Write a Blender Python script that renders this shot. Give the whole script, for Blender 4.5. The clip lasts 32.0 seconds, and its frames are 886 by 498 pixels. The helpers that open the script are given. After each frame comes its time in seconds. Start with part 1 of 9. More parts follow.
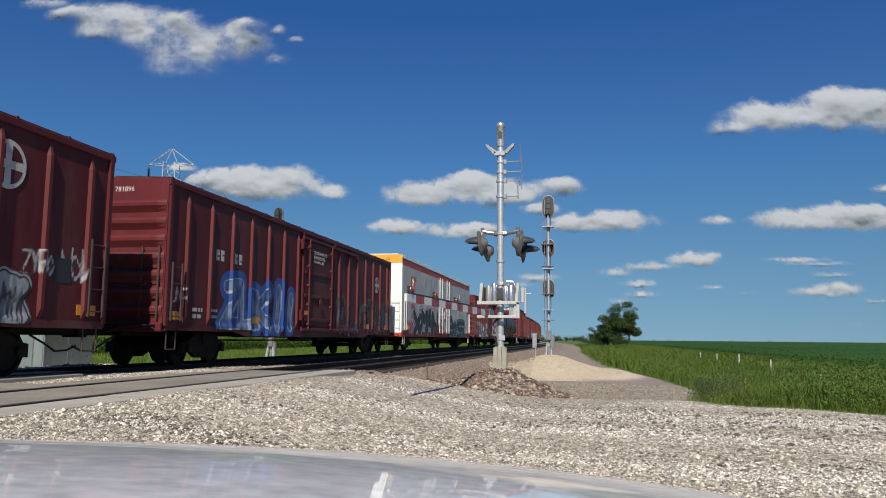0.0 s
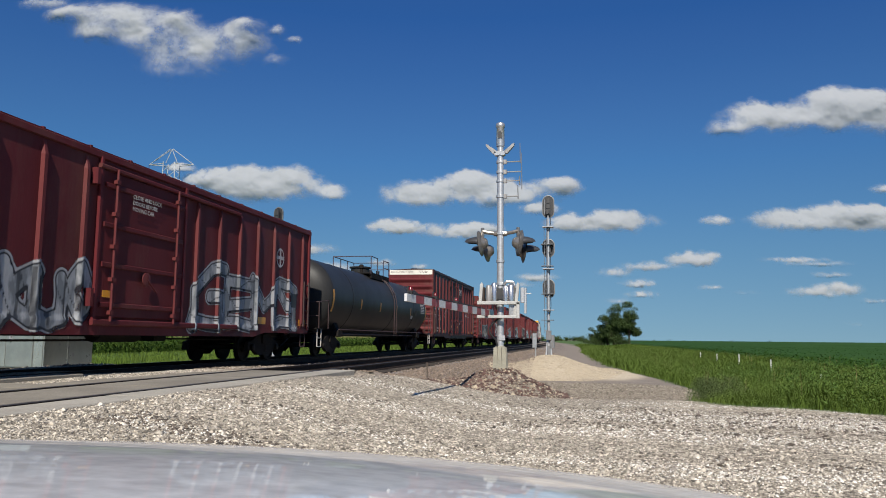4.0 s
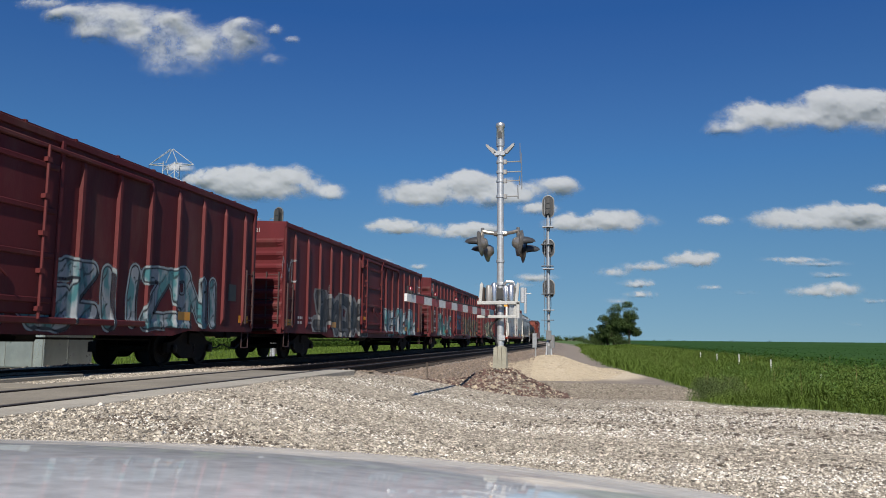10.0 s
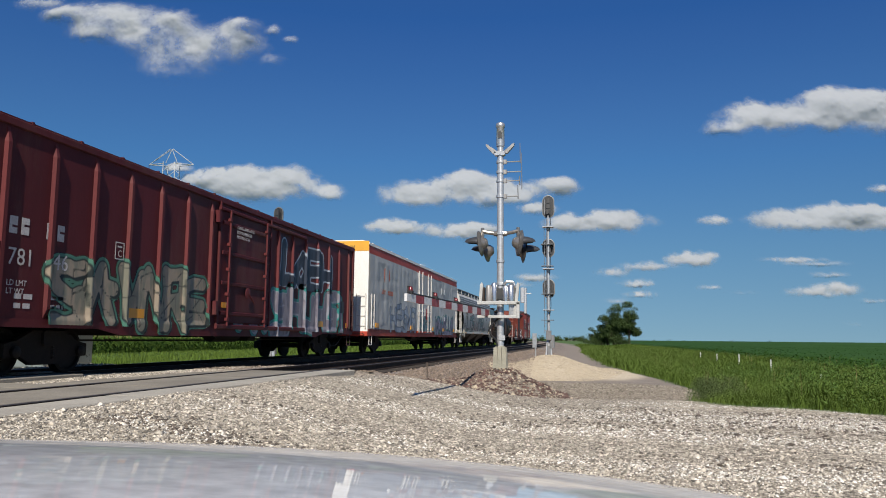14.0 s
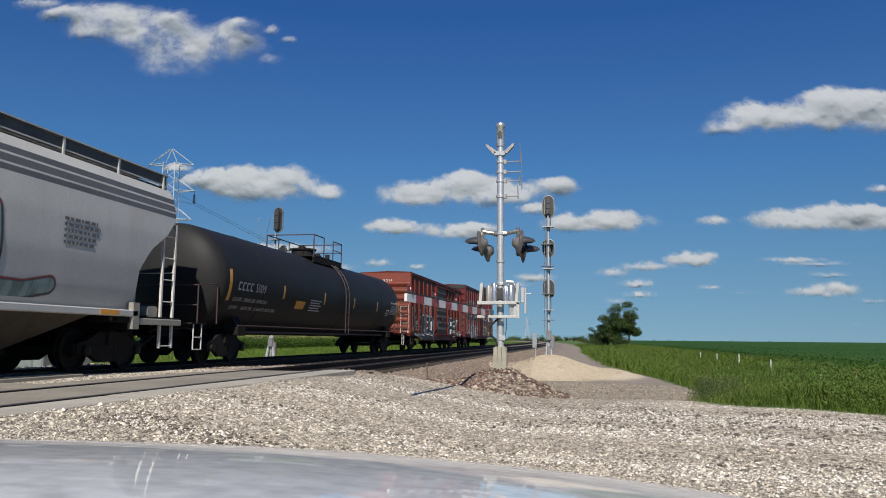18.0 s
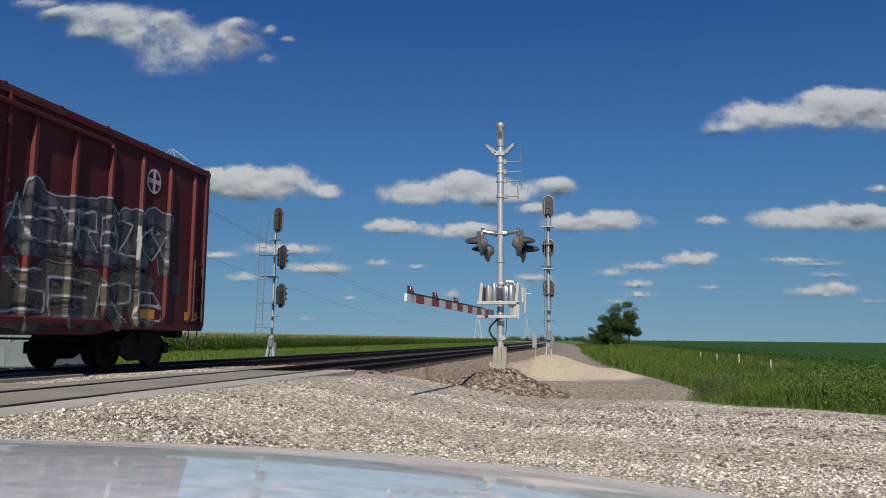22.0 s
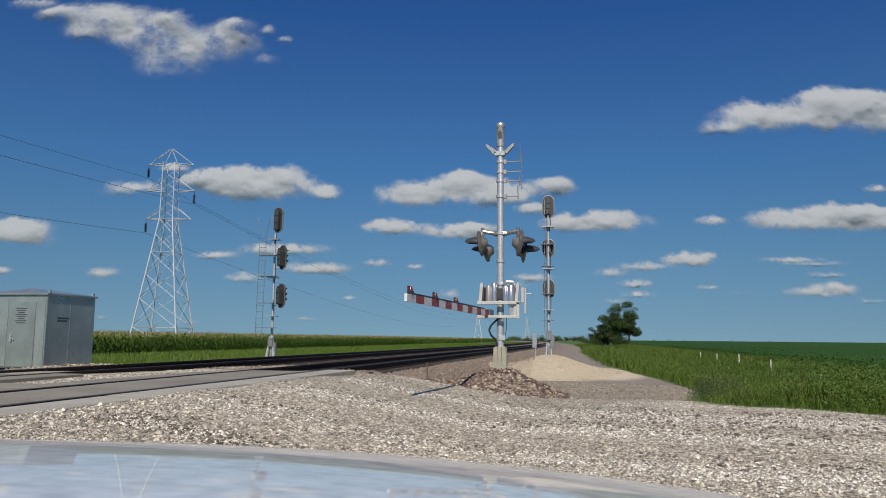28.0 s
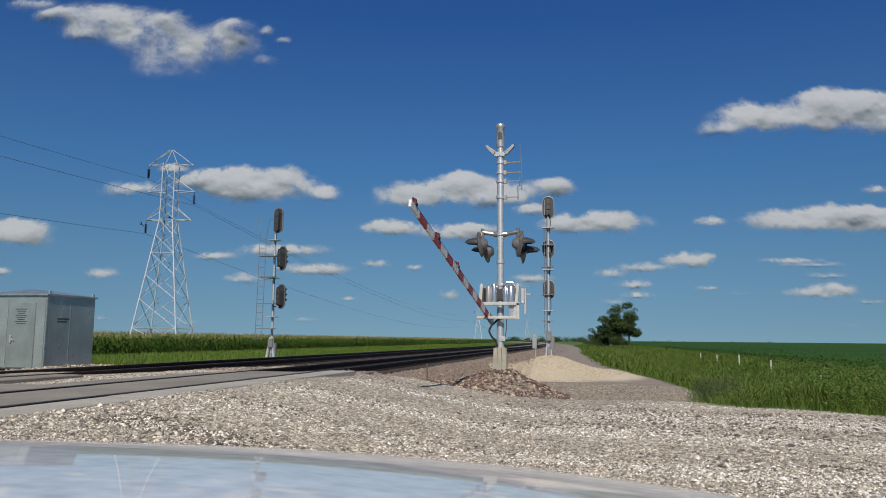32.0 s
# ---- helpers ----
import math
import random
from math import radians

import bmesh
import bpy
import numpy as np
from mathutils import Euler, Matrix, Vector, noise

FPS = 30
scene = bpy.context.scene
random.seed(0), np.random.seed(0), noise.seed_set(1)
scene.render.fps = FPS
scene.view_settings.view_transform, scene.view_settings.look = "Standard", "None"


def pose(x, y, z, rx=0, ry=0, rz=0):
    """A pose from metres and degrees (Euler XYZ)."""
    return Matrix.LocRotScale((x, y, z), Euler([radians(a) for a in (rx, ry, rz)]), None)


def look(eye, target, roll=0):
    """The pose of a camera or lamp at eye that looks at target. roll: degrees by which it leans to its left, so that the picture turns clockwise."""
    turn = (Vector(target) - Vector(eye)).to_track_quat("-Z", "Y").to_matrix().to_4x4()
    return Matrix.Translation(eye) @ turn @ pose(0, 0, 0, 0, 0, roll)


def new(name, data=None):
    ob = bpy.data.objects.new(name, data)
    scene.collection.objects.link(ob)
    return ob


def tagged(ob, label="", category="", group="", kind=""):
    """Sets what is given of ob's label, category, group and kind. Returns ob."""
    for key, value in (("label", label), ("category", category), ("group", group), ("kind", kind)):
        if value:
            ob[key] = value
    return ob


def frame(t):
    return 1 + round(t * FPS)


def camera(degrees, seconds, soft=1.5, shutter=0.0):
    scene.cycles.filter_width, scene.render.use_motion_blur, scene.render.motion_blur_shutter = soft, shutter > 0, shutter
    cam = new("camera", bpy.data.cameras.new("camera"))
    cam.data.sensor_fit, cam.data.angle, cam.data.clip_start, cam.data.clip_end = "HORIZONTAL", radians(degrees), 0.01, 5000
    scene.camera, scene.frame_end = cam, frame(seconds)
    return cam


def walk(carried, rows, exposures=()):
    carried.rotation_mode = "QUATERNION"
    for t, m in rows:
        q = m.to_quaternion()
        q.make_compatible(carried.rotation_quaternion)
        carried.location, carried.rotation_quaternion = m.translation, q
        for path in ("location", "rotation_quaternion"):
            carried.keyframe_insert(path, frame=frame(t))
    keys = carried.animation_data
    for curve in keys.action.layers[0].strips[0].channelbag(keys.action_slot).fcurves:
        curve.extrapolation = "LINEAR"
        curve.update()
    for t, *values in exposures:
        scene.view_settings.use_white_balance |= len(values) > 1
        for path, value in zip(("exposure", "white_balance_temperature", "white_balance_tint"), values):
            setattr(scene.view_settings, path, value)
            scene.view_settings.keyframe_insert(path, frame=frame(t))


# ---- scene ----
cam = camera(60.45, 32.0, soft=1.0)
EYE = Vector((0, 0, 0.727))
AHEAD = Vector((-0.18834, 0.97513, 0.1168))
NOD = [(0.0, 0.0), (30.2, 0.0), (30.45, 0.0015), (30.8, 0.0011), (31.3, 0.0010), (32.0, 0.0010)]      # the car stirs at the end
PATH = [(t, look(EYE, EYE + AHEAD + Vector((0, 0, n)), 0.53)) for t, n in NOD]
walk(cam, PATH, exposures=[(0, 0.33), (20.0, 0.33), (23.0, 0.1), (32.0, 0.1)])

# ---- daylight ----
SUN_TO = Vector((0.12, -0.74, 0.66)).normalized()      # towards the sun
world = bpy.data.worlds.new("sky")
scene.world = world
world.use_nodes = True
wn = world.node_tree.nodes
sky = wn.new("ShaderNodeTexSky")
sky.sky_type, sky.sun_disc = "NISHITA", False
sky.sun_elevation = math.asin(SUN_TO.z)
sky.sun_rotation = math.atan2(SUN_TO.x, SUN_TO.y)
sky.air_density, sky.dust_density, sky.ozone_density, sky.altitude = 0.85, 0.0, 6.0, 300
wn["Background"].inputs["Strength"].default_value = 0.133
wtc, wmap = wn.new("ShaderNodeTexCoord"), wn.new("ShaderNodeMapping")
wmap.inputs["Scale"].default_value, wmap.inputs["Location"].default_value = (1, 1, 0.74), (0, 0, 0.12)
world.node_tree.links.new(wtc.outputs["Generated"], wmap.inputs["Vector"])
world.node_tree.links.new(wmap.outputs[0], sky.inputs["Vector"])
hue = wn.new("ShaderNodeHueSaturation")
whue = wn.new("ShaderNodeMapRange")
whue.inputs[2].default_value, whue.inputs[3].default_value, whue.inputs[4].default_value = 0.4, 0.487, 0.5035
wsep, wsat = wn.new("ShaderNodeSeparateXYZ"), wn.new("ShaderNodeMapRange")      # paler, hazier air towards the horizon
wsat.inputs[1].default_value, wsat.inputs[2].default_value = 0.0, 0.4
wsat.inputs[3].default_value, wsat.inputs[4].default_value = 0.97, 1.24
world.node_tree.links.new(wtc.outputs["Generated"], wsep.inputs[0])
world.node_tree.links.new(wsep.outputs["Z"], wsat.inputs[0])
world.node_tree.links.new(wsat.outputs[0], hue.inputs["Saturation"])
world.node_tree.links.new(wsep.outputs["Z"], whue.inputs[0])
world.node_tree.links.new(whue.outputs[0], hue.inputs["Hue"])
world.node_tree.links.new(sky.outputs[0], hue.inputs["Color"])
wrange, wtint, wmix = wn.new("ShaderNodeMapRange"), wn.new("ShaderNodeValToRGB"), wn.new("ShaderNodeMix")      # teal haze low, violet-blue aloft
wrange.inputs[2].default_value = 0.45
tints = [(0.0, (0.44, 0.415, 0.37)), (0.25, (0.455, 0.48, 0.455)), (0.5, (0.455, 0.52, 0.545)), (0.75, (0.61, 0.525, 0.55)), (1.0, (0.93, 0.55, 0.56))]
while len(wtint.color_ramp.elements) < len(tints):
    wtint.color_ramp.elements.new(0.5)
for element, (place, tone) in zip(wtint.color_ramp.elements, tints):
    element.position, element.color = place, (*tone, 1)
wmix.data_type, wmix.blend_type = "RGBA", "MULTIPLY"
wmix.inputs[0].default_value = 1.0
world.node_tree.links.new(wsep.outputs["Z"], wrange.inputs[0])
world.node_tree.links.new(wrange.outputs[0], wtint.inputs[0])
world.node_tree.links.new(hue.outputs[0], wmix.inputs[6])
world.node_tree.links.new(wtint.outputs[0], wmix.inputs[7])
world.node_tree.links.new(wmix.outputs[2], wn["Background"].inputs["Color"])
sun = new("sun", bpy.data.lights.new("sun", "SUN"))
sun.data.energy, sun.data.angle, sun.data.color = 4.8, radians(0.53), (1.0, 0.945, 0.85)
sun.matrix_world = look(SUN_TO * 50, (0, 0, 0))

# ---- materials ----


def mat(name, a, b=None, rough=0.7, scale=3.0, bump=0.15, metal=0.0, fine=40.0, stretch=(1, 1, 1), coat=0.0, spread=0.0, dirt=None, dirt_amount=0.0, grit=0.18):
    """Two-scale noise colour with grain, bump and a dirt layer; object coordinates in metres."""
    m = bpy.data.materials.new(name)
    m.use_nodes = True
    nt = m.node_tree
    n, link = nt.nodes, nt.links.new
    bs = n["Principled BSDF"]
    b = b or tuple(c * 0.75 for c in a)
    tc = n.new("ShaderNodeTexCoord")
    mp = n.new("ShaderNodeMapping")
    mp.inputs["Scale"].default_value = stretch
    info = n.new("ShaderNodeObjectInfo")
    link(tc.outputs["Object"], mp.inputs["Vector"])
    add = n.new("ShaderNodeVectorMath")
    mul = n.new("ShaderNodeMath")
    mul.operation, mul.inputs[1].default_value = "MULTIPLY", 37.0
    link(info.outputs["Random"], mul.inputs[0])
    link(mp.outputs[0], add.inputs[0])
    link(mul.outputs[0], add.inputs[1])
    n1 = n.new("ShaderNodeTexNoise")
    n1.inputs["Scale"].default_value, n1.inputs["Detail"].default_value = scale, 6
    n1.inputs["Roughness"].default_value = 0.65
    n2 = n.new("ShaderNodeTexNoise")
    n2.inputs["Scale"].default_value, n2.inputs["Detail"].default_value = fine, 4
    link(add.outputs[0], n1.inputs["Vector"])
    link(add.outputs[0], n2.inputs["Vector"])
    mix = n.new("ShaderNodeMix")
    mix.data_type = "RGBA"
    mix.inputs[6].default_value, mix.inputs[7].default_value = (*a, 1), (*b, 1)
    mr = n.new("ShaderNodeMapRange")
    mr.inputs[1].default_value, mr.inputs[2].default_value = 0.34, 0.66
    link(n1.outputs["Fac"], mr.inputs[0])
    link(mr.outputs[0], mix.inputs[0])
    hsv = n.new("ShaderNodeHueSaturation")
    grain = n.new("ShaderNodeMapRange")
    grain.inputs[1].default_value, grain.inputs[2].default_value = 0.3, 0.7
    grain.inputs[3].default_value, grain.inputs[4].default_value = 1 - grit, 1 + grit
    link(n2.outputs["Fac"], grain.inputs[0])
    val = grain.outputs[0]
    if spread:
        sp = n.new("ShaderNodeMapRange")
        sp.inputs[3].default_value, sp.inputs[4].default_value = 1 - spread, 1 + spread
        geo = n.new("ShaderNodeNewGeometry")
        link(geo.outputs["Random Per Island"], sp.inputs[0])
        mm = n.new("ShaderNodeMath")
        mm.operation = "MULTIPLY"
        link(val, mm.inputs[0])
        link(sp.outputs[0], mm.inputs[1])
        val = mm.outputs[0]
    link(mix.outputs[2], hsv.inputs["Color"])
    link(val, hsv.inputs["Value"])
    col = hsv.outputs[0]
    if dirt:
        n3 = n.new("ShaderNodeTexNoise")
        n3.inputs["Scale"].default_value, n3.inputs["Detail"].default_value = scale * 0.8, 8
        n3.inputs["Roughness"].default_value = 0.75
        off = n.new("ShaderNodeVectorMath")
        off.inputs[1].default_value = (11.3, 4.1, 7.7)
        link(add.outputs[0], off.inputs[0])
        link(off.outputs[0], n3.inputs["Vector"])
        dr = n.new("ShaderNodeMapRange")
        dr.inputs[1].default_value, dr.inputs[2].default_value = 0.5, 0.78
        dr.inputs[4].default_value = dirt_amount
        link(n3.outputs["Fac"], dr.inputs[0])
        dm = n.new("ShaderNodeMix")
        dm.data_type = "RGBA"
        dm.inputs[7].default_value = (*dirt, 1)
        link(dr.outputs[0], dm.inputs[0])
        link(col, dm.inputs[6])
        col = dm.outputs[2]
    link(col, bs.inputs["Base Color"])
    rr = n.new("ShaderNodeMapRange")
    rr.inputs[3].default_value, rr.inputs[4].default_value = max(0.05, rough - 0.12), min(1, rough + 0.12)
    link(n1.outputs["Fac"], rr.inputs[0])
    link(rr.outputs[0], bs.inputs["Roughness"])
    bs.inputs["Metallic"].default_value = metal
    bs.inputs["Coat Weight"].default_value = coat
    if bump:
        bp = n.new("ShaderNodeBump")
        bp.inputs["Strength"].default_value = bump
        bp.inputs["Distance"].default_value = 0.02
        link(n2.outputs["Fac"], bp.inputs["Height"])
        link(bp.outputs[0], bs.inputs["Normal"])
    return m


def plain(name, c, rough=0.5, metal=0.0, glow=0.0):
    m = bpy.data.materials.new(name)
    m.use_nodes = True
    bs = m.node_tree.nodes["Principled BSDF"]
    bs.inputs["Base Color"].default_value = (*c, 1)
    bs.inputs["Roughness"].default_value, bs.inputs["Metallic"].default_value = rough, metal
    if glow:
        bs.inputs["Emission Color"].default_value, bs.inputs["Emission Strength"].default_value = (*c, 1), glow
    return m


RUST = (0.10, 0.045, 0.025)
DUST = (0.16, 0.12, 0.09)
M = {
    "oxide": mat("oxide_red_paint", (0.118, 0.020, 0.023), (0.085, 0.016, 0.018), 0.55, 0.5, 0.05, stretch=(1, 1, 0.25), dirt=DUST, dirt_amount=0.35, grit=0.06),
    "oxide_b": mat("brown_red_paint", (0.096, 0.018, 0.021), (0.068, 0.015, 0.017), 0.55, 0.5, 0.05, stretch=(1, 1, 0.25), dirt=DUST, dirt_amount=0.4, grit=0.06),
    "oxide_dark": mat("dark_brown_red_paint", (0.042, 0.016, 0.017), (0.029, 0.013, 0.013), 0.5, 0.5, 0.05, stretch=(1, 1, 0.25), dirt=DUST, dirt_amount=0.3, grit=0.06),
    "orange_red": mat("orange_red_paint", (0.105, 0.016, 0.011), (0.066, 0.012, 0.009), 0.6, 0.6, 0.06, stretch=(1, 1, 0.25), dirt=(0.06, 0.03, 0.02), dirt_amount=0.5, grit=0.06),
    # ribs lighter than the sheets: sunlight they catch is put into their paint
    "rib_red": mat("sunlit_rib_paint", (0.128, 0.028, 0.028), (0.094, 0.022, 0.023), 0.55, 0.8, 0.05, stretch=(1, 1, 0.2), dirt=DUST, dirt_amount=0.3, grit=0.06),
    "rib_orange": mat("sunlit_orange_rib_paint", (0.135, 0.026, 0.016), (0.095, 0.019, 0.012), 0.55, 0.8, 0.05, stretch=(1, 1, 0.2), dirt=RUST, dirt_amount=0.5, grit=0.06),
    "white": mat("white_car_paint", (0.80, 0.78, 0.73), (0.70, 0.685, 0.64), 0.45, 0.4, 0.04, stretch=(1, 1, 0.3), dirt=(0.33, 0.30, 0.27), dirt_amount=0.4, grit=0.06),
    "white_old": mat("aged_white_paint", (0.74, 0.70, 0.61), (0.62, 0.58, 0.51), 0.5, 0.5, 0.05, stretch=(1, 1, 0.3), dirt=(0.24, 0.19, 0.15), dirt_amount=0.5, grit=0.06),
    "red_band": mat("red_band_paint", (0.42, 0.065, 0.04), (0.34, 0.052, 0.035), 0.5, 0.7, 0.04, dirt=DUST, dirt_amount=0.3, grit=0.06),
    "gold": mat("golden_yellow_paint", (0.72, 0.36, 0.03), (0.62, 0.30, 0.03), 0.5, 0.7, 0.03, grit=0.06),
    "hopper": mat("light_grey_hopper_paint", (0.46, 0.455, 0.43), (0.39, 0.385, 0.365), 0.5, 0.4, 0.04, stretch=(1, 1, 0.3), dirt=(0.24, 0.20, 0.17), dirt_amount=0.45, grit=0.06),
    "grey_stripe": mat("grey_stripe_paint", (0.11, 0.11, 0.11), (0.085, 0.085, 0.085), 0.5, 0.6, 0.04),
    "tank": mat("black_tank_paint", (0.013, 0.013, 0.0135), (0.020, 0.0195, 0.0195), 0.55, 0.5, 0.05, stretch=(1, 1, 0.5), dirt=(0.04, 0.036, 0.032), dirt_amount=0.14, grit=0.06),
    "tank_grey": mat("dull_grey_tank_paint", (0.026, 0.026, 0.026), (0.02, 0.02, 0.02), 0.45, 0.5, 0.05, stretch=(1, 1, 0.5), dirt=(0.055, 0.05, 0.045), dirt_amount=0.4, grit=0.06),
    "under": mat("black_grimy_iron", (0.010, 0.009, 0.0085), (0.018, 0.015, 0.013), 0.8, 2.0, 0.2, dirt=DUST, dirt_amount=0.05),
    "wheel": mat("worn_wheel_steel", (0.018, 0.016, 0.014), (0.012, 0.010, 0.009), 0.6, 5.0, 0.1, metal=0.3),
    "roof": mat("galvanised_roof", (0.16, 0.13, 0.12), (0.10, 0.07, 0.06), 0.5, 1.0, 0.1, metal=0.3, dirt=RUST, dirt_amount=0.6),
    "iron": mat("dark_grab_iron", (0.06, 0.03, 0.028), (0.04, 0.022, 0.02), 0.6, 3.0, 0.1),
    "white_iron": mat("white_grab_iron", (0.6, 0.58, 0.54), (0.45, 0.42, 0.38), 0.5, 3.0, 0.1),
    "reflector": plain("yellow_reflector", (0.62, 0.27, 0.02), 0.35),
    "stencil": mat("stencil_white", (0.55, 0.52, 0.50), (0.42, 0.38, 0.36), 0.6, 6.0, 0.0),
    "stencil_black": mat("stencil_black", (0.03, 0.03, 0.03), (0.05, 0.05, 0.05), 0.6, 6.0, 0.0),
    "black": plain("black_paint", (0.02, 0.02, 0.02), 0.5),
    "galv": mat("galvanised_steel", (0.52, 0.53, 0.54), (0.42, 0.43, 0.44), 0.42, 6.0, 0.04, metal=0.55),
    "alu": mat("aluminium_paint", (0.56, 0.56, 0.545), (0.40, 0.40, 0.39), 0.34, 5.0, 0.06, metal=0.7),
    "signal_black": mat("signal_black", (0.024, 0.025, 0.027), (0.036, 0.036, 0.036), 0.55, 5.0, 0.05),
    "signal_grey": mat("weathered_grey_signal", (0.20, 0.20, 0.20), (0.15, 0.15, 0.15), 0.5, 5.0, 0.05, metal=0.3),
    "arm_white": mat("retro_white_sheet", (0.62, 0.62, 0.61), (0.52, 0.52, 0.52), 0.5, 5.0, 0.02),
    "arm_red": mat("retro_red_sheet", (0.30, 0.03, 0.035), (0.23, 0.028, 0.03), 0.5, 5.0, 0.02),
    "lens_red": plain("red_lens", (0.12, 0.008, 0.01), 0.25),
    "lens_dark": plain("dark_lens", (0.015, 0.015, 0.018), 0.08),
    "cable": plain("black_rubber", (0.012, 0.012, 0.012), 0.6),
    "rail": mat("rusty_rail", (0.034, 0.022, 0.016), (0.020, 0.014, 0.011), 0.7, 6.0, 0.1),
    "railhead": mat("polished_railhead", (0.20, 0.172, 0.145), (0.13, 0.112, 0.095), 0.5, 8.0, 0.02, metal=0.9, stretch=(1, 0.05, 1)),
    "tie": mat("weathered_tie", (0.035, 0.029, 0.025), (0.055, 0.046, 0.039), 0.85, 4.0, 0.3, stretch=(0.3, 3, 3)),
    "concrete": mat("crossing_concrete", (0.247, 0.222, 0.179), (0.180, 0.160, 0.129), 0.85, 0.7, 0.12, dirt=(0.13, 0.115, 0.10), dirt_amount=0.6),
    "concrete_pale": mat("cleaner_crossing_concrete", (0.381, 0.350, 0.294), (0.309, 0.285, 0.239), 0.85, 0.7, 0.12, dirt=(0.16, 0.14, 0.12), dirt_amount=0.5),
    "concrete_base": mat("pale_concrete", (0.40, 0.385, 0.35), (0.32, 0.31, 0.28), 0.85, 3.0, 0.15),
    "cabinet": mat("cabinet_aluminium", (0.42, 0.455, 0.435), (0.29, 0.32, 0.305), 0.30, 1.1, 0.0, grit=0.05, metal=0.6, stretch=(1, 1, 0.8), dirt=(0.24, 0.25, 0.24), dirt_amount=0.45),
    "bark": mat("bark", (0.09, 0.068, 0.05), (0.06, 0.045, 0.034), 0.9, 3.0, 0.5),
    "leaf": mat("tree_leaf", (0.042, 0.068, 0.022), (0.062, 0.092, 0.032), 0.6, 0.6, 0.0, spread=0.35),
    "corn": mat("corn_leaf", (0.072, 0.118, 0.022), (0.046, 0.084, 0.016), 0.55, 0.3, 0.0, spread=0.3),
    "tassel": mat("corn_tassel", (0.21, 0.185, 0.08), (0.16, 0.145, 0.06), 0.8, 2.0, 0.0, spread=0.3),
    "soy": mat("soybean_leaf", (0.027, 0.062, 0.009), (0.020, 0.050, 0.008), 0.6, 0.05, 0.0, spread=0.25),
    "grass": mat("grass_blade", (0.066, 0.108, 0.018), (0.090, 0.128, 0.028), 0.65, 0.4, 0.0, spread=0.35),
    "herb": mat("pale_grass_head", (0.124, 0.164, 0.040), (0.096, 0.140, 0.032), 0.65, 0.35, 0.0, spread=0.3),
    "weed": mat("weed_leaf", (0.058, 0.108, 0.024), (0.080, 0.130, 0.034), 0.6, 0.7, 0.0, spread=0.35),
    "shrub": mat("olive_shrub_leaf", (0.070, 0.096, 0.038), (0.092, 0.116, 0.050), 0.7, 0.7, 0.0, spread=0.4),
    "dry": mat("dry_stem", (0.30, 0.23, 0.12), (0.22, 0.17, 0.09), 0.8, 2.0, 0.0, spread=0.3),
    "stone_white": mat("white_limestone_chip", (0.84, 0.81, 0.745), (0.69, 0.66, 0.60), 0.9, 8.0, 0.2, spread=0.25),
    "stone_dark": mat("brown_grey_chip", (0.134, 0.105, 0.083), (0.077, 0.064, 0.052), 0.9, 8.0, 0.2, spread=0.4),
    "stone": mat("limestone_chip", (0.545, 0.49, 0.41), (0.25, 0.217, 0.175), 0.9, 8.0, 0.2, spread=0.75),
    "ballast": mat("pink_grey_ballast", (0.242, 0.185, 0.140), (0.160, 0.122, 0.092), 0.9, 6.0, 0.2, spread=0.45),
    "red_rock": mat("red_brown_rock", (0.125, 0.07, 0.055), (0.075, 0.045, 0.037), 0.9, 6.0, 0.2, spread=0.5),
    "grey_stone": mat("dull_grey_chip", (0.278, 0.240, 0.189), (0.175, 0.148, 0.115), 0.9, 6.0, 0.2, spread=0.5),
    "tan_stone": mat("tan_limestone_chip", (0.49, 0.41, 0.295), (0.39, 0.325, 0.235), 0.9, 6.0, 0.2, spread=0.25),
    "post_white": mat("white_post_paint", (0.62, 0.62, 0.60), (0.52, 0.52, 0.5), 0.5, 6.0, 0.02),
    "tyre": mat("tyre_rubber", (0.02, 0.02, 0.02), (0.03, 0.03, 0.03), 0.8, 5.0, 0.1),
}
for _k in ("leaf", "corn", "tassel", "soy", "grass", "herb", "weed", "shrub", "dry"):
    M[_k].node_tree.nodes["Principled BSDF"].inputs["Specular IOR Level"].default_value = 0.02

for _k in ("rail", "tie", "oxide", "oxide_b", "oxide_dark", "orange_red", "tank", "tank_grey", "under", "wheel", "red_band", "rib_red", "rib_orange"):
    M[_k].node_tree.nodes["Principled BSDF"].inputs["Specular IOR Level"].default_value = 0.15

# ---- mesh tools ----


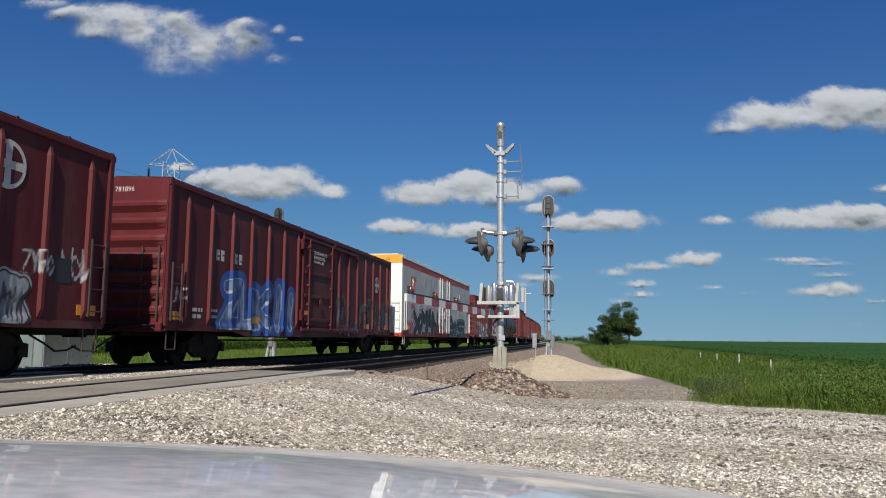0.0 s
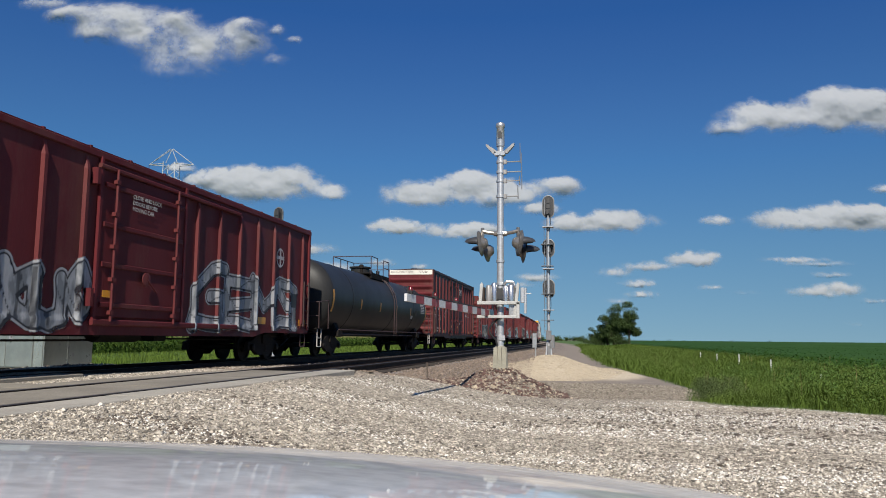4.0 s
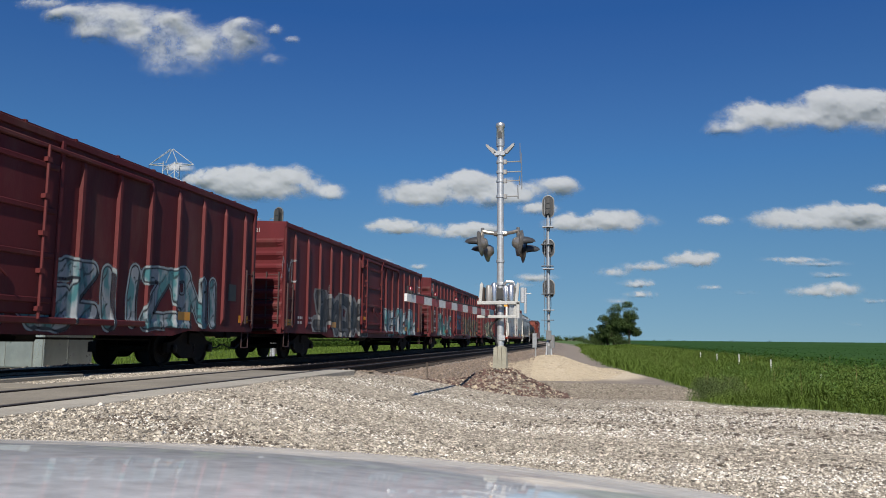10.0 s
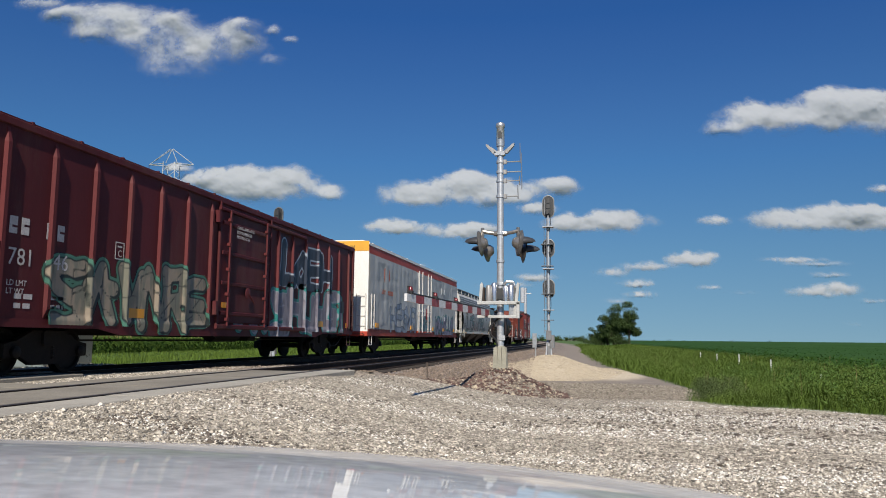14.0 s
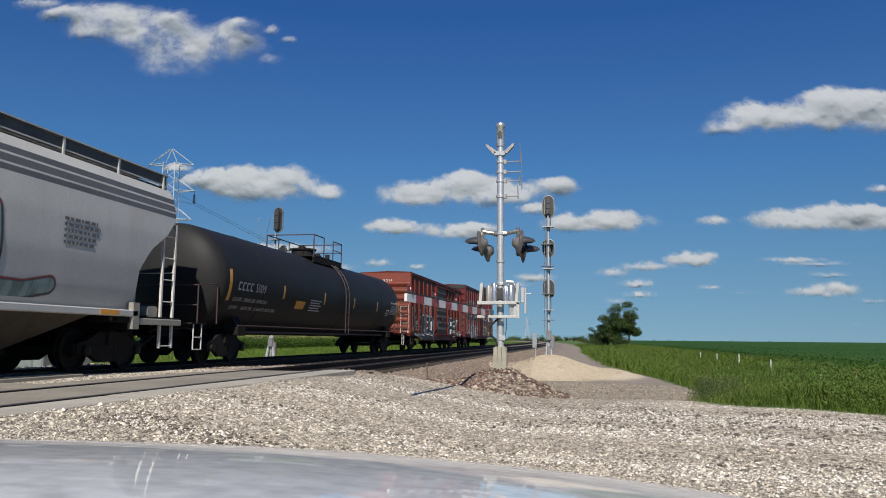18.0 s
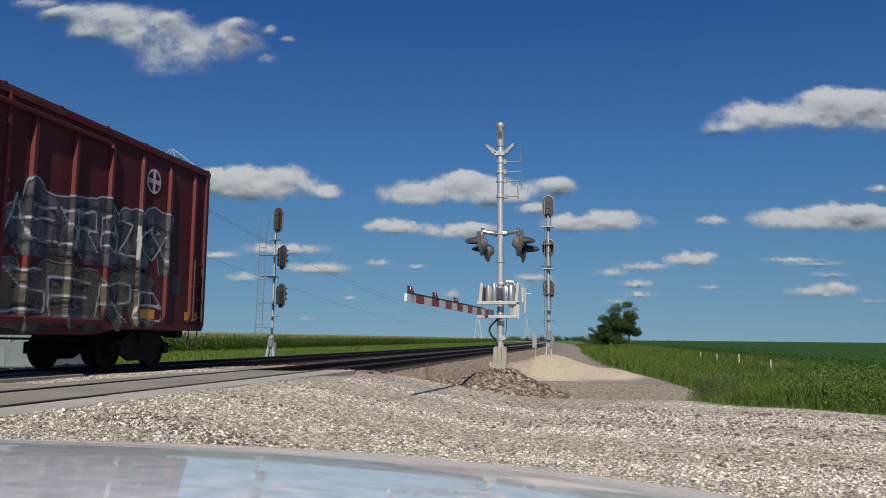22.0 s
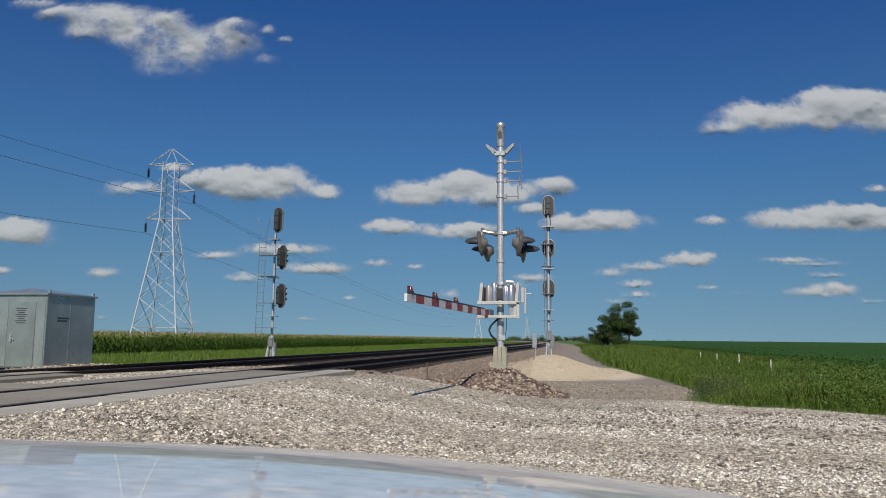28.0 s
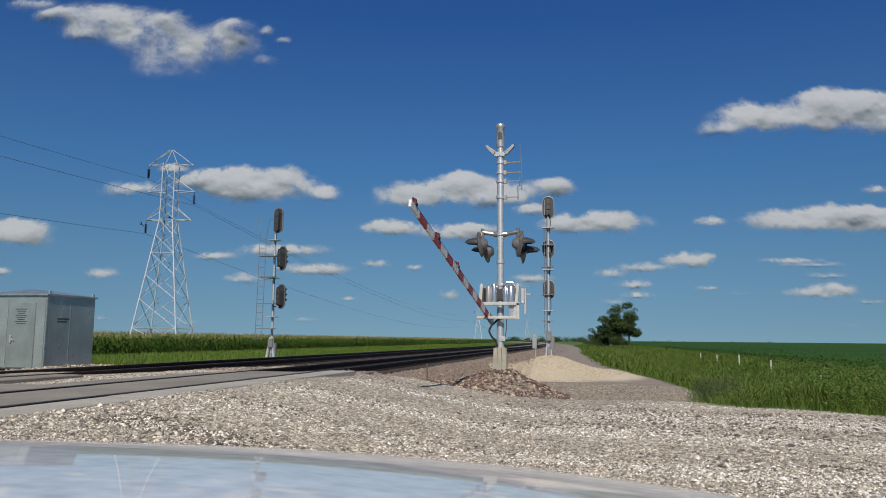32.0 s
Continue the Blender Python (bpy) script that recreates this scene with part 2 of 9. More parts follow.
class Buf:
    """Vertices and faces gathered from shaped primitives, made into one mesh."""

    def __init__(self):
        self.v, self.f = [], []

    def add(self, verts, faces):
        k = len(self.v)
        self.v += [tuple(p) for p in verts]
        self.f += [tuple(k + i for i in f) for f in faces]
        return self

    def box(self, x0, x1, y0, y1, z0, z1, c=0.0):
        """A box; c chamfers the edges along its longest direction."""
        if not c:
            v = [(x, y, z) for x in (x0, x1) for y in (y0, y1) for z in (z0, z1)]
            return self.add(v, [(0, 1, 3, 2), (4, 6, 7, 5), (0, 4, 5, 1), (2, 3, 7, 6), (0, 2, 6, 4), (1, 5, 7, 3)])
        d = (x1 - x0, y1 - y0, z1 - z0)
        ax = d.index(max(d))
        r = [(x0, x1), (y0, y1), (z0, z1)]
        u, w = [i for i in range(3) if i != ax]
        (a0, a1), (b0, b1) = r[u], r[w]
        ring = [(a0 + c, b0), (a1 - c, b0), (a1, b0 + c), (a1, b1 - c), (a1 - c, b1), (a0 + c, b1), (a0, b1 - c), (a0, b0 + c)]
        vs = []
        for e in r[ax]:
            for a, b in ring:
                p = [0, 0, 0]
                p[ax], p[u], p[w] = e, a, b
                vs.append(p)
        fs = [(i, (i + 1) % 8, 8 + (i + 1) % 8, 8 + i) for i in range(8)] + [tuple(range(7, -1, -1)), tuple(range(8, 16))]
        return self.add(vs, fs)

    def tube(self, a, b, r, r2=None, n=8, cap=True):
        a, b = Vector(a), Vector(b)
        d = (b - a).normalized()
        s = d.cross(Vector((0, 0, 1)) if abs(d.z) < 0.9 else Vector((1, 0, 0))).normalized()
        t = d.cross(s)
        r2 = r if r2 is None else r2
        vs = []
        for p, q in ((a, r), (b, r2)):
            vs += [p + (s * math.cos(2 * math.pi * i / n) + t * math.sin(2 * math.pi * i / n)) * q for i in range(n)]
        fs = [(i, (i + 1) % n, n + (i + 1) % n, n + i) for i in range(n)]
        if cap:
            fs += [tuple(range(n - 1, -1, -1)), tuple(range(n, 2 * n))]
        return self.add(vs, fs)

    def pipe(self, pts, r, n=6):
        for a, b in zip(pts, pts[1:]):
            self.tube(a, b, r, n=n)
        return self

    def lathe(self, profile, axis="z", at=(0, 0, 0), n=16):
        """profile: (radius, height) pairs turned round an axis."""
        vs = []
        for r, h in profile:
            for i in range(n):
                c, s = r * math.cos(2 * math.pi * i / n), r * math.sin(2 * math.pi * i / n)
                p = {"z": (c, s, h), "x": (h, c, s), "y": (s, h, c)}[axis]
                vs.append((p[0] + at[0], p[1] + at[1], p[2] + at[2]))
        m = len(profile)
        fs = [(j * n + i, j * n + (i + 1) % n, (j + 1) * n + (i + 1) % n, (j + 1) * n + i) for j in range(m - 1) for i in range(n)]
        fs += [tuple(range(n - 1, -1, -1)), tuple((m - 1) * n + i for i in range(n))]
        return self.add(vs, fs)

    def prism(self, outline, a, b, axis="y"):
        """An outline in the two other axes, drawn out from a to b along axis."""
        n = len(outline)
        put = {"y": lambda p, e: (p[0], e, p[1]), "x": lambda p, e: (e, p[0], p[1]), "z": lambda p, e: (p[0], p[1], e)}[axis]
        vs = [put(p, a) for p in outline] + [put(p, b) for p in outline]
        fs = [(i, (i + 1) % n, n + (i + 1) % n, n + i) for i in range(n)] + [tuple(range(n - 1, -1, -1)), tuple(range(n, 2 * n))]
        return self.add(vs, fs)

    def mesh(self, name, material, smooth=False):
        me = bpy.data.meshes.new(name)
        me.from_pydata(self.v, [], self.f)
        bm = bmesh.new()
        bm.from_mesh(me)
        bmesh.ops.recalc_face_normals(bm, faces=bm.faces)
        bm.to_mesh(me)
        bm.free()
        me.materials.append(M[material] if isinstance(material, str) else material)
        if smooth:
            me.shade_smooth()
            me.set_sharp_from_angle(angle=radians(40))
        return me


def put(name, me, parent=None, at=None, label=""):
    """One object on a mesh, under a thing or a part."""
    ob = new(name, me)
    ob.parent = parent
    if at is not None:
        ob.matrix_basis = at if isinstance(at, Matrix) else Matrix.Translation(at)
    return tagged(ob, label=label)


def part(name, buf, material, parent, label="", smooth=False, at=None):
    return put(name, buf.mesh(name, material, smooth), parent, at, label)


def thing(name, label, category, group="", at=None, kind=""):
    ob = new(name)
    ob.empty_display_size = 0.3
    if at is not None:
        ob.matrix_basis = at if isinstance(at, Matrix) else Matrix.Translation(at)
    return tagged(ob, label, category, group, kind)


TEXTS = {}


def lettering(words, size, material, parent, at, name="lettering", shear=0.0, space=1.0, align="LEFT"):
    """Painted words lying in the xy plane of the pose at, 1 mm thick."""
    key = (words, size, material, shear, space, align)
    if key not in TEXTS:
        cu = bpy.data.curves.new(name, "FONT")
        cu.body, cu.size, cu.shear, cu.space_character, cu.align_x = words, size, shear, space, align
        cu.extrude, cu.resolution_u = 0.001, 2
        ob = bpy.data.objects.new(name, cu)
        scene.collection.objects.link(ob)
        me = bpy.data.meshes.new_from_object(ob)
        bpy.data.objects.remove(ob)
        me.materials.clear()
        me.materials.append(M[material])
        TEXTS[key] = me
    return put(name, TEXTS[key], parent, at)


def many(name, verts, faces, material, parent=None, at=None):
    """One big mesh from arrays of vertices and equal-sided faces."""
    me = bpy.data.meshes.new(name)
    verts, faces = np.asarray(verts, np.float32), np.asarray(faces, np.int32)
    k = faces.shape[1]
    me.vertices.add(len(verts))
    me.vertices.foreach_set("co", verts.ravel())
    me.loops.add(faces.size)
    me.loops.foreach_set("vertex_index", faces.ravel())
    me.polygons.add(len(faces))
    me.polygons.foreach_set("loop_start", np.arange(0, faces.size, k, dtype=np.int32))
    me.polygons.foreach_set("loop_total", np.full(len(faces), k, np.int32))
    me.update(calc_edges=True)
    me.validate()
    for mm in material if isinstance(material, (list, tuple)) else [material]:
        me.materials.append(M[mm] if isinstance(mm, str) else mm)
    return put(name, me, parent, at)


rng = np.random.default_rng(7)
LATTICE = np.random.default_rng(3).uniform(0, 1, (256, 256))


def value_noise(x, y):
    xi, yi = np.floor(x).astype(int), np.floor(y).astype(int)
    fx, fy = x - xi, y - yi
    fx, fy = fx * fx * fx * (fx * (6 * fx - 15) + 10), fy * fy * fy * (fy * (6 * fy - 15) + 10)
    def g(i, j):
        return LATTICE[(xi + i) % 256, (yi + j) % 256]
    return (g(0, 0) * (1 - fx) + g(1, 0) * fx) * (1 - fy) + (g(0, 1) * (1 - fx) + g(1, 1) * fx) * fy


def fbm(x, y, octaves, gain=0.55):
    total, amp, norm = 0, 1.0, 0.0
    for k in range(octaves):
        total = total + amp * value_noise(x * 2.03 ** k + 17.3 * k, y * 2.03 ** k + 9.1 * k)
        norm += amp
        amp *= gain
    return total / norm - 0.5

# ---- plan ----
NEAR_RAIL, GAUGE, SPACING = -5.94, 1.505, 4.27
TRACK_1 = NEAR_RAIL - GAUGE / 2
TRACK_2 = TRACK_1 - SPACING
ROAD_END = 17.0          # far edge of the road and of its crossing panels


def bend(y):
    """How far the line has curved to the west at y."""
    return -1.9e-4 * max(0.0, y - 70.0) ** 2


def bend_np(y):
    return -1.9e-4 * np.maximum(0.0, y - 70.0) ** 2


def smooth_np(a, b, x):
    t = np.clip((x - a) / (b - a), 0, 1)
    return t * t * (3 - 2 * t)


def road_edge_np(x):
    """Far edge of the crossing panels, which runs askew to the rails."""
    return ROAD_END - 0.85 * np.clip(-5.4 - x, 0.0, 5.2)


def height(x, y):
    """The ground's height over rail level (numpy arrays)."""
    x = x - bend_np(y)
    road = -0.47 + 0.462 * smooth_np(-0.8, -5.0, x) - 0.25 * smooth_np(3, 30, x)
    side = -0.22 - 0.52 * smooth_np(-4.7, -2.4, x) - 0.35 * smooth_np(2.0, 5.0, x) + 0.35 * smooth_np(6.0, 12.0, x)
    east = road + (side - road) * smooth_np(ROAD_END - 3.4 + 2.2 * smooth_np(-5.0, -4.0, x), ROAD_END + 0.6 + 0.9 * smooth_np(-5.0, -4.0, x), y)
    bed = np.where(x > -12.9, -0.22, -0.22 - 0.35 * smooth_np(-12.9, -14.5, x) - 0.5 * smooth_np(-15, -40, x))
    past = y - road_edge_np(x)
    ramp = np.where((past > -0.06) & (x < -4.9) & (x > -12.9), np.where(x > -9.4, 0.19 * (1 - smooth_np(0.0, 1.5, past)), 0.165 * (1 - smooth_np(0.5, 9.0, past))), 0.0)
    between = np.where((x < -8.2) & (x > -9.45) & (y > 10.6), 0.165 * (1 - smooth_np(17.0, 26.0, y)), 0.0)
    z = np.where(x > -4.9, east, bed + np.maximum(ramp, between))
    z = np.where((x <= -4.9) & (x > -5.4) & (y < ROAD_END - 2.6), np.where(x > -5.2, -0.012, -0.034), z)
    def mound(cx, cy, rx, ry, h, flat=0.12):
        d = np.sqrt(((x - cx) / rx) ** 2 + ((y - cy) / ry) ** 2)
        return h * (1 - smooth_np(flat, 1.0, d))
    z = z + mound(-2.1, 18.2, 2.1, 2.0, 0.60) + mound(-2.1, 18.1, 0.75, 0.7, 0.13, 0.3) + mound(-13.7, 17.6, 1.3, 5.0, 0.2, 0.35) + mound(-1.7, 33.4, 2.5, 4.6, 0.78, 0.08) + mound(0.5, 31.0, 2.2, 3.4, 0.34, 0.05)
    z = z + 0.012 * np.sin(x * 2.1 + y * 0.7) * np.sin(y * 1.3 - x * 0.4)
    return z


def ground_at(x, y):
    return float(height(np.array([float(x)]), np.array([float(y)]))[0])

# ---- ground ----


def ground_material():
    m = bpy.data.materials.new("ground_soil_and_gravel")
    m.use_nodes = True
    nt = m.node_tree
    n, link = nt.nodes, nt.links.new
    bs = n["Principled BSDF"]
    tc = n.new("ShaderNodeTexCoord")
    at = n.new("ShaderNodeAttribute")
    at.attribute_name = "zone"
    sep = n.new("ShaderNodeSeparateColor")
    link(at.outputs["Color"], sep.inputs[0])

    def noise_tex(scale, detail=6, rough=0.65):
        t = n.new("ShaderNodeTexNoise")
        t.inputs["Scale"].default_value, t.inputs["Detail"].default_value, t.inputs["Roughness"].default_value = scale, detail, rough
        link(tc.outputs["Object"], t.inputs["Vector"])
        return t.outputs["Fac"]

    def ramp(fac, stops):
        r = n.new("ShaderNodeValToRGB")
        el = r.color_ramp.elements
        while len(el) < len(stops):
            el.new(0.5)
        for e, (p, c) in zip(el, stops):
            e.position, e.color = p, (*c, 1)
        link(fac, r.inputs[0])
        return r.outputs[0]

    def blend(fac, a, b, kind="MIX"):
        x = n.new("ShaderNodeMix")
        x.data_type, x.blend_type = "RGBA", kind
        if isinstance(fac, float):
            x.inputs[0].default_value = fac
        else:
            link(fac, x.inputs[0])
        link(a, x.inputs[6])
        link(b, x.inputs[7])
        return x.outputs[2]

    vor = n.new("ShaderNodeTexVoronoi")
    vor.inputs["Scale"].default_value = 26.0
    link(tc.outputs["Object"], vor.inputs["Vector"])
    vsep = n.new("ShaderNodeSeparateColor")
    link(vor.outputs["Color"], vsep.inputs[0])
    # darkest chips: soil between stones, with gap shadow put into the tone
    chip = ramp(vsep.outputs[0], [(0.0, (0.087, 0.07, 0.054)), (0.3, (0.247, 0.212, 0.165)), (0.7, (0.42, 0.373, 0.30)), (1.0, (0.59, 0.54, 0.445))])
    wide = ramp(noise_tex(0.35), [(0.3, (0.80, 0.78, 0.75)), (0.7, (1.08, 1.06, 1.03))])
    gravel = blend(1.0, chip, wide, "MULTIPLY")
    chip2 = ramp(vsep.outputs[1], [(0.0, (0.085, 0.064, 0.052)), (0.5, (0.20, 0.16, 0.13)), (1.0, (0.33, 0.275, 0.225))])
    dirt = ramp(noise_tex(1.3, 9, 0.75), [(0.3, (0.175, 0.142, 0.112)), (0.7, (0.275, 0.232, 0.19))])
    tan = ramp(noise_tex(9.0, 6, 0.7), [(0.3, (0.40, 0.33, 0.235)), (0.7, (0.55, 0.47, 0.345))])
    green = ramp(noise_tex(0.5, 9, 0.75), [(0.3, (0.045, 0.09, 0.012)), (0.7, (0.07, 0.125, 0.02))])
    base = blend(sep.outputs[2], dirt, gravel)
    ball = n.new("ShaderNodeMapRange")
    link(at.outputs["Alpha"], ball.inputs[0])
    base = blend(ball.outputs[0], base, chip2)
    base = blend(sep.outputs[0], base, tan)
    base = blend(sep.outputs[1], base, green)
    link(base, bs.inputs["Base Color"])
    bs.inputs["Roughness"].default_value = 0.92
    bp = n.new("ShaderNodeBump")
    bp.inputs["Strength"].default_value, bp.inputs["Distance"].default_value = 0.6, 0.03
    link(vor.outputs["Distance"], bp.inputs["Height"])
    link(bp.outputs[0], bs.inputs["Normal"])
    return m


def spaced(lo, hi, step, far, grow=1.25):
    """Coordinates: even from lo to hi, then growing out to far on both sides."""
    mid = list(np.arange(lo, hi + step / 2, step))
    out, d = [], step
    e = hi
    while e < far:
        d *= grow
        e += d
        out.append(e)
    low, d, e = [], step, lo
    while e > -far:
        d *= grow
        e -= d
        low.append(e)
    return np.array(low[::-1] + mid + out)


def wobble(x, y):
    return 0.5 * np.sin(x * 0.9 + 1.7 * np.sin(y * 0.6)) + 0.35 * np.sin(y * 1.9 + x * 1.3) + 0.2 * np.sin(x * 5.1 + y * 3.7) + 0.15 * np.sin(y * 7.3 - x * 4.4)


def grass_edge(x, y):
    """1 where grass grows, 0 on stone."""
    xs = x - bend_np(y)
    w = wobble(x, y)
    east = smooth_np(0.0, 0.9, xs - np.interp(y, [17, 22, 28, 32, 45, 58, 90, 180], [2.1, 2.7, 3.0, 1.9, 0.6, 0.0, -1.25, -0.95]) + 0.35 * w) * smooth_np(-0.4, 0.5, y - (16.6 - 0.62 * np.maximum(xs, 0) + 0.02 * xs * xs) + 0.25 * w)
    west = smooth_np(0.0, 0.8, -13.9 - xs + 0.3 * w) * np.where(xs > -19, smooth_np(0.0, 1.0, np.hypot(xs + 14.6, (y - 18.6)) - 2.9 + 0.5 * w), 1)
    return np.maximum(east, west)


def build_ground():
    xs, ys = spaced(-17, 9, 0.22, 4700), spaced(1.0, 44, 0.26, 4700)
    gx, gy = np.meshgrid(xs, ys, indexing="ij")
    z = height(gx, gy) - np.maximum(0, np.hypot(gx, gy) - 600) * 1e-4
    nx, ny = gx.shape
    idx = np.arange(nx * ny).reshape(nx, ny)
    faces = np.stack([idx[:-1, :-1], idx[1:, :-1], idx[1:, 1:], idx[:-1, 1:]], -1).reshape(-1, 4)
    ob = many("ground", np.stack([gx, gy, z], -1).reshape(-1, 3), faces, ground_material())
    tagged(ob, "gravel road, stone shoulders and grassy verges by a railway", "ground", kind="structure")
    ob.data.shade_smooth()
    w = wobble(gx, gy)
    bx = gx - bend_np(gy)
    green = grass_edge(gx, gy)
    tan = smooth_np(0.25, -0.1, np.hypot((bx + 1.3) / 3.1, (gy - 33) / 5.4) - 0.75 + 0.06 * w) + smooth_np(0.2, -0.1, np.hypot((bx - 0.6) / 1.9, (gy - 30.4) / 2.6) - 0.7 + 0.08 * w)
    tan = np.clip(tan, 0, 1)
    road = smooth_np(ROAD_END + 0.9, ROAD_END - 0.3, gy + 0.3 * w)
    ballast = smooth_np(-2.6, -3.3, bx + 0.3 * w) * smooth_np(ROAD_END - 0.6, ROAD_END + 1.2, gy + 0.2 * w) * smooth_np(-14.6, -13.8, bx)
    grey = smooth_np(1.25, 0.8, np.hypot((bx - 0.6) / 3.3, (gy - 21.5) / 5.0) + 0.12 * w)
    mast = smooth_np(1.2, 0.7, np.hypot((bx + 2.1) / 1.9, (gy - 18.4) / 1.6) + 0.1 * w)
    ballast = np.clip(np.maximum(np.maximum(ballast, 0.8 * mast), 0.75 * grey), 0, 1)
    col = ob.data.attributes.new("zone", "FLOAT_COLOR", "POINT")
    col.data.foreach_set("color", np.stack([tan, green, road, ballast], -1).astype(np.float32).ravel())
    return ob


build_ground()


def scatter(name, xy, size, material, label, category, flat=0.6, sink=0.3, parent=None):
    """Angular stones, eight faces each, lying on the ground, in one mesh."""
    k = len(xy)
    base = np.array([(1, 0, 0), (0, 1, 0), (-1, 0, 0), (0, -1, 0), (0, 0, 1), (0, 0, -1)], float)
    tri = np.array([(0, 1, 4), (1, 2, 4), (2, 3, 4), (3, 0, 4), (1, 0, 5), (2, 1, 5), (3, 2, 5), (0, 3, 5)])
    v = base[None] * rng.uniform(0.6, 1.25, (k, 6, 1)) + rng.normal(0, 0.18, (k, 6, 3))
    a = rng.uniform(0, 2 * np.pi, k)
    c, s = np.cos(a)[:, None], np.sin(a)[:, None]
    r = size[:, None]
    t = rng.normal(0, 0.35, (k, 1))
    px, py, pz = v[..., 0], v[..., 1] * rng.uniform(0.6, 1.0, (k, 1)), v[..., 2] * flat
    pz = pz + t * px * 0.6
    x = (px * c - py * s) * r + xy[:, :1]
    y = (px * s + py * c) * r + xy[:, 1:]
    z = pz * r + (height(xy[:, 0], xy[:, 1]) + size * flat * (1 - 2 * sink) * 0.5)[:, None]
    f = (tri[None] + 6 * np.arange(k)[:, None, None]).reshape(-1, 3)
    ob = many(name, np.stack([x, y, z], -1).reshape(-1, 3), f, material, parent)
    return tagged(ob, label, category, kind="stuff")


def build_stones():
    # road gravel, thicker where the camera stands near
    k = 90000
    d = 5.6 * (17.5 / 5.6) ** rng.uniform(0, 1, k)
    a = rng.uniform(-0.75, 0.42, k)
    xy = np.stack([d * np.sin(a), d * np.cos(a)], -1)
    w = wobble(xy[:, 0], xy[:, 1])
    keep = (xy[:, 0] > -5.25 + 0.1 * w) & (xy[:, 1] < ROAD_END + 0.3 * w) & (grass_edge(xy[:, 0], xy[:, 1]) < 0.5)
    lane = smooth_np(11.0, 13.0, xy[:, 1] + 0.5 * w) * smooth_np(2.5, 0.0, xy[:, 0])      # a smoother, driven lane
    xy = xy[keep & (rng.uniform(0, 1, k) > 0.6 * lane)]
    size = rng.lognormal(math.log(0.0086), 0.45, len(xy)) * np.clip(1.32 - 0.045 * (xy[:, 1] - 7), 0.85, 1.3)
    scatter("gravel_stones", xy, size, "stone", "pale crushed limestone gravel strewn over the road", "gravel")
    for name, k, mid, look_, label in (("dark_stones", 19000, 0.019, "stone_dark", "darker brown stones lying among the pale road gravel"), ("white_stones", 40000, 0.0115, "stone_white", "bright white chips strewn over the road gravel")):
        xy = np.stack([rng.uniform(-4.5, 6.5, k), 6.2 + 9.5 * rng.uniform(0, 1, k) ** 1.5], -1)
        band = 0.5 * np.sin(xy[:, 1] * 2.4 + 0.35 * xy[:, 0] + (0.0 if name == "dark_stones" else 1.9))      # stones sorted by tyres into bands
        east = smooth_np(-1.5, 1.5, xy[:, 0])
        patch = wobble(xy[:, 0] * 0.35 + 3, xy[:, 1] * 1.5) + band + rng.normal(0, 0.3, k) > (0.75 - 0.5 * east if name == "dark_stones" else 0.62 - 0.72 * east)
        xy = xy[(grass_edge(xy[:, 0], xy[:, 1]) < 0.4) & patch]
        scatter(name, xy, rng.lognormal(math.log(mid), 0.35, len(xy)), look_, label, "gravel")
    # flat dark clods pressed into the driven surface
    k = 260
    xy = np.stack([rng.uniform(-3.2, 5.0, k), rng.uniform(7.6, 12.6, k)], -1)
    xy = xy[(grass_edge(xy[:, 0], xy[:, 1]) < 0.3) & (wobble(xy[:, 0] * 0.6, xy[:, 1] * 1.7 + 2) + 0.25 * xy[:, 0] + rng.normal(0, 0.3, k) > 0.2)]
    scatter("dark_clods", xy, rng.lognormal(math.log(0.036), 0.35, len(xy)), "stone_dark", "flat dark clods of earth on the gravel road", "clods", flat=0.42)
    # ballast shoulders and the bed between the rails
    k = 26000
    y = ROAD_END + 55 * rng.uniform(0, 1, k) ** 1.7
    x = rng.uniform(-5.0, -2.3, k) + bend_np(y)
    x2 = np.where(rng.uniform(0, 1, k) < 0.3, rng.uniform(-13.6, -5, k), x)
    w = wobble(x2, y)
    keep = y + 0.3 * w > ROAD_END - 0.3
    xy = np.stack([x2, y], -1)[keep]
    scatter("ballast_stones", xy, rng.lognormal(math.log(0.032), 0.3, len(xy)), "ballast", "pinkish grey crushed rock ballast beside the rails", "ballast")
    # white ballast between the two tracks by the crossing, and beside the cabinet
    k = 7000
    xy = np.stack([rng.uniform(-9.25, -8.4, k), rng.uniform(10.9, 32, k)], -1)
    scatter("pale_ballast", xy, rng.lognormal(math.log(0.014), 0.3, k), "stone", "pale crushed stone between the two tracks", "ballast")
    k = 2500
    xy = np.stack([rng.normal(-14.2, 1.3, k), rng.normal(18.2, 2.0, k)], -1)
    xy = xy[xy[:, 0] < -12.7]
    scatter("cabinet_gravel", xy, rng.lognormal(math.log(0.03), 0.3, len(xy)), "tan_stone", "tan gravel pad round the cabinet", "gravel")
    k = 14000
    r, a = np.sqrt(rng.uniform(0, 1, k)), rng.uniform(0, 2 * np.pi, k)
    xy = np.stack([-1.3 + 2.9 * r * np.cos(a), 32.6 + 5.2 * r * np.sin(a)], -1)
    scatter("gravel_pile", xy, rng.lognormal(math.log(0.024), 0.3, k), "tan_stone", "low pile of tan limestone gravel at the signal's foot", "gravel pile")
    k = 22000
    xy = np.stack([rng.uniform(-1.8, 3.6, k), rng.uniform(16.5, 26.5, k)], -1)
    xy = xy[(grass_edge(xy[:, 0], xy[:, 1]) < 0.4) & (np.hypot((xy[:, 0] + 1.3) / 2.9, (xy[:, 1] - 32.6) / 5.2) > 1)]
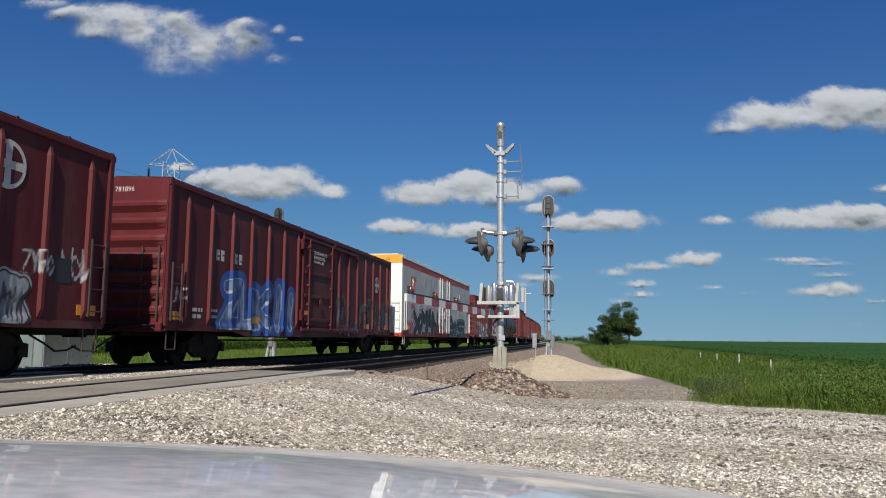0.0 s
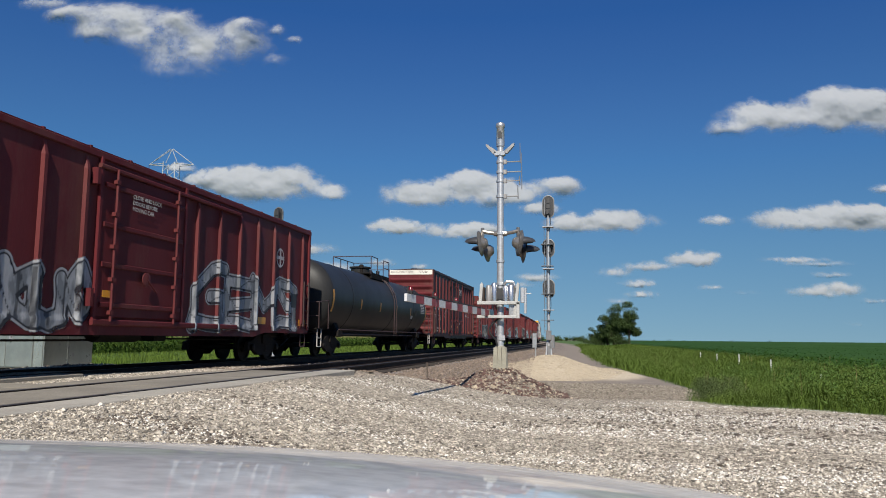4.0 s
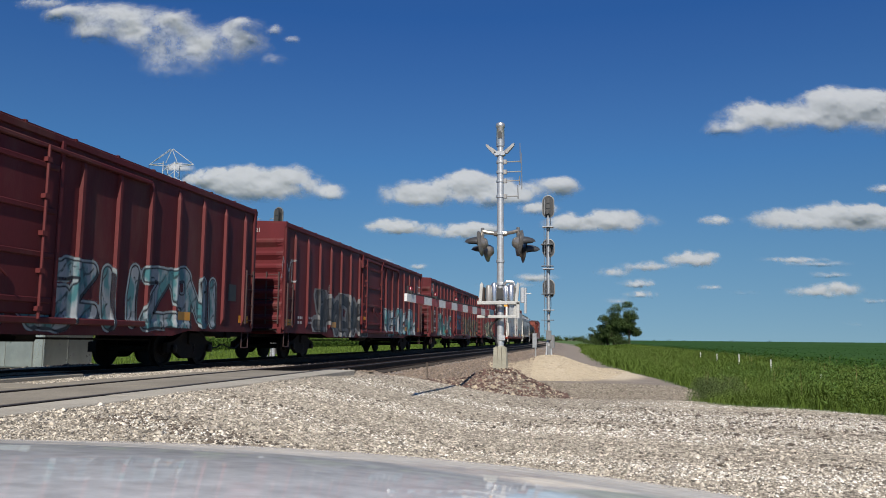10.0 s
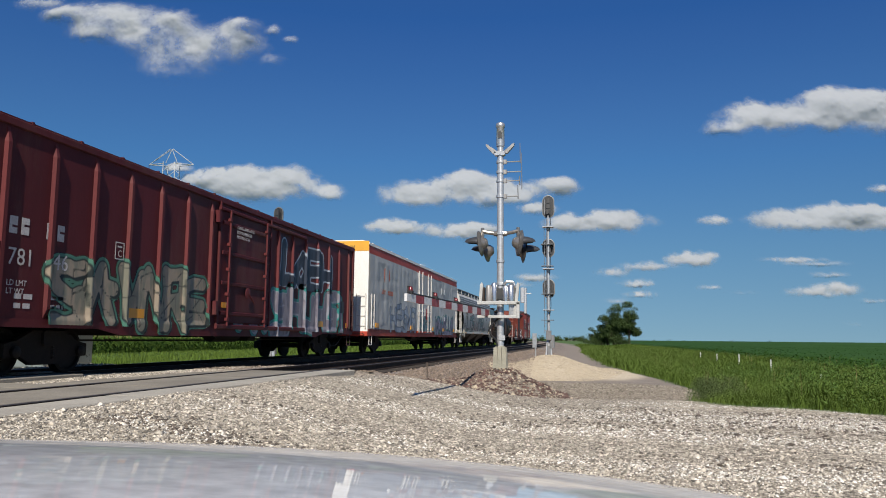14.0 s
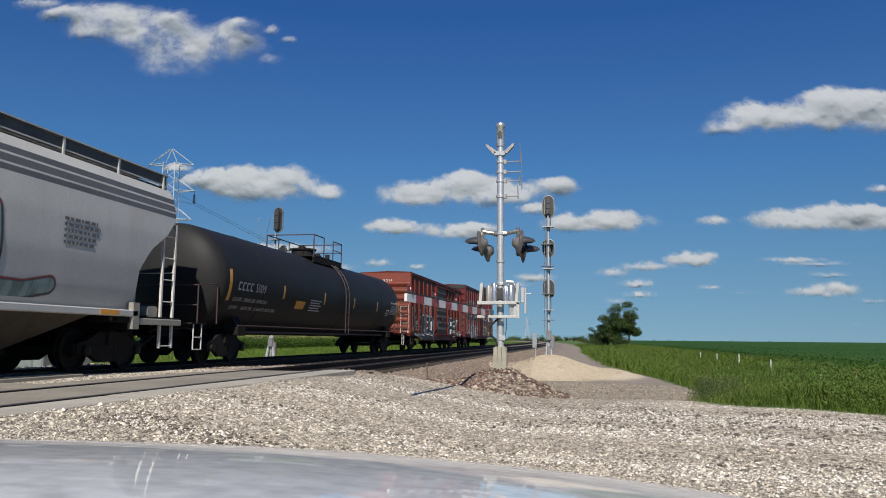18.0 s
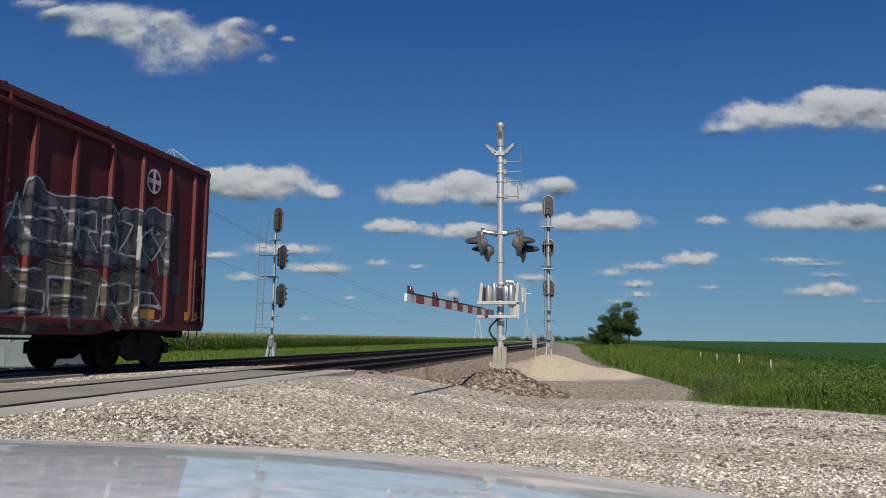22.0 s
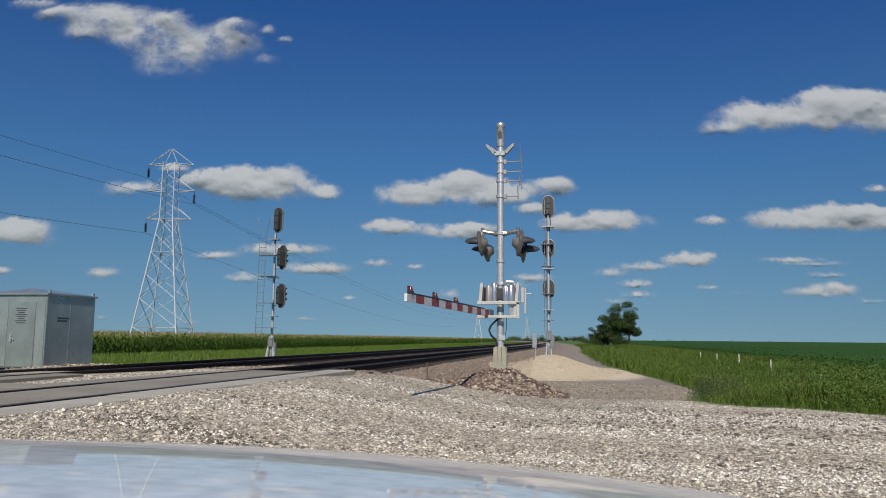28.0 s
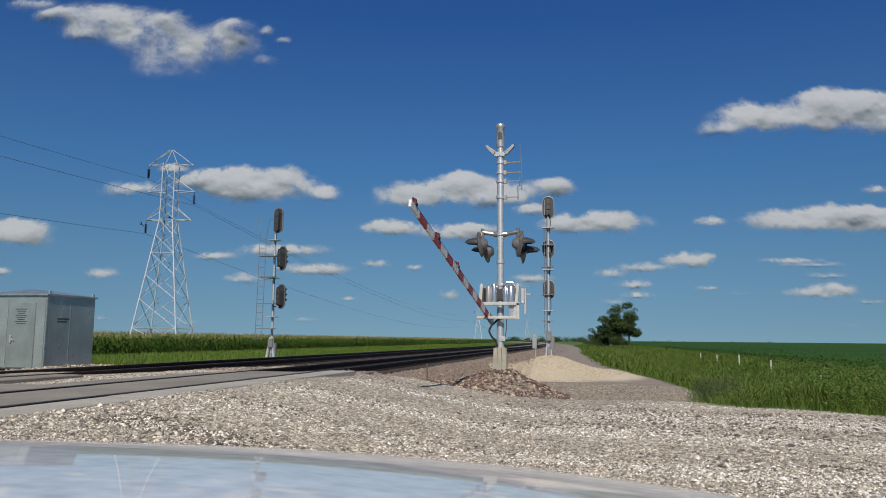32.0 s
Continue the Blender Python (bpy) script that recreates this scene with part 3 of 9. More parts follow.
    scatter("grey_gravel", xy, rng.lognormal(math.log(0.024), 0.35, len(xy)), "grey_stone", "dull grey gravel at the road's edge", "gravel")
    k = 2600
    r, a = np.sqrt(rng.uniform(0, 1, k)), rng.uniform(0, 2 * np.pi, k)
    xy = np.stack([-2.0 + 2.1 * r * np.cos(a), 17.5 + 1.3 * r * np.sin(a)], -1)
    pick = np.arange(k) % 3 == 0
    scatter("mound_rocks", xy[~pick], rng.lognormal(math.log(0.04), 0.35, (~pick).sum()), "red_rock", "brown rocks heaped round the mast's foot", "rocks")
    scatter("pale_rocks", xy[pick], rng.lognormal(math.log(0.034), 0.35, pick.sum()), "tan_stone", "pale rocks heaped round the mast's foot", "rocks")


build_stones()

# ---- tracks ----


def rail_mesh(x, ys, prof, name, material):
    """A rail profile drawn along the curving line."""
    k = len(prof)
    vs = [(x + px + bend(y), y, pz) for y in ys for px, pz in prof]
    fs = [(j * k + i, j * k + (i + 1) % k, (j + 1) * k + (i + 1) % k, (j + 1) * k + i) for j in range(len(ys) - 1) for i in range(k)]
    b = Buf()
    b.add(vs, fs)
    return b.mesh(name, material)


def build_track(cx, name):
    track = thing(name, "dark rusty steel rails with shiny heads on wooden ties", "railway track", "tracks", kind="structure")
    ys = list(np.arange(-60, 70, 10)) + list(np.arange(70, 700, 15))
    for s in (-1, 1):
        x = cx + s * GAUGE / 2
        r = put("rail", rail_mesh(x, ys, [(-0.07, -0.175), (0.07, -0.175), (0.07, -0.16), (0.012, -0.14), (0.012, -0.045), (0.036, -0.035), (0.036, -0.004), (-0.036, -0.004), (-0.036, -0.035), (-0.012, -0.045), (-0.012, -0.14), (-0.07, -0.16)], "rail", "rail"), track)
        put("railhead", rail_mesh(x, ys, [(-0.030, -0.0035), (0.030, -0.0035), (0.024, 0.003), (-0.024, 0.003)], "railhead", "railhead"), r, label="polished steel running surface")
    tie = Buf().box(-1.3, 1.3, -0.115, 0.115, -0.36, -0.178, 0.015).mesh("tie", "tie")
    for i in range(150):
        y = ROAD_END + 0.4 + i * 0.52
        put("tie", tie, track, pose(cx + bend(y) + random.uniform(-0.03, 0.03), y, random.uniform(-0.008, 0), 0, 0, random.uniform(-1.2, 1.2)))
    for i in range(12):
        y = -4 + i * -0.52
        put("tie", tie, track, pose(cx, y, 0))
    return track


build_track(TRACK_1, "track_near")
build_track(TRACK_2, "track_far")


def build_panels():
    """Precast concrete crossing panels between and beside the rails, with dark flangeways."""
    crossing = thing("crossing_panels", "worn grey concrete crossing panels set between the rails", "crossing panels", kind="structure")
    wide = {}
    for cx in (TRACK_1, TRACK_2):
        for a, b in ((-0.63, 0.63), (0.83, 1.42), (-1.42, -0.83)):
            x0, x1 = cx + a, cx + b
            pale = cx == TRACK_1 and a > 0.7
            key = (round(b - a, 2), pale)
            if key not in wide:
                wide[key] = Buf().box(-key[0] / 2, key[0] / 2, -1.36, 1.36, -0.3, -0.004, 0.012).mesh("panel", "concrete_pale" if pale else "concrete")
            stop = float(road_edge_np(np.array((x0 + x1) / 2)))
            for i in range(8):
                y = stop - 1.4 - i * 2.75
                put("panel", wide[key], crossing, pose((x0 + x1) / 2, y, random.uniform(-0.006, 0), 0, 0, 0))
    gap = Buf().box(-9.52, -8.14, ROAD_END - 24.8, 10.6, -0.3, -0.03, 0.02)
    part("strip", gap, "concrete", crossing, "gritty strip between the two tracks")
    edge = Buf().box(-5.24, -5.02, 3.0, 6.1, -0.25, -0.012, 0.02)
    part("edge_timber", edge, "tie", crossing, "dark weathered edge timber")
    return crossing


build_panels()

# ---- plants ----


def blades(name, xy, tall, wide, material, label, category, lean=0.35, z=None):
    """Bent grass blades, three triangles each, in one mesh."""
    k = len(xy)
    a = rng.uniform(0, 2 * np.pi, k)
    d = np.stack([np.cos(a), np.sin(a)], -1)
    s = np.stack([-d[:, 1], d[:, 0]], -1)
    zb = height(xy[:, 0], xy[:, 1]) if z is None else z
    ln = rng.uniform(0.2, 1.0, k) * lean * tall
    v = np.zeros((k, 5, 3))
    for j, (side, h, out) in enumerate(((-1, 0, 0), (1, 0, 0), (-0.8, 0.6, 0.35), (0.8, 0.6, 0.35), (0, 1, 1))):
        v[:, j, :2] = xy + s * (side * wide / 2)[:, None] + d * (out * ln)[:, None]
        v[:, j, 2] = zb + h * tall * (1 - 0.12 * out) - 0.02
    f = np.array([(0, 1, 3), (0, 3, 2), (2, 3, 4)])
    f = (f[None] + 5 * np.arange(k)[:, None, None]).reshape(-1, 3)
    return tagged(many(name, v.reshape(-1, 3), f, material), label, category, kind="stuff")


def leaf_quads(pos, size, droop=0.5):
    """Leaf-shaped quads round points; returns vertices and faces."""
    k = len(pos)
    n = rng.normal(0, 1, (k, 3))
    n[:, 2] = np.abs(n[:, 2]) + droop
    n /= np.linalg.norm(n, axis=1, keepdims=True)
    t = np.cross(n, rng.normal(0, 1, (k, 3)))
    t /= np.linalg.norm(t, axis=1, keepdims=True)
    b = np.cross(n, t)
    s = size[:, None]
    v = np.stack([pos - t * s, pos - b * s * 0.45, pos + t * s, pos + b * s * 0.45], 1)
    f = np.arange(4)[None] + 4 * np.arange(k)[:, None]
    return v.reshape(-1, 3), f


def build_verges():
    def canopy(x, y):
        """How tall the growth stands, lower at its edge and in uneven swells."""
        rim = smooth_np(0.0, 1.5, np.minimum(x - bend_np(y) - 2.0 + 0.08 * np.minimum(y - 17, 40), (y - 16.6 + 0.62 * np.maximum(x, 0)) * 0.7))
        return (0.16 + 0.34 * rim) * (1.0 + 0.7 * fbm(x * 0.9, y * 0.7, 3))
    k = 250000
    y = 13.2 + 190 * rng.uniform(0, 1, k) ** 2.4
    x = -2.3 + 16.2 * rng.uniform(0, 1, k) + bend_np(y)
    x = np.where(y < 17, rng.uniform(0, 14, k), x)
    keep = rng.uniform(0, 1, k) < grass_edge(x, y)
    x, y = x[keep], y[keep]
    blades("verge_grass", np.stack([x, y], -1), canopy(x, y) * rng.uniform(0.6, 1.2, len(x)), 0.003 + 0.0004 * y, "grass", "tall green roadside grass beside the service track", "grass", lean=1.3)
    k = 260000
    y = 13.2 + 120 * rng.uniform(0, 1, k) ** 2.2
    x = -2.3 + 16.2 * rng.uniform(0, 1, k) + bend_np(y)
    x = np.where(y < 17, rng.uniform(0, 14, k), x)
    keep = rng.uniform(0, 1, k) < grass_edge(x, y) ** 2
    x, y = x[keep], y[keep]
    pos = np.stack([x, y, height(x, y) + canopy(x, y) * rng.uniform(0.45, 0.95, len(x))], -1)
    v, f = leaf_quads(pos, rng.uniform(0.007, 0.018, len(pos)) * (1 + 0.014 * y), 1.2)
    tagged(many("verge_herbs", v, f, "herb"), "soft pale green herbs and grass heads over the verge", "grass", kind="stuff")
    k = 60000
    y = 20 + 240 * rng.uniform(0, 1, k) ** 1.6
    x = -14.2 - 31 * rng.uniform(0, 1, k) ** 1.3 + bend_np(y)
    keep = rng.uniform(0, 1, k) < grass_edge(x, y)
    x, y = x[keep], y[keep]
    blades("meadow_grass", np.stack([x, y], -1), rng.uniform(0.2, 0.45, len(x)), 0.012 + 0.0005 * y, "grass", "bright green tall grass between the railway and the corn", "grass")
    # broad-leaved weeds on the east verge
    k = 3600
    y = 13.0 + 30 * rng.uniform(0, 1, k) ** 1.3
    x = rng.uniform(1.6, 14, k)
    keep = (grass_edge(x, y) > 0.7) & (rng.uniform(0, 1, k) < smooth_np(2.5, 9.0, x) * np.clip(0.15 + 0.08 * x, 0, 1))
    x, y = x[keep], y[keep]
    z = height(x, y)
    m = 26
    top = rng.uniform(0.25, 0.8, len(x)) * (0.6 + 0.4 * smooth_np(2, 7, x))
    pos = np.stack([np.repeat(x, m) + rng.normal(0, 0.17, m * len(x)), np.repeat(y, m) + rng.normal(0, 0.17, m * len(x)), np.repeat(z, m) + np.repeat(top, m) * rng.uniform(0.15, 1, m * len(x))], -1)
    v, f = leaf_quads(pos, rng.uniform(0.018, 0.055, len(pos)))
    tagged(many("verge_weeds", v, f, "weed"), "leafy dark green weeds along the ditch", "weeds", kind="stuff")
    for name, spots, look_, label in (("ditch_shrub", ((2.45, 17.7, 0.42, 0.62), (2.95, 17.4, 0.45, 0.66), (2.75, 18.6, 0.5, 0.7), (3.4, 18.0, 0.45, 0.55)), "shrub", "low feathery olive bush at the gravel's edge"), ("leafy_bush", ((6.6, 19.0, 0.8, 0.75), (7.9, 19.6, 0.9, 0.85), (8.9, 18.2, 0.8, 0.8), (5.4, 22.5, 0.9, 0.6), (9.8, 21.0, 0.9, 0.9)), "weed", "rank broad-leaved weed bush on the verge")):
        for bx, by, br, bh in spots:
            kk = 6000 if name == "ditch_shrub" else 1700
            q = rng.normal(0, 0.5, (kk, 3)) * np.array([br, br, 0]) + np.array([bx, by, 0])
            rr = np.hypot(q[:, 0] - bx, q[:, 1] - by) / br
            q[:, 2] = height(q[:, 0], q[:, 1]) + bh * np.clip(1.15 - rr ** 2 * 0.8, 0.1, 1) * rng.uniform(0.1, 1, kk) ** 0.6
            v, f = leaf_quads(q, rng.uniform(0.006, 0.016, kk) if name == "ditch_shrub" else rng.uniform(0.015, 0.075, kk))
            tagged(many(name, v, f, look_), label, "bush", "verge bushes", kind="stuff")
    k = 160
    y = 15 + 60 * rng.uniform(0, 1, k) ** 1.5
    x = rng.uniform(3, 13, k)
    keep = grass_edge(x, y) > 0.8
    blades("seed_stems", np.stack([x, y], -1)[keep], rng.uniform(0.7, 1.15, keep.sum()), np.full(keep.sum(), 0.009), "dry", "thin dry seed stems standing over the weeds", "weeds", lean=0.15)


build_verges()


def build_soybeans():
    xs = np.concatenate([np.arange(11.5, 60, 0.5), np.geomspace(60, 4400, 60)])
    ys = np.concatenate([np.arange(6, 90, 0.9), np.geomspace(90, 4400, 60)])
    gx, gy = np.meshgrid(xs, ys, indexing="ij")
    edge = smooth_np(0, 1.0, (gx - 11.5))
    z = -0.78 + edge * (0.62 + 0.07 * np.sin(gx * 8.2) + 0.05 * wobble(gx * 1.3, gy * 1.1)) - np.maximum(0, np.hypot(gx, gy) - 600) * 1.0e-4
    nx, ny = gx.shape
    idx = np.arange(nx * ny).reshape(nx, ny)
    faces = np.stack([idx[:-1, :-1], idx[1:, :-1], idx[1:, 1:], idx[:-1, 1:]], -1).reshape(-1, 4)
    ob = many("soybean_field", np.stack([gx, gy, z], -1).reshape(-1, 3), faces, "soy")
    tagged(ob, "flat dark green soybean field reaching to the horizon", "field", kind="stuff")
    k = 26000
    y = 14 + 120 * rng.uniform(0, 1, k) ** 1.6
    x = 11.5 + 50 * rng.uniform(0, 1, k) ** 1.8
    pos = np.stack([x, y, -0.2 + rng.uniform(-0.25, 0.12, k)], -1)
    v, f = leaf_quads(pos, rng.uniform(0.05, 0.10, k))
    tagged(many("soybean_leaves", v, f, "soy"), "soybean plants at the edge of the field", "crop", kind="stuff")


build_soybeans()


def build_corn():
    front = -45.0
    rows = []
    for r in range(4):
        y = np.concatenate([np.arange(40, 200, 0.42 + 0.1 * r), np.arange(200, 720, 1.1 + 0.3 * r)])
        y = y + rng.uniform(-0.12, 0.12, len(y))
        rows.append(np.stack([front - 0.9 * r + rng.uniform(-0.15, 0.15, len(y)) + 0.3 * bend_np(y), y], -1))
    xy = np.concatenate(rows)
    k = len(xy)
    zb = np.full(k, -1.07)
    tall = rng.uniform(1.55, 2.1, k)
    m = 9
    K = k * m
    a = rng.uniform(0, 2 * np.pi, K)
    d = np.stack([np.cos(a), np.sin(a)], -1)
    s = np.stack([-d[:, 1], d[:, 0]], -1)
    base = np.repeat(np.concatenate([xy, zb[:, None]], 1), m, 0)
    h0 = np.repeat(tall, m) * (np.tile(np.linspace(0.12, 0.86, m), k) + rng.uniform(-0.04, 0.04, K))
    ln = rng.uniform(0.45, 0.8, K)
    w = rng.uniform(0.05, 0.10, K)
    v = np.zeros((K, 6, 3))
    for j, (side, out, up) in enumerate(((-0.5, 0, 0), (0.5, 0, 0), (-0.9, 0.5, 0.28), (0.9, 0.5, 0.28), (-0.2, 1, 0.02), (0.2, 1, 0.02))):
        v[:, j, :2] = base[:, :2] + d * (out * ln)[:, None] + s * (side * w)[:, None]
        v[:, j, 2] = base[:, 2] + h0 + up * ln * 1.3
    f = np.array([(0, 1, 3, 2), (2, 3, 5, 4)])
    f = (f[None] + 6 * np.arange(K)[:, None, None]).reshape(-1, 4)
    tagged(many("corn_plants", v.reshape(-1, 3), f, "corn"), "tall green corn plants in rows at the field's edge", "corn", kind="stuff")
    # tassels over the front rows and far back over the field
    k2 = 24000
    ty = 40 + 420 * rng.uniform(0, 1, k2) ** 1.3
    tx = front - 0.3 - 60 * rng.uniform(0, 1, k2) ** 2 + 0.3 * bend_np(ty)
    blades("corn_tassels", np.stack([tx, ty], -1), rng.uniform(0.3, 0.55, k2), np.full(k2, 0.07), "tassel", "pale yellow corn tassels above the leaves", "corn", lean=0.4, z=-1.07 + rng.uniform(1.5, 1.95, k2) + 0.6 * smooth_np(-66, -76, tx - 0.3 * bend_np(ty)))
    xs = np.concatenate([[front - 2.6, front - 2.7], front - np.geomspace(3.2, 4300, 70)])
    ys = np.concatenate([np.arange(-200, 40, 12), np.arange(40, 260, 1.4), np.geomspace(260, 4400, 60)])
    gx, gy = np.meshgrid(xs, ys, indexing="ij")
    z = np.where(gx > front - 2.65, -1.1, 0.55 + 0.6 * smooth_np(-66, -76, gx) + 0.16 * wobble(gx * 1.7, gy * 2.3)) - np.maximum(0, np.hypot(gx, gy) - 600) * 1e-4
    gx = gx + np.where(gx > -600, 0.3 * bend_np(np.minimum(gy, 900)), 0)
    nx, ny = gx.shape
    idx = np.arange(nx * ny).reshape(nx, ny)
    faces = np.stack([idx[:-1, :-1], idx[1:, :-1], idx[1:, 1:], idx[:-1, 1:]], -1).reshape(-1, 4)
    tagged(many("corn_field", np.stack([gx, gy, z], -1).reshape(-1, 3), faces, "corn"), "wide field of ripening corn", "field", kind="stuff")


build_corn()


def tree(name, x, y, tall, spread, leaves, seed, label, group="", bole=0.24):
    """A tapered trunk with forking limbs and a crown of leaf clumps."""
    r = random.Random(seed)
    z0 = ground_at(x, y)
    th = thing(name, label, "tree", group, at=(x, y, z0 - 0.1))
    b = Buf()
    tips = []
    trunk_top = Vector((r.uniform(-0.2, 0.2), r.uniform(-0.2, 0.2), tall * bole))
    b.tube((0, 0, 0), trunk_top, tall * 0.028, tall * 0.02, 9)
    part("trunk", b, "bark", th, smooth=True)
    for i in range(9):
        a = i * 2.4 + r.uniform(-0.3, 0.3)
        up = (i + 0.5) / 9 * 0.98 + 0.02
        out = spread * r.uniform(0.35, 0.95) * (1.1 - 0.55 * up)
        mid = trunk_top + Vector((math.cos(a) * out * 0.5, math.sin(a) * out * 0.5, tall * 0.22 * up + 0.2))
        end = trunk_top + Vector((math.cos(a) * out, math.sin(a) * out, tall * 0.66 * up))
        limbs = Buf()
        limbs.tube(trunk_top - Vector((0, 0, r.uniform(0, tall * 0.1))), mid, tall * 0.013, tall * 0.008, 6)
        limbs.tube(mid, end, tall * 0.008, tall * 0.003, 5)
        tips += [(end, spread * r.uniform(0.26, 0.46)), (mid + Vector((0, 0, 0.4)), spread * r.uniform(0.22, 0.38))]
        for _ in range(2):
            e2 = mid + Vector((r.uniform(-1, 1), r.uniform(-1, 1), r.uniform(0, 1))) * spread * 0.45
            limbs.tube(mid, e2, tall * 0.005, tall * 0.002, 5)
            tips.append((e2, spread * r.uniform(0.2, 0.34)))
        part("limb", limbs, "bark", th)
    per = leaves // len(tips)
    ps = []
    for c, rad in tips:
        p = rng.normal(0, 1, (per, 3))
        p *= (rng.uniform(0.15, 1.0, (per, 1)) ** 0.5 * rng.uniform(0.75, 1.0, (per, 1))) / np.linalg.norm(p, axis=1, keepdims=True) * rad * np.array([1.1, 1.1, 0.72])
        ps.append(p + np.array(c))
    ps = np.concatenate(ps)
    v, f = leaf_quads(ps, rng.uniform(0.5, 1.0, len(ps)) * (tall * 0.018 + 0.06) * (2.0 if leaves < 2000 else 1.0))
    many("crown", v, f, "leaf", th)
    return th


def at_angle(bearing, dist):
    """Place at a bearing, given as degrees east of the line, and a distance."""
    a = radians(bearing)
    return dist * math.sin(a), dist * math.cos(a)


def build_trees():
    for i, (brg, dist, tall, spread, k, bole) in enumerate(((2.1, 205, 12.8, 5.4, 17000, 0.22), (1.3, 206, 10.4, 3.2, 8000, 0.15), (1.75, 203, 6.6, 3.2, 4500, 0.1), (2.8, 203, 9.6, 3.2, 5000, 0.36), (0.4, 212, 7.6, 3.0, 6000, 0.08), (0.8, 208, 8.4, 2.8, 6000, 0.08), (2.2, 201, 4.0, 3.4, 4000, 0.08), (0.2, 205, 3.4, 3.2, 4000, 0.05), (-0.3, 320, 5.0, 4.0, 2600, 0.05))):
        x, y = at_angle(brg, dist)
        tree("tree", x, y, tall, spread, k, 30 + i, "broad dark green tree in a clump beside the field", "clump of trees", bole)
    for i in range(16):
        brg = random.uniform(-6.5, -0.6)
        x, y = at_angle(brg, random.uniform(650, 900))
        tree("tree", x, y, random.uniform(4.5, 8), random.uniform(5, 8), 1100, 60 + i, "far dark green tree at the end of the line", "far trees", 0.03)
    for brg, s in ((6.0, 5), (7.0, 4), (10.2, 4.5), (12.6, 5), (4.9, 4)):
        x, y = at_angle(brg - 0.4, 1900)
        tree("tree", x, y, s * 1.2, s * 1.6, 300, int(brg * 10), "very far tree on the horizon beyond the soybeans", "horizon trees", 0.05)


build_trees()

# ---- freight train ----


def on_side(y, z, x):
    """A pose on a car's east side: text runs along +y."""
    return Matrix(((0, 0, 1, x), (1, 0, 0, y), (0, 1, 0, z), (0, 0, 0, 1)))


def on_end(x, z, y):
    """A pose on a car's south end: text runs along +x."""
    return Matrix(((1, 0, 0, x), (0, 0, -1, y), (0, 1, 0, z), (0, 0, 0, 1)))


WHEEL = Buf().lathe([(0.10, -0.10), (0.40, -0.07), (0.455, -0.065), (0.455, -0.035), (0.425, -0.03), (0.42, 0.06), (0.36, 0.07), (0.33, 0.03), (0.16, 0.02), (0.14, 0.08), (0.07, 0.09)], "x", n=24).mesh("wheel", "wheel", True)
AXLE = Buf().tube((-0.98, 0, 0), (0.98, 0, 0), 0.075, n=10).mesh("axle", "under")
CAP = Buf().lathe([(0.05, 0), (0.105, 0.01), (0.105, 0.07), (0.06, 0.09)], "x", n=10).mesh("bearing_cap", "wheel", True)
FRAME = Buf().prism([(-1.1, 0.32), (-1.1, 0.56), (-0.8, 0.62), (-0.42, 0.80), (0.42, 0.80), (0.8, 0.62), (1.1, 0.56), (1.1, 0.32), (0.72, 0.34), (0.40, 0.18), (-0.40, 0.18), (-0.72, 0.34)], -0.06, 0.06, "x").mesh("side_frame", "under")
SPRING = Buf()
for _i in range(7):
    SPRING.lathe([(0.07, 0.28 + _i * 0.045), (0.085, 0.295 + _i * 0.045), (0.07, 0.31 + _i * 0.045)], "z", n=10)
SPRING = SPRING.mesh("spring", "wheel")
BOLSTER = Buf().box(-1.12, 1.12, -0.2, 0.2, 0.52, 0.80, 0.04).box(-0.35, 0.35, -0.35, 0.35, 0.78, 0.92, 0.03).mesh("bolster", "under")
COUPLER = Buf().box(-0.11, 0.11, -0.95, 0.3, 0.72, 0.98, 0.03).box(-0.2, 0.16, -1.22, -0.9, 0.68, 1.02, 0.05).mesh("coupler", "under")
HOSE = Buf().pipe([(0.32, -0.1, 0.72), (0.34, -0.55, 0.55), (0.30, -0.85, 0.38), (0.2, -1.1, 0.40), (0.1, -1.25, 0.5)], 0.022).mesh("brake_hose", "cable")
LEVER = Buf().pipe([(1.35, -0.12, 0.86), (1.3, -0.2, 0.92), (0.5, -0.2, 0.92), (0.25, -0.3, 0.8)], 0.016).mesh("uncoupling_lever", "iron")


def truck(car, y):
    t = put("truck", BOLSTER, car, (0, y, 0), "black grimy freight truck with worn wheels")
    for s in (-1, 1):
        put("side_frame", FRAME, t, (s * 1.0, 0, 0))
        put("spring", SPRING, t, (s * 1.0, 0.12, 0))
        for a in (-0.865, 0.865):
            put("wheel", WHEEL, t, pose(s * 0.755, a, 0.42, 0, 0, 0 if s > 0 else 180))
            put("bearing_cap", CAP, t, pose(s * 1.06, a, 0.42, 0, 0, 0 if s > 0 else 180))
    for a in (-0.865, 0.865):
        put("axle", AXLE, t, (0, a, 0.42))


def running_gear(car, length, inset):
    for s in (-1, 1):
        truck(car, s * (length / 2 - inset))
        turn = Matrix.Identity(4) if s < 0 else pose(0, 0, 0, 0, 0, 180)
        at = Matrix.Translation((0, s * length / 2, 0)) @ turn
        put("coupler", COUPLER, car, at)
        put("brake_hose", HOSE, car, at)
        put("uncoupling_lever", LEVER, car, at)


RUNGS = {}


def rung_mesh(wide, material, end):
    key = (wide, material, end)
    if key not in RUNGS:
        h = wide / 2
        pts = [(-h, 0, 0), (-h, -0.07, 0), (h, -0.07, 0), (h, 0, 0)] if end else [(0, -h, 0), (0.07, -h, 0), (0.07, h, 0), (0, h, 0)]
        RUNGS[key] = Buf().pipe(pts, 0.012, 5).mesh("grab_iron", material)
    return RUNGS[key]


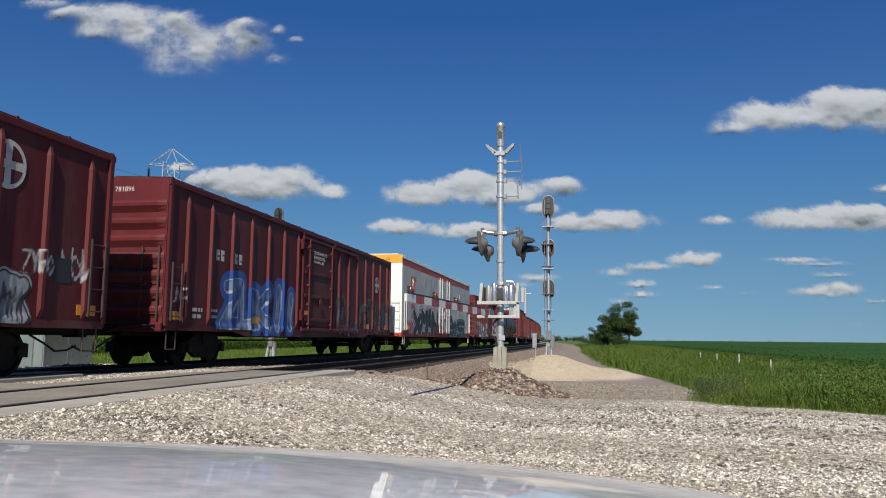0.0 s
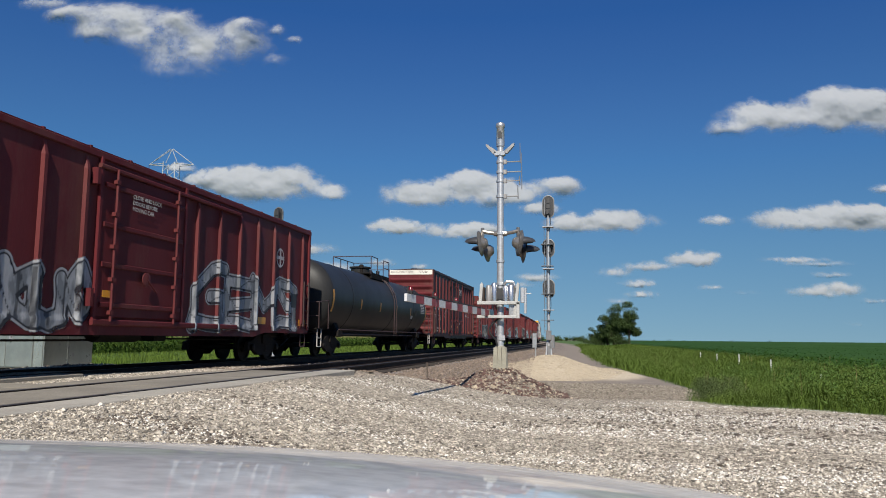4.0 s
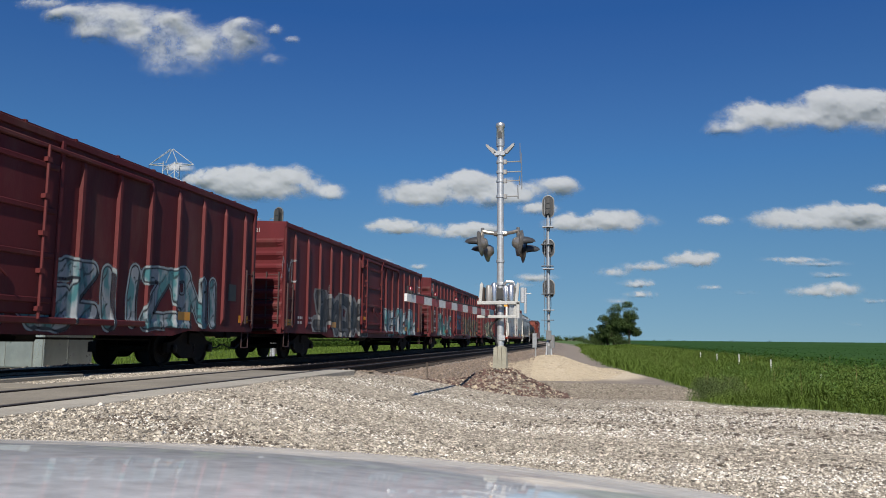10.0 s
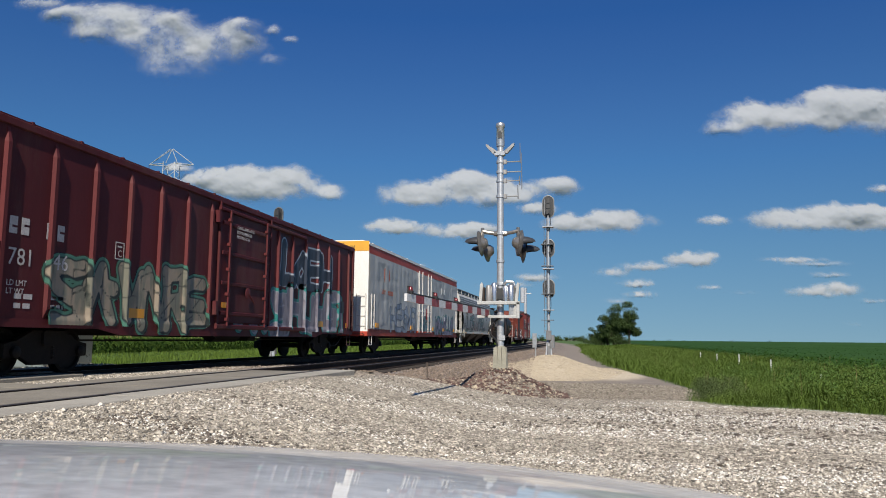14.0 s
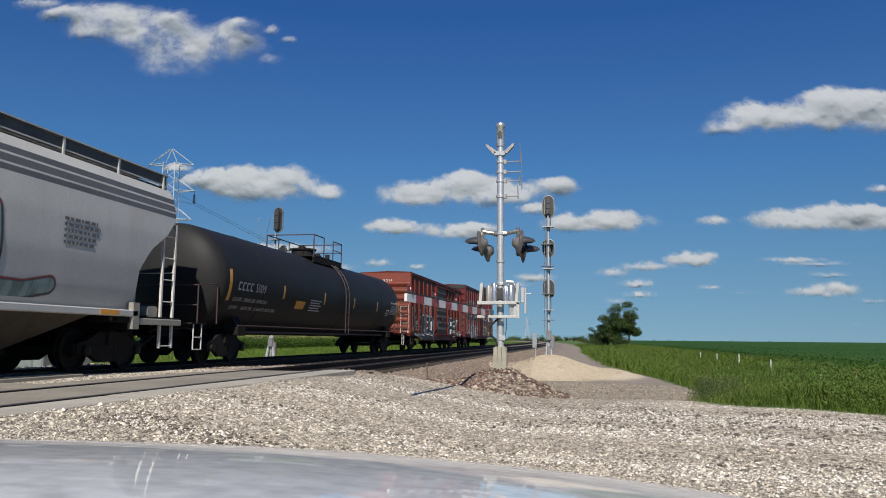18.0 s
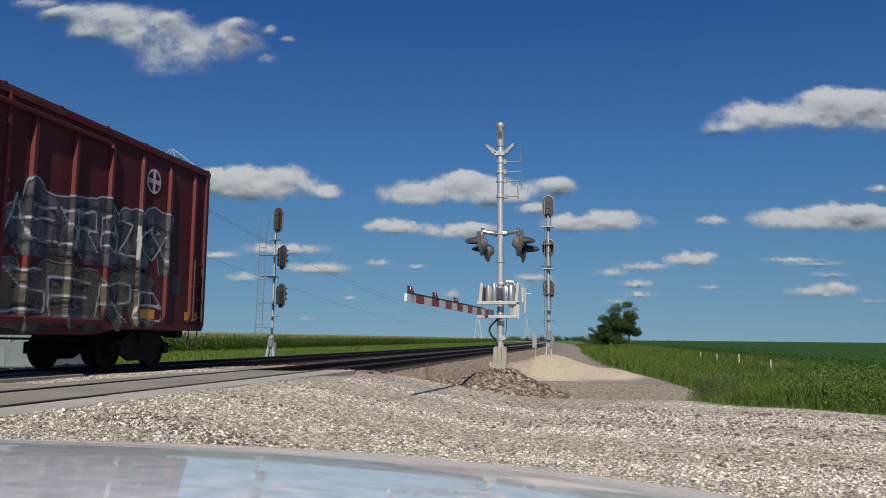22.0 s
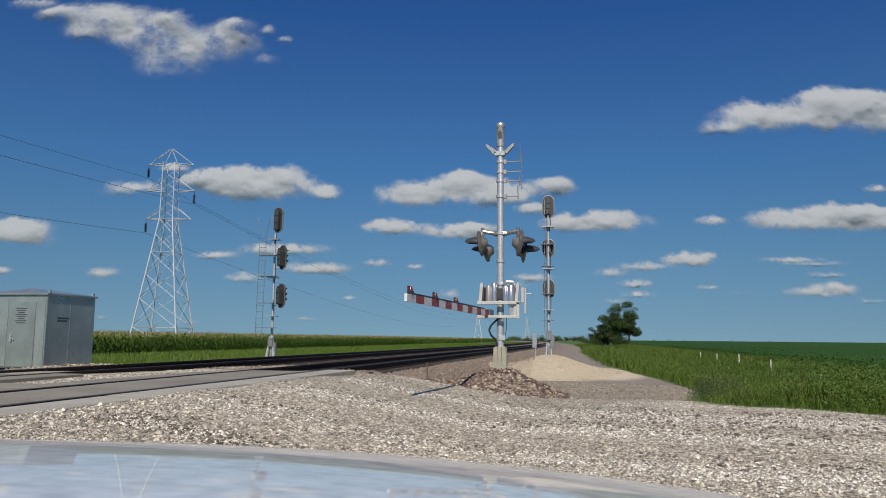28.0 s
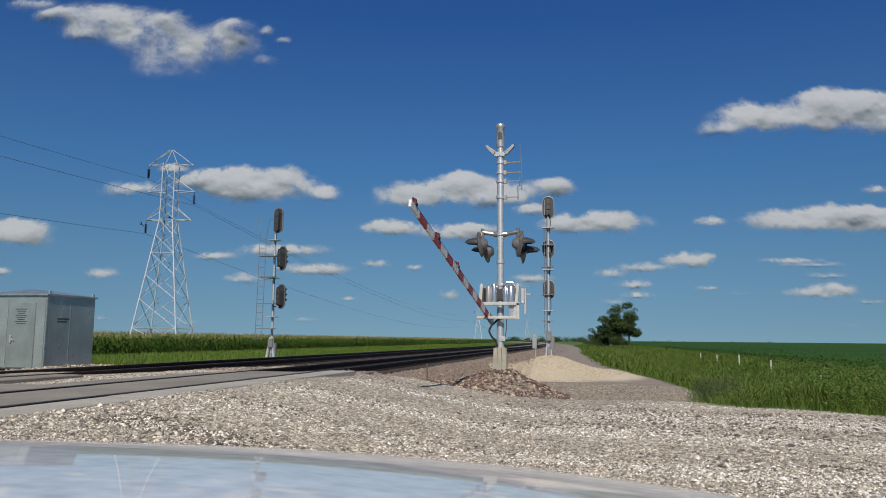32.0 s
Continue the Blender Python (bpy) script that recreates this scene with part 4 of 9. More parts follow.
def ladder(parent, y, z0, z1, x, material="iron", wide=0.42, step=0.36, rails=True, end=False):
    """Grab irons on a car's side (or, end=True, on its south end at x), with or without stiles."""
    k = int((z1 - z0) / step)
    holder = parent
    if rails:
        b = Buf()
        for s in (-1, 1):
            if end:
                b.box(x + s * wide / 2 - 0.02, x + s * wide / 2 + 0.02, y - 0.1, y - 0.06, z0 - 0.1, z1 + 0.1)
            else:
                b.box(x + 0.06, x + 0.1, y + s * wide / 2 - 0.02, y + s * wide / 2 + 0.02, z0 - 0.1, z1 + 0.1)
        holder = part("ladder", b, material, parent)
    for i in range(k + 1):
        put("grab_iron", rung_mesh(wide, material, end), holder, (x, y, z0 + i * (z1 - z0) / k))


STROKES = {
    "A": "1 8 3|4 6", "B": "1 7 8 6 5 4|5 6 3 2 1", "C": "9 8 7 4 1 2 3", "D": "1 7 8 6 2 1", "E": "9 7 1 3|4 6", "F": "1 7 9|4 5", "G": "9 8 4 1 2 3 6 5",
    "H": "1 7|3 9|4 6", "I": "2 8", "J": "9 6 2 1", "K": "1 7|9 4 3", "L": "7 1 3", "M": "1 7 5 9 3", "N": "1 7 3 9", "O": "8 4 2 6 8", "P": "1 7 8 9 6 5 4",
    "Q": "8 4 2 6 8|5 3", "R": "1 7 8 9 6 4|5 3", "S": "9 8 7 5 6 3 2 1", "T": "7 9|8 2", "U": "7 1 2 3 9", "V": "7 2 9", "W": "7 1 5 3 9", "X": "7 3|9 1", "Y": "7 5 9|5 2", "Z": "7 9 1 3",
}


def strokes(word, w, h, seed, jitter=0.065):
    """Line segments of hand-sprayed letters filling w by h, as an array (n, 4)."""
    r = random.Random(seed)
    out = []
    step = w / len(word)
    for i, c in enumerate(word):
        if c == " ":
            continue
        lift, lean, grow = r.uniform(-0.06, 0.06) * h, r.uniform(-0.12, 0.18), r.uniform(0.85, 1.1)
        pts = {}
        for k in range(1, 10):
            px, py = ((k - 1) % 3) / 2, ((k - 1) // 3) / 2
            x = (i + 0.06 + 0.88 * px + r.uniform(-jitter, jitter)) * step + lean * step * py
            y = (0.10 + 0.80 * py * grow + r.uniform(-jitter, jitter)) * h + lift
            pts[str(k)] = (x, y)
        for line in STROKES[c].split("|"):
            ks = line.split()
            for a, b in zip(ks, ks[1:]):
                (x0, y0), (x1, y1) = pts[a], pts[b]
                mx, my = (x0 + x1) / 2 + r.uniform(-0.08, 0.08) * step, (y0 + y1) / 2 + r.uniform(-0.05, 0.05) * h
                out += [(x0, y0, mx, my), (mx, my, x1, y1)]
    return np.array(out)


SPRAY = {}


def spray(name, fill, fill2, line, wf, wo, fade=0.0, halo=None, wh=0.0):
    """Sprayed paint: fat letters with an outline, a dark block shadow to one side and an optional halo, nothing beyond."""
    key = (fill, fill2, line, wf, wo, fade, halo, wh)
    if key in SPRAY:
        return SPRAY[key]
    m = bpy.data.materials.new(name)
    m.use_nodes = True
    nt = m.node_tree
    n, link = nt.nodes, nt.links.new
    bs = n["Principled BSDF"]
    at = n.new("ShaderNodeAttribute")
    at.attribute_name = "reach"
    beside = n.new("ShaderNodeAttribute")
    beside.attribute_name = "beside"
    inner = n.new("ShaderNodeAttribute")
    inner.attribute_name = "inner"
    tc = n.new("ShaderNodeTexCoord")
    ns = n.new("ShaderNodeTexNoise")
    ns.inputs["Scale"].default_value, ns.inputs["Detail"].default_value = 2.2, 5
    mp = n.new("ShaderNodeMapping")
    mp.inputs["Scale"].default_value = (1, 1.8, 0.7)
    link(tc.outputs["Object"], mp.inputs["Vector"])
    link(mp.outputs[0], ns.inputs["Vector"])

    def step(edge, soft, source=None):
        r = n.new("ShaderNodeMapRange")
        r.inputs[1].default_value, r.inputs[2].default_value = edge - soft, edge + soft
        r.inputs[3].default_value, r.inputs[4].default_value = 1, 0
        link((source or at).outputs["Fac"], r.inputs[0])
        return r.outputs[0]

    def over(fac, under, top):
        x = n.new("ShaderNodeMix")
        x.data_type = "RGBA"
        link(fac, x.inputs[0])
        for sock, c in ((x.inputs[6], under), (x.inputs[7], top)):
            if isinstance(c, tuple):
                sock.default_value = (*c, 1)
            else:
                link(c, sock)
        return x.outputs[2]
    mr = n.new("ShaderNodeMapRange")
    mr.inputs[1].default_value, mr.inputs[2].default_value = 0.44, 0.56
    link(ns.outputs["Fac"], mr.inputs[0])
    tone = over(mr.outputs[0], fill, fill2)
    if sum(line) < sum(fill):
        tone = over(step(0.02, 0.012, inner), tone, tuple(0.15 * c + 0.85 * q for c, q in zip(fill2, line)))
    col = over(step(wf, 0.012), line, tone)
    edge = wo
    if halo:
        under = over(step(wf, 0.012, beside), halo, line)
        col = over(step(wo, 0.012), under, col)
        edge = wh
    link(col, bs.inputs["Base Color"])
    bs.inputs["Roughness"].default_value = 0.55
    tr = n.new("ShaderNodeBsdfTransparent")
    mx = n.new("ShaderNodeMixShader")
    alpha = step(edge, 0.015)
    if fade:
        wear = n.new("ShaderNodeMapRange")
        wear.inputs[1].default_value, wear.inputs[2].default_value = 0.35, 0.6
        wear.inputs[3].default_value = 1 - fade
        link(ns.outputs["Fac"], wear.inputs[0])
        mu = n.new("ShaderNodeMath")
        mu.operation = "MULTIPLY"
        link(alpha, mu.inputs[0])
        link(wear.outputs[0], mu.inputs[1])
        alpha = mu.outputs[0]
    link(alpha, mx.inputs[0])
    link(tr.outputs[0], mx.inputs[1])
    link(bs.outputs[0], mx.inputs[2])
    link(mx.outputs[0], n["Material Output"].inputs["Surface"])
    SPRAY[key] = m
    return m


def graffiti(parent, word, y0, y1, z0, z1, x, material, ribs=(), reach=0.2, seed=1, rib_w=0.12, rib_d=0.07, bulge=None, label="sprayed graffiti", cuts=True):
    """Paint that lies on the side sheet and over its ribs; ribs: their y places."""
    w, h = y1 - y0, z1 - z0
    seg = strokes(word, w, h, seed)
    pad = max(reach, 0.3) if reach > 0.1 else reach
    ys = list(np.arange(y0 - pad, y1 + pad, 0.055))
    cols = [(y, 0.0) for y in ys if all(abs(y - r) > rib_w / 2 + 0.012 for r in ribs)]
    for r in ribs:
        if y0 - pad < r < y1 + pad:
            cols += [(r - rib_w / 2 - 0.008, 0.0), (r - rib_w / 2 + 0.018, rib_d), (r, rib_d), (r + rib_w / 2 - 0.018, rib_d), (r + rib_w / 2 + 0.008, 0.0)]
    cols.sort()
    low = z0 < 1.0 and not bulge and x < 1.46
    zs = np.arange(0.745 if low else z0, z1 + pad, 0.055)
    cy, co = np.array([c[0] for c in cols]), np.array([c[1] for c in cols])
    gy, gz = np.meshgrid(cy, zs, indexing="ij")
    p = np.stack([gy - y0, gz - z0], -1).reshape(-1, 1, 2)
    a, b = seg[None, :, :2], seg[None, :, 2:]
    ab = b - a

    def away(q):
        t = np.clip(((q - a) * ab).sum(-1) / np.maximum((ab * ab).sum(-1), 1e-9), 0, 1)
        return np.linalg.norm(q - a - ab * t[..., None], axis=-1).min(1)
    d, d2 = away(p), away(p + np.array([-0.075, 0.065]))
    if reach > 0.1 and cuts:      # inner cuts and highlights of the letters
        seg = strokes("".join(random.Random(seed + 900).choice("SZKXWMVNEAR") for _ in range(2 * len(word))), w, h, seed + 500, 0.2)
        a, b = seg[None, :, :2], seg[None, :, 2:]
        ab = b - a
        d3 = away(p)
    else:
        d3 = d + 1.0
    gx = np.broadcast_to(co[:, None], gy.shape) + x + 0.006 + np.where(low & (gz < 1.04), 0.028, 0.0)
    if bulge:
        gx = bulge(gy, gz) + 0.009
    nx, nz = gy.shape
    idx = np.arange(nx * nz).reshape(nx, nz)
    f = np.stack([idx[:-1, :-1], idx[1:, :-1], idx[1:, 1:], idx[:-1, 1:]], -1).reshape(-1, 4)
    f = f[(d[f] < pad + 0.03).any(1)]
    if low:      # no paint where the sill rises over the trucks
        deep = ((gz.ravel()[f] < 0.86) & (np.abs(gy.ravel()[f]) > 5.4)).any(1)
        f = f[~deep]
    ob = many("graffiti", np.stack([gx, gy, gz], -1).reshape(-1, 3), f, material, parent)
    at = ob.data.attributes.new("reach", "FLOAT", "POINT")
    at.data.foreach_set("value", d.astype(np.float32))
    at = ob.data.attributes.new("inner", "FLOAT", "POINT")
    at.data.foreach_set("value", d3.astype(np.float32))
    at = ob.data.attributes.new("beside", "FLOAT", "POINT")
    at.data.foreach_set("value", d2.astype(np.float32))
    return tagged(ob, label)


SILVER = spray("silver_spray", (0.40, 0.41, 0.42), (0.16, 0.17, 0.18), (0.016, 0.016, 0.02), 0.135, 0.168, 0.25, (0.33, 0.33, 0.34), 0.215)
SILVER_WIDE = spray("dull_silver_spray", (0.045, 0.043, 0.046), (0.105, 0.10, 0.105), (0.012, 0.012, 0.014), 0.19, 0.215, 0.15, (0.33, 0.33, 0.33), 0.25)
SMOKE = spray("smoky_grey_spray", (0.035, 0.034, 0.036), (0.085, 0.082, 0.082), (0.012, 0.012, 0.013), 0.17, 0.20, 0.2, (0.22, 0.21, 0.20), 0.37)
LILAC = spray("lilac_grey_spray", (0.22, 0.20, 0.26), (0.12, 0.11, 0.16), (0.015, 0.015, 0.02), 0.17, 0.20, 0.0, (0.02, 0.20, 0.19), 0.28)
BLUE = spray("blue_spray", (0.022, 0.055, 0.19), (0.16, 0.20, 0.30), (0.34, 0.38, 0.44), 0.14, 0.165, 0.0, (0.028, 0.075, 0.26), 0.38)
BLACK_FILL = spray("black_spray", (0.010, 0.010, 0.011), (0.016, 0.016, 0.018), (0.56, 0.54, 0.53), 0.265, 0.335, 0.0, (0.22, 0.045, 0.09), 0.385)
GREEN = spray("green_spray", (0.008, 0.016, 0.019), (0.013, 0.024, 0.027), (0.19, 0.33, 0.27), 0.165, 0.215, 0.0, (0.010, 0.014, 0.014), 0.30)
TEAL = spray("teal_spray", (0.32, 0.35, 0.37), (0.055, 0.165, 0.18), (0.016, 0.02, 0.026), 0.135, 0.168, 0.25, (0.27, 0.31, 0.32), 0.215)
CHROME = spray("pale_spray", (0.40, 0.40, 0.41), (0.17, 0.19, 0.20), (0.018, 0.02, 0.023), 0.13, 0.162, 0.25, (0.34, 0.35, 0.35), 0.205)
OLIVE = spray("olive_spray", (0.15, 0.125, 0.08), (0.065, 0.065, 0.055), (0.016, 0.018, 0.016), 0.13, 0.16, 0.4, (0.17, 0.16, 0.14), 0.195)
JADE = spray("jade_and_grey_spray", (0.24, 0.25, 0.245), (0.045, 0.15, 0.145), (0.016, 0.02, 0.02), 0.15, 0.18, 0.2, (0.28, 0.29, 0.28), 0.225)
GREY_TEAL = spray("dark_grey_and_teal_spray", (0.035, 0.035, 0.036), (0.17, 0.17, 0.165), (0.014, 0.015, 0.016), 0.175, 0.205, 0.15, (0.11, 0.20, 0.22), 0.27)
TAN = spray("tan_and_green_spray", (0.36, 0.29, 0.21), (0.20, 0.19, 0.14), (0.016, 0.022, 0.02), 0.145, 0.175, 0.15, (0.07, 0.18, 0.125), 0.24)
MAUVE = spray("mauve_grey_spray", (0.27, 0.245, 0.265), (0.15, 0.135, 0.165), (0.30, 0.30, 0.33), 0.18, 0.205, 0.1, (0.035, 0.21, 0.185), 0.31)
DUSK = spray("dusky_rose_grey_spray", (0.20, 0.175, 0.19), (0.10, 0.095, 0.105), (0.014, 0.014, 0.016), 0.15, 0.18, 0.2, (0.24, 0.24, 0.25), 0.215)
BLACK_WHITE = spray("black_and_white_spray", (0.014, 0.014, 0.016), (0.045, 0.045, 0.05), (0.44, 0.44, 0.44), 0.175, 0.215)
THIN = spray("thin_white_line", (0.45, 0.43, 0.42), (0.36, 0.33, 0.32), (0.40, 0.38, 0.37), 0.015, 0.026)
THIN_DARK = spray("thin_dark_line", (0.03, 0.03, 0.035), (0.06, 0.06, 0.06), (0.03, 0.03, 0.03), 0.018, 0.03)
THIN_BLACK = spray("thin_black_line", (0.012, 0.012, 0.013), (0.016, 0.016, 0.017), (0.012, 0.012, 0.013), 0.022, 0.032)
THIN_WINE = spray("thin_wine_line", (0.15, 0.03, 0.06), (0.11, 0.025, 0.045), (0.12, 0.025, 0.05), 0.022, 0.034)
WINE = spray("wine_red_spray", (0.12, 0.012, 0.03), (0.085, 0.01, 0.022), (0.05, 0.01, 0.018), 0.27, 0.30)
INK = spray("black_spray_with_white_edge", (0.011, 0.011, 0.012), (0.02, 0.02, 0.022), (0.50, 0.50, 0.50), 0.115, 0.155, 0.0, (0.012, 0.012, 0.013), 0.20)
BUFF = spray("dark_faded_spray", (0.05, 0.036, 0.038), (0.085, 0.068, 0.068), (0.03, 0.022, 0.023), 0.13, 0.15, 0.75, (0.115, 0.098, 0.098), 0.21)
VIOLET = spray("violet_spray", (0.045, 0.045, 0.15), (0.022, 0.095, 0.14), (0.02, 0.02, 0.05), 0.16, 0.19, 0.1, (0.06, 0.06, 0.17), 0.28)
WHITE_SPRAY = spray("navy_spray", (0.020, 0.026, 0.040), (0.045, 0.055, 0.075), (0.36, 0.40, 0.44), 0.19, 0.245, 0.0)
RED_LINE = spray("red_outline_spray", (0.21, 0.29, 0.28), (0.10, 0.15, 0.15), (0.028, 0.03, 0.034), 0.13, 0.152, 0.1, (0.28, 0.03, 0.035), 0.178)


def bars(parent, y, z, x, rows, tall, gap, wide, material, seed=0, name="small_print"):
    """Unreadable small print as rows of short plain bars on a side."""
    r = random.Random(seed)
    b = Buf()
    for i in range(rows):
        yy, end = y, y + wide * r.uniform(0.75, 1.0)
        while yy < end:
            ln = r.uniform(0.6, 1.6) * tall * 1.6
            b.box(x, x + 0.002, yy, min(end, yy + ln), z - i * gap - tall, z - i * gap)
            yy += ln + tall * 0.6
    return tagged(part(name, b, material, parent), kind="stuff")


def emblem(parent, y, z, x, rad, ring="stencil", name="emblem"):
    """A faded white ring and cross, the quarters between them in the car's colour."""
    disc = part(name, Buf().lathe([(rad * 0.98, x), (rad, x + 0.003), (rad * 0.2, x + 0.004)], "x", (0, y, z), 28), ring, parent, "faded white round emblem")
    for sy, sz in ((1, 1), (-1, 1), (-1, -1), (1, -1)):
        o = rad * 0.17
        arc = [(o, o)] + [(rad * 0.82 * math.cos(a), rad * 0.82 * math.sin(a)) for a in np.linspace(0.23, math.pi / 2 - 0.23, 7)]
        part("quadrant", Buf().prism([(y + sy * p, z + sz * q) for p, q in arc], x + 0.003, x + 0.006, "x"), "oxide_b", disc)
    return disc


def mark(parent, words, y, z, x, size, material="stencil", name="reporting_mark"):
    """A company's lettering, drawn as plain blocks of its letters' size."""
    b = Buf()
    yy = y
    h, t = size * 0.7, size * 0.15
    for i, c in enumerate(words):
        if c != " ":
            w, slit = size * 0.44, h * (0.42, 0.55, 0.35)[i % 3]
            b.box(x, x + 0.002, yy, yy + t, z, z + h)
            b.box(x, x + 0.002, yy + t, yy + w, z, z + slit - size * 0.05)
            b.box(x, x + 0.002, yy + t, yy + w, z + slit + size * 0.05, z + h)
        yy += size * 0.66
    return tagged(part(name, b, material, parent), kind="stuff")


RIBS = {}


def rib_mesh(z0, z1, w, d, material):
    key = (round(z0, 3), round(z1, 3), w, d, material)
    if key not in RIBS:
        b = Buf()
        e = 0.16
        vs = []
        for z, k, dd in ((z0, 0.8, 0.004), (z0 + e, 1, d), (z1 - e * 1.6, 1, d), (z1, 0.7, 0.004)):
            vs += [(0, -w / 2 * k, z), (dd, -w / 2 * k + 0.02, z), (dd, w / 2 * k - 0.02, z), (0, w / 2 * k, z)]
        fs = [(j * 4 + i, j * 4 + i + 1, j * 4 + i + 5, j * 4 + i + 4) for j in range(3) for i in range(3)]
        b.add(vs, fs)
        RIBS[key] = b.mesh("side_rib", material)
    return RIBS[key]


def boxcar(label, length, eave, paint, rib_paint, doors, seed, ends="oxide", style="low", inset=2.7, pitch=1.05, sill=0.98):
    """A ribbed boxcar. doors: (y from, y to) spans of the plug doors on the east side. Returns the car and its rib places."""
    car = thing("boxcar", label, "boxcar", "freight cars")
    L, W = length / 2, 1.435
    top = eave
    b = Buf().box(-W, W, -L + 0.06, L - 0.06, sill, top - 0.02)
    part("body", b, paint, car)
    b = Buf()
    peak = top + 0.06
    b.prism([(-W - 0.03, top - 0.05), (W + 0.03, top - 0.05), (W + 0.03, top + 0.0), (0.6, peak - 0.03), (0, peak), (-0.6, peak - 0.03), (-W - 0.03, top)], -L + 0.02, L - 0.02)
    part("roof", b, paint, car)
    seam = Buf().prism([(0, top - 0.03), (W + 0.045, top - 0.03), (W + 0.045, top + 0.02), (0.6, peak), (0, peak + 0.03)], -0.03, 0.03).mesh("roof_seam", paint)
    k = int(length / 1.3)
    for i in range(k + 1):
        put("roof_seam", seam, car, (0, -L + 0.1 + i * (length - 0.2) / k, 0))
    b = Buf().box(W - 0.01, W + 0.05, -L, L, top - 0.16, top - 0.03, 0.012)
    part("eave_rail", b, paint, car)
    b = Buf()
    b.prism([(-L + 0.1, sill + 0.02), (-L + 0.1, sill - 0.13), (-L + 3.6, sill - 0.13), (-L + 4.3, sill - 0.25), (L - 4.3, sill - 0.25), (L - 3.6, sill - 0.13), (L - 0.1, sill - 0.13), (L - 0.1, sill + 0.02)], W - 0.005, W + 0.025, "x")
    part("side_sill", b, paint, car)
    b = Buf().box(-0.35, 0.35, -L + 0.1, L - 0.1, 0.72, sill + 0.02, 0.03).box(-1.2, 1.2, -1.2, -1.0, 0.7, sill).box(-1.2, 1.2, 1.0, 1.2, 0.7, sill)
    part("centre_sill", b, "under", car)
    b = Buf().tube((0.75, -0.6, 0.78), (0.75, 0.9, 0.78), 0.2, n=12).pipe([(0.6, -L + 2, 0.62), (0.6, -1, 0.62), (0.62, 2.4, 0.66), (0.6, L - 2, 0.62)], 0.025).box(0.55, 0.95, 1.4, 1.9, 0.6, 0.95, 0.03)
    part("brake_gear", b, "under", car)
    # ribs clear of the doors
    ribs = []
    d0, d1 = min(d[0] for d in doors), max(d[1] for d in doors)
    for lo, hi in ((-L + 0.55, d0 - 0.3), (d1 + 0.3, L - 0.55)):
        k = max(2, round((hi - lo) / pitch))
        ribs += [lo + 0.35 + i * (hi - lo - 0.5) / (k - 1) for i in range(k)]
    rm = rib_mesh(sill + 0.04, top - 0.2, 0.12, 0.07, rib_paint)
    for y in ribs:
        put("side_rib", rm, car, (W, y, 0))
    post = Buf().box(W - 0.02, W + 0.055, -0.07, 0.07, sill - 0.02, top - 0.04, 0.015).mesh("corner_post", paint)
    put("corner_post", post, car, (0, -L + 0.1, 0))
    put("corner_post", post, car, (0, L - 0.1, 0))
    # doors
    for i, (a, c) in enumerate(doors):
        ht = top - 0.36
        door = part("plug_door", Buf().box(W - 0.02, W + 0.045, a, c, sill + 0.1, ht, 0.02), paint, car)
        for z in np.linspace(sill + 0.35, ht - 0.3, 4 if style != "panel" else 7):
            part("door_beam", Buf().box(W + 0.045, W + 0.085, a + 0.1, c - 0.1, z - 0.05, z + 0.05, 0.014), paint, door)
        for y in ((a + 0.42, c - 0.42) if style != "panel" else ()):
            bar = Buf().tube((W + 0.11, y, sill + 0.02), (W + 0.11, y, ht + 0.06), 0.028, n=6)
            for z in np.linspace(sill + 0.2, ht - 0.2, 5):
                bar.box(W + 0.04, W + 0.14, y - 0.06, y + 0.06, z - 0.04, z + 0.04)
            part("lock_bar", bar, rib_paint, door)
        part("door_lever", Buf().lathe([(0.04, W + 0.1), (0.15, W + 0.11), (0.15, W + 0.13), (0.04, W + 0.14)], "x", (0, (a + c) / 2, sill + 0.95), 14).pipe([(W + 0.13, (a + c) / 2, sill + 0.95), (W + 0.15, (a + c) / 2 + 0.35, sill + 0.7)], 0.018), rib_paint, door)
        part("seal_plate", Buf().box(W + 0.05, W + 0.056, a + 0.2, a + 0.55, sill + 0.5, sill + 0.64), "reflector", door)
        for y in (a - 0.02, c + 0.02):
            part("door_post", Buf().box(W - 0.01, W + 0.07, y - 0.05, y + 0.05, sill, top - 0.12, 0.015), paint, car)
        part("door_stop", Buf().box(W, W + 0.14, a - 0.30, a - 0.14, top - 0.72, top - 0.40, 0.03), paint, car)
        part("door_stop", Buf().box(W, W + 0.14, a - 0.30, a - 0.16, sill + 0.3, sill + 0.65, 0.03), paint, car)
    track_y0, track_y1 = d0 - 0.1, d1 + (d1 - d0) * 0.9
    part("door_track", Buf().box(W, W + 0.10, track_y0, min(track_y1, L - 0.6), top - 0.36, top - 0.27, 0.02), paint, car)
    part("door_track", Buf().box(W, W + 0.10, track_y0, min(track_y1, L - 0.6), sill - 0.06, sill + 0.06, 0.02), paint, car)
    # corrugated end towards the head of the train
    end = part("end_wall", Buf().box(-W, W, -L + 0.0, -L + 0.07, sill - 0.1, top - 0.03), ends, car)
    k = 7 if style != "hicube" else 8
    zs = np.linspace(sill + 0.35, top - 0.62, k)
    rr = Buf()
    prof = [(0.0, -0.2), (-0.045, -0.13), (-0.10, -0.05), (-0.105, 0.02), (-0.07, 0.07), (0.0, 0.1)]
    n = len(prof)
    for x, s in ((-W + 0.02, 0.3), (-W + 0.22, 1), (W - 0.22, 1), (W - 0.02, 0.3)):
        rr.v += [(x, -L + p[0] * s, p[1]) for p in prof]
